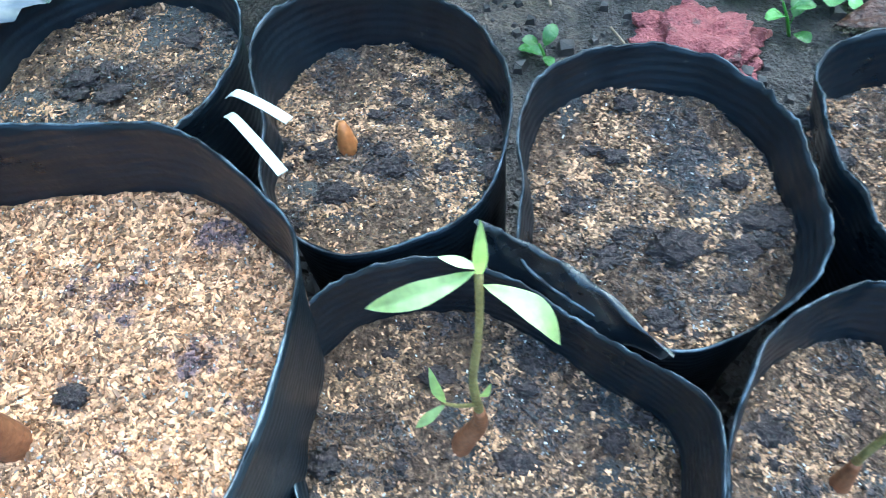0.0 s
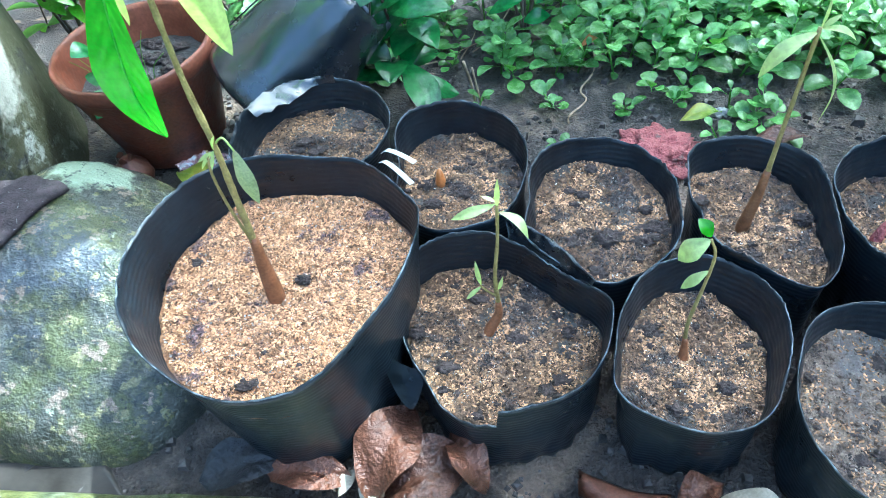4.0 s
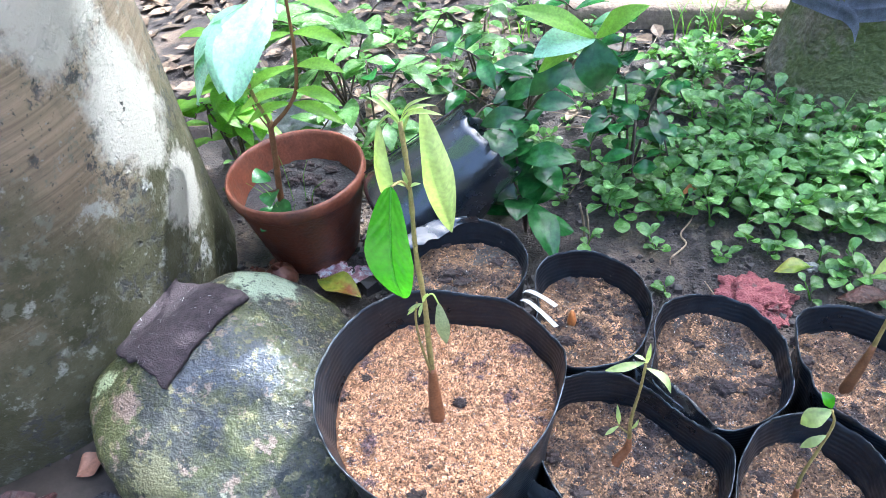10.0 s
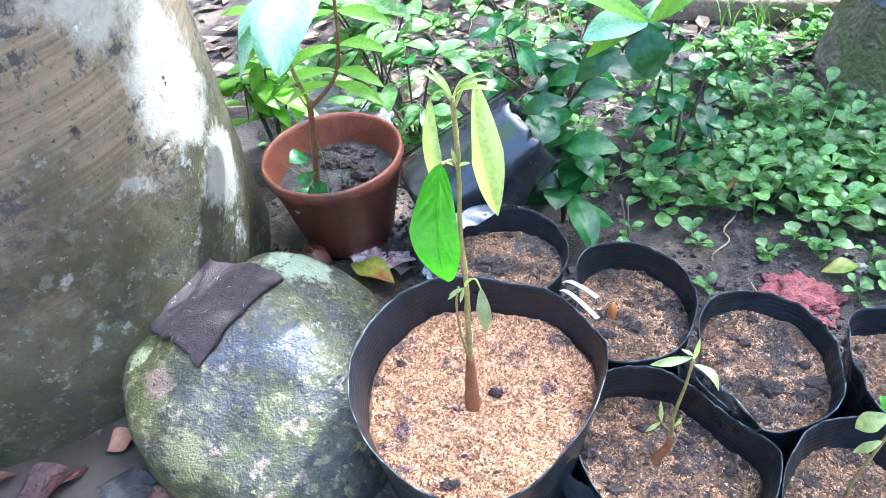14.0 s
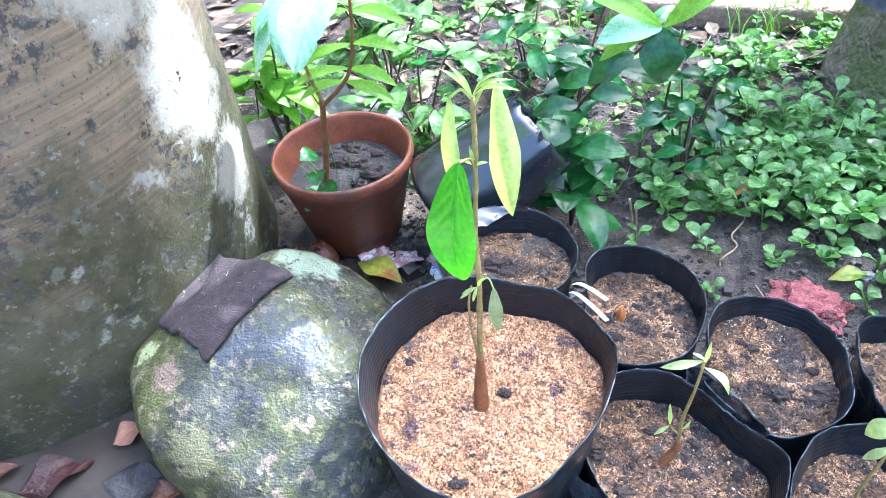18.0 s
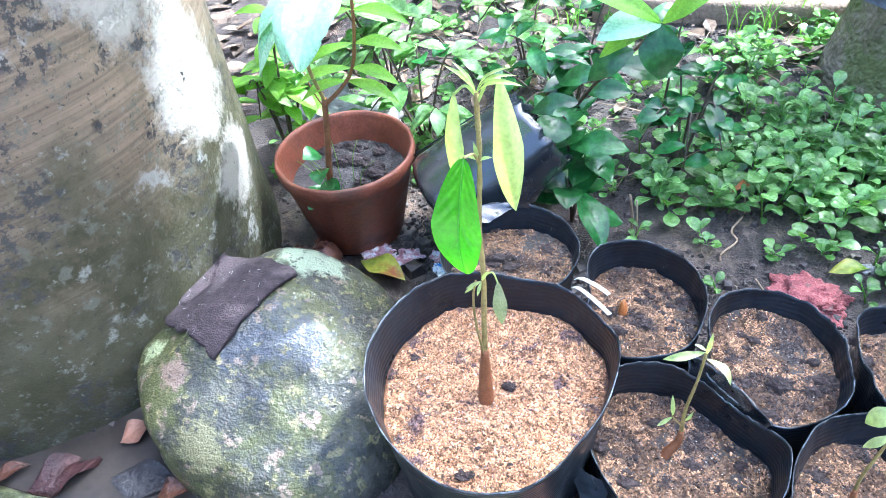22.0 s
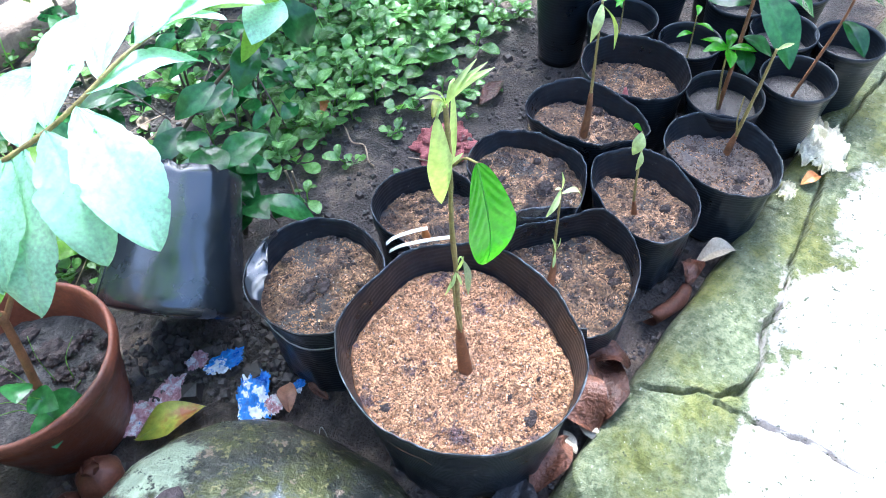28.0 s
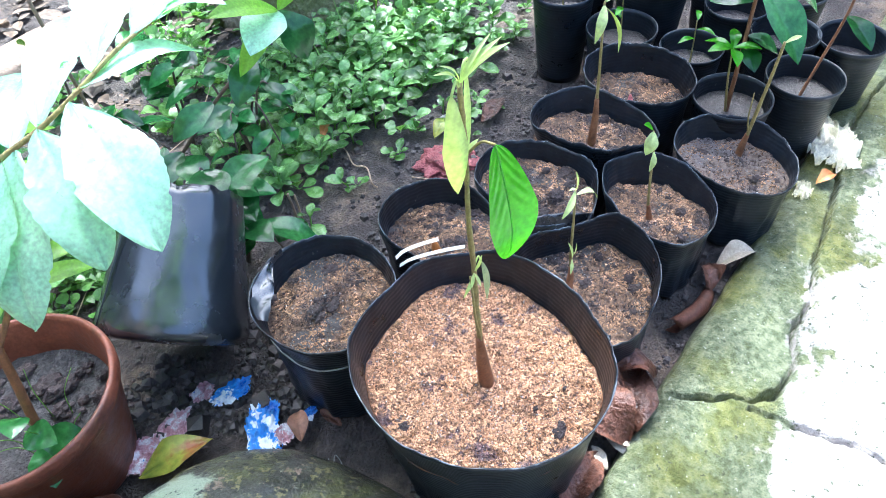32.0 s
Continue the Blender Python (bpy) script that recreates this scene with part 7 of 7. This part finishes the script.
def dry_bulb(at, r, h, label):
    ob = root("dry_fruit", *at, label=label, category="dry fruit", group="dry fruits by the pot")
    rings = []
    for k in range(13):
        t = k / 12
        q = r * math.sin(math.pi * min(0.94, 0.12 + 0.86 * t)) ** 0.8
        rings.append([(q * (1 + 0.05 * math.sin(6 * a)) * math.cos(a), q * (1 + 0.05 * math.sin(6 * a)) * math.sin(a), h * t) for a in (2 * math.pi * i / 28 for i in range(28))])
    part("husk", rings_mesh(rings, (True, True)), M["husk"], ob)
    for k in range(5):
        a = k * 1.26
        part("sepal", leaf_mesh((0.3 * r * math.cos(a), 0.3 * r * math.sin(a), h * 0.93), (0.30 * r * math.cos(a), 0.30 * r * math.sin(a), h * 1.16), (math.cos(a), math.sin(a), 0.2), r * 0.4, n=5, m=1), M["husk"], ob)


dry_bulb((-0.358, 0.340, 0.0), 0.031, 0.056, "round brown dried fruit at the foot of the pot")
dry_bulb((-0.408, 0.346, 0.0), 0.021, 0.034, "small red-brown dried fruit at the foot of the pot")


def thread():
    rnd = random.Random(8)
    pts = [(-0.150 + 0.018 * math.cos(k * 1.1) + 0.002 * k, 0.120 + 0.02 * math.sin(k * 1.3) + 0.004 * k, 0.006 + 0.002 * (k % 2)) for k in range(11)]
    tagged(part("thread", tube(curve_points(pts, 5), 0.0005, 5), M["thread"]), "tangled white thread on the soil", "thread")


thread()


def straps():
    """A grey woven strap looped round the trunk's foot."""
    ob = root("grey_strap", 0.655, 0.915, 0.23, label="bundle of grey plastic strapping hung on the trunk", category="strap")
    for k, pts in enumerate((((-0.125, 0.055, 0.020), (-0.10, 0.02, 0.022), (-0.04, -0.015, 0.012), (0.03, -0.02, 0.016), (0.10, 0.0, 0.03), (0.17, 0.05, 0.04)),
                             ((-0.06, -0.012, 0.022), (-0.03, -0.022, 0.0), (-0.015, -0.02, -0.03)), ((-0.05, -0.01, 0.034), (0.0, -0.022, 0.040), (0.08, -0.012, 0.052), (0.15, 0.03, 0.06)))):
        p = curve_points(pts, 6)
        bm = bmesh.new()
        rows = [[bm.verts.new(q + Vector((0, 0.001 * j, 0.016 * (j - 1)))) for j in range(3)] for q in p]
        for a, b in zip(rows, rows[1:]):
            for j in range(2):
                bm.faces.new((a[j], a[j + 1], b[j + 1], b[j]))
        bmesh.ops.solidify(bm, geom=bm.faces[:], thickness=0.001)
        part("band", bm, M["grey_net"], ob)


straps()
# a tie round the bag behind
tie = [(outline("bA", a) * 0.905 * math.cos(a) - 0.004, outline("bA", a) * 0.905 * math.sin(a) + 0.242, 0.142 + 0.004 * math.sin(3 * a)) for a in (2.2 + 0.1 * k for k in range(27))]
tagged(part("tie_string", tube(tie, 0.0012, 6), M["thread"]), "white string tied round a grow bag", "string")
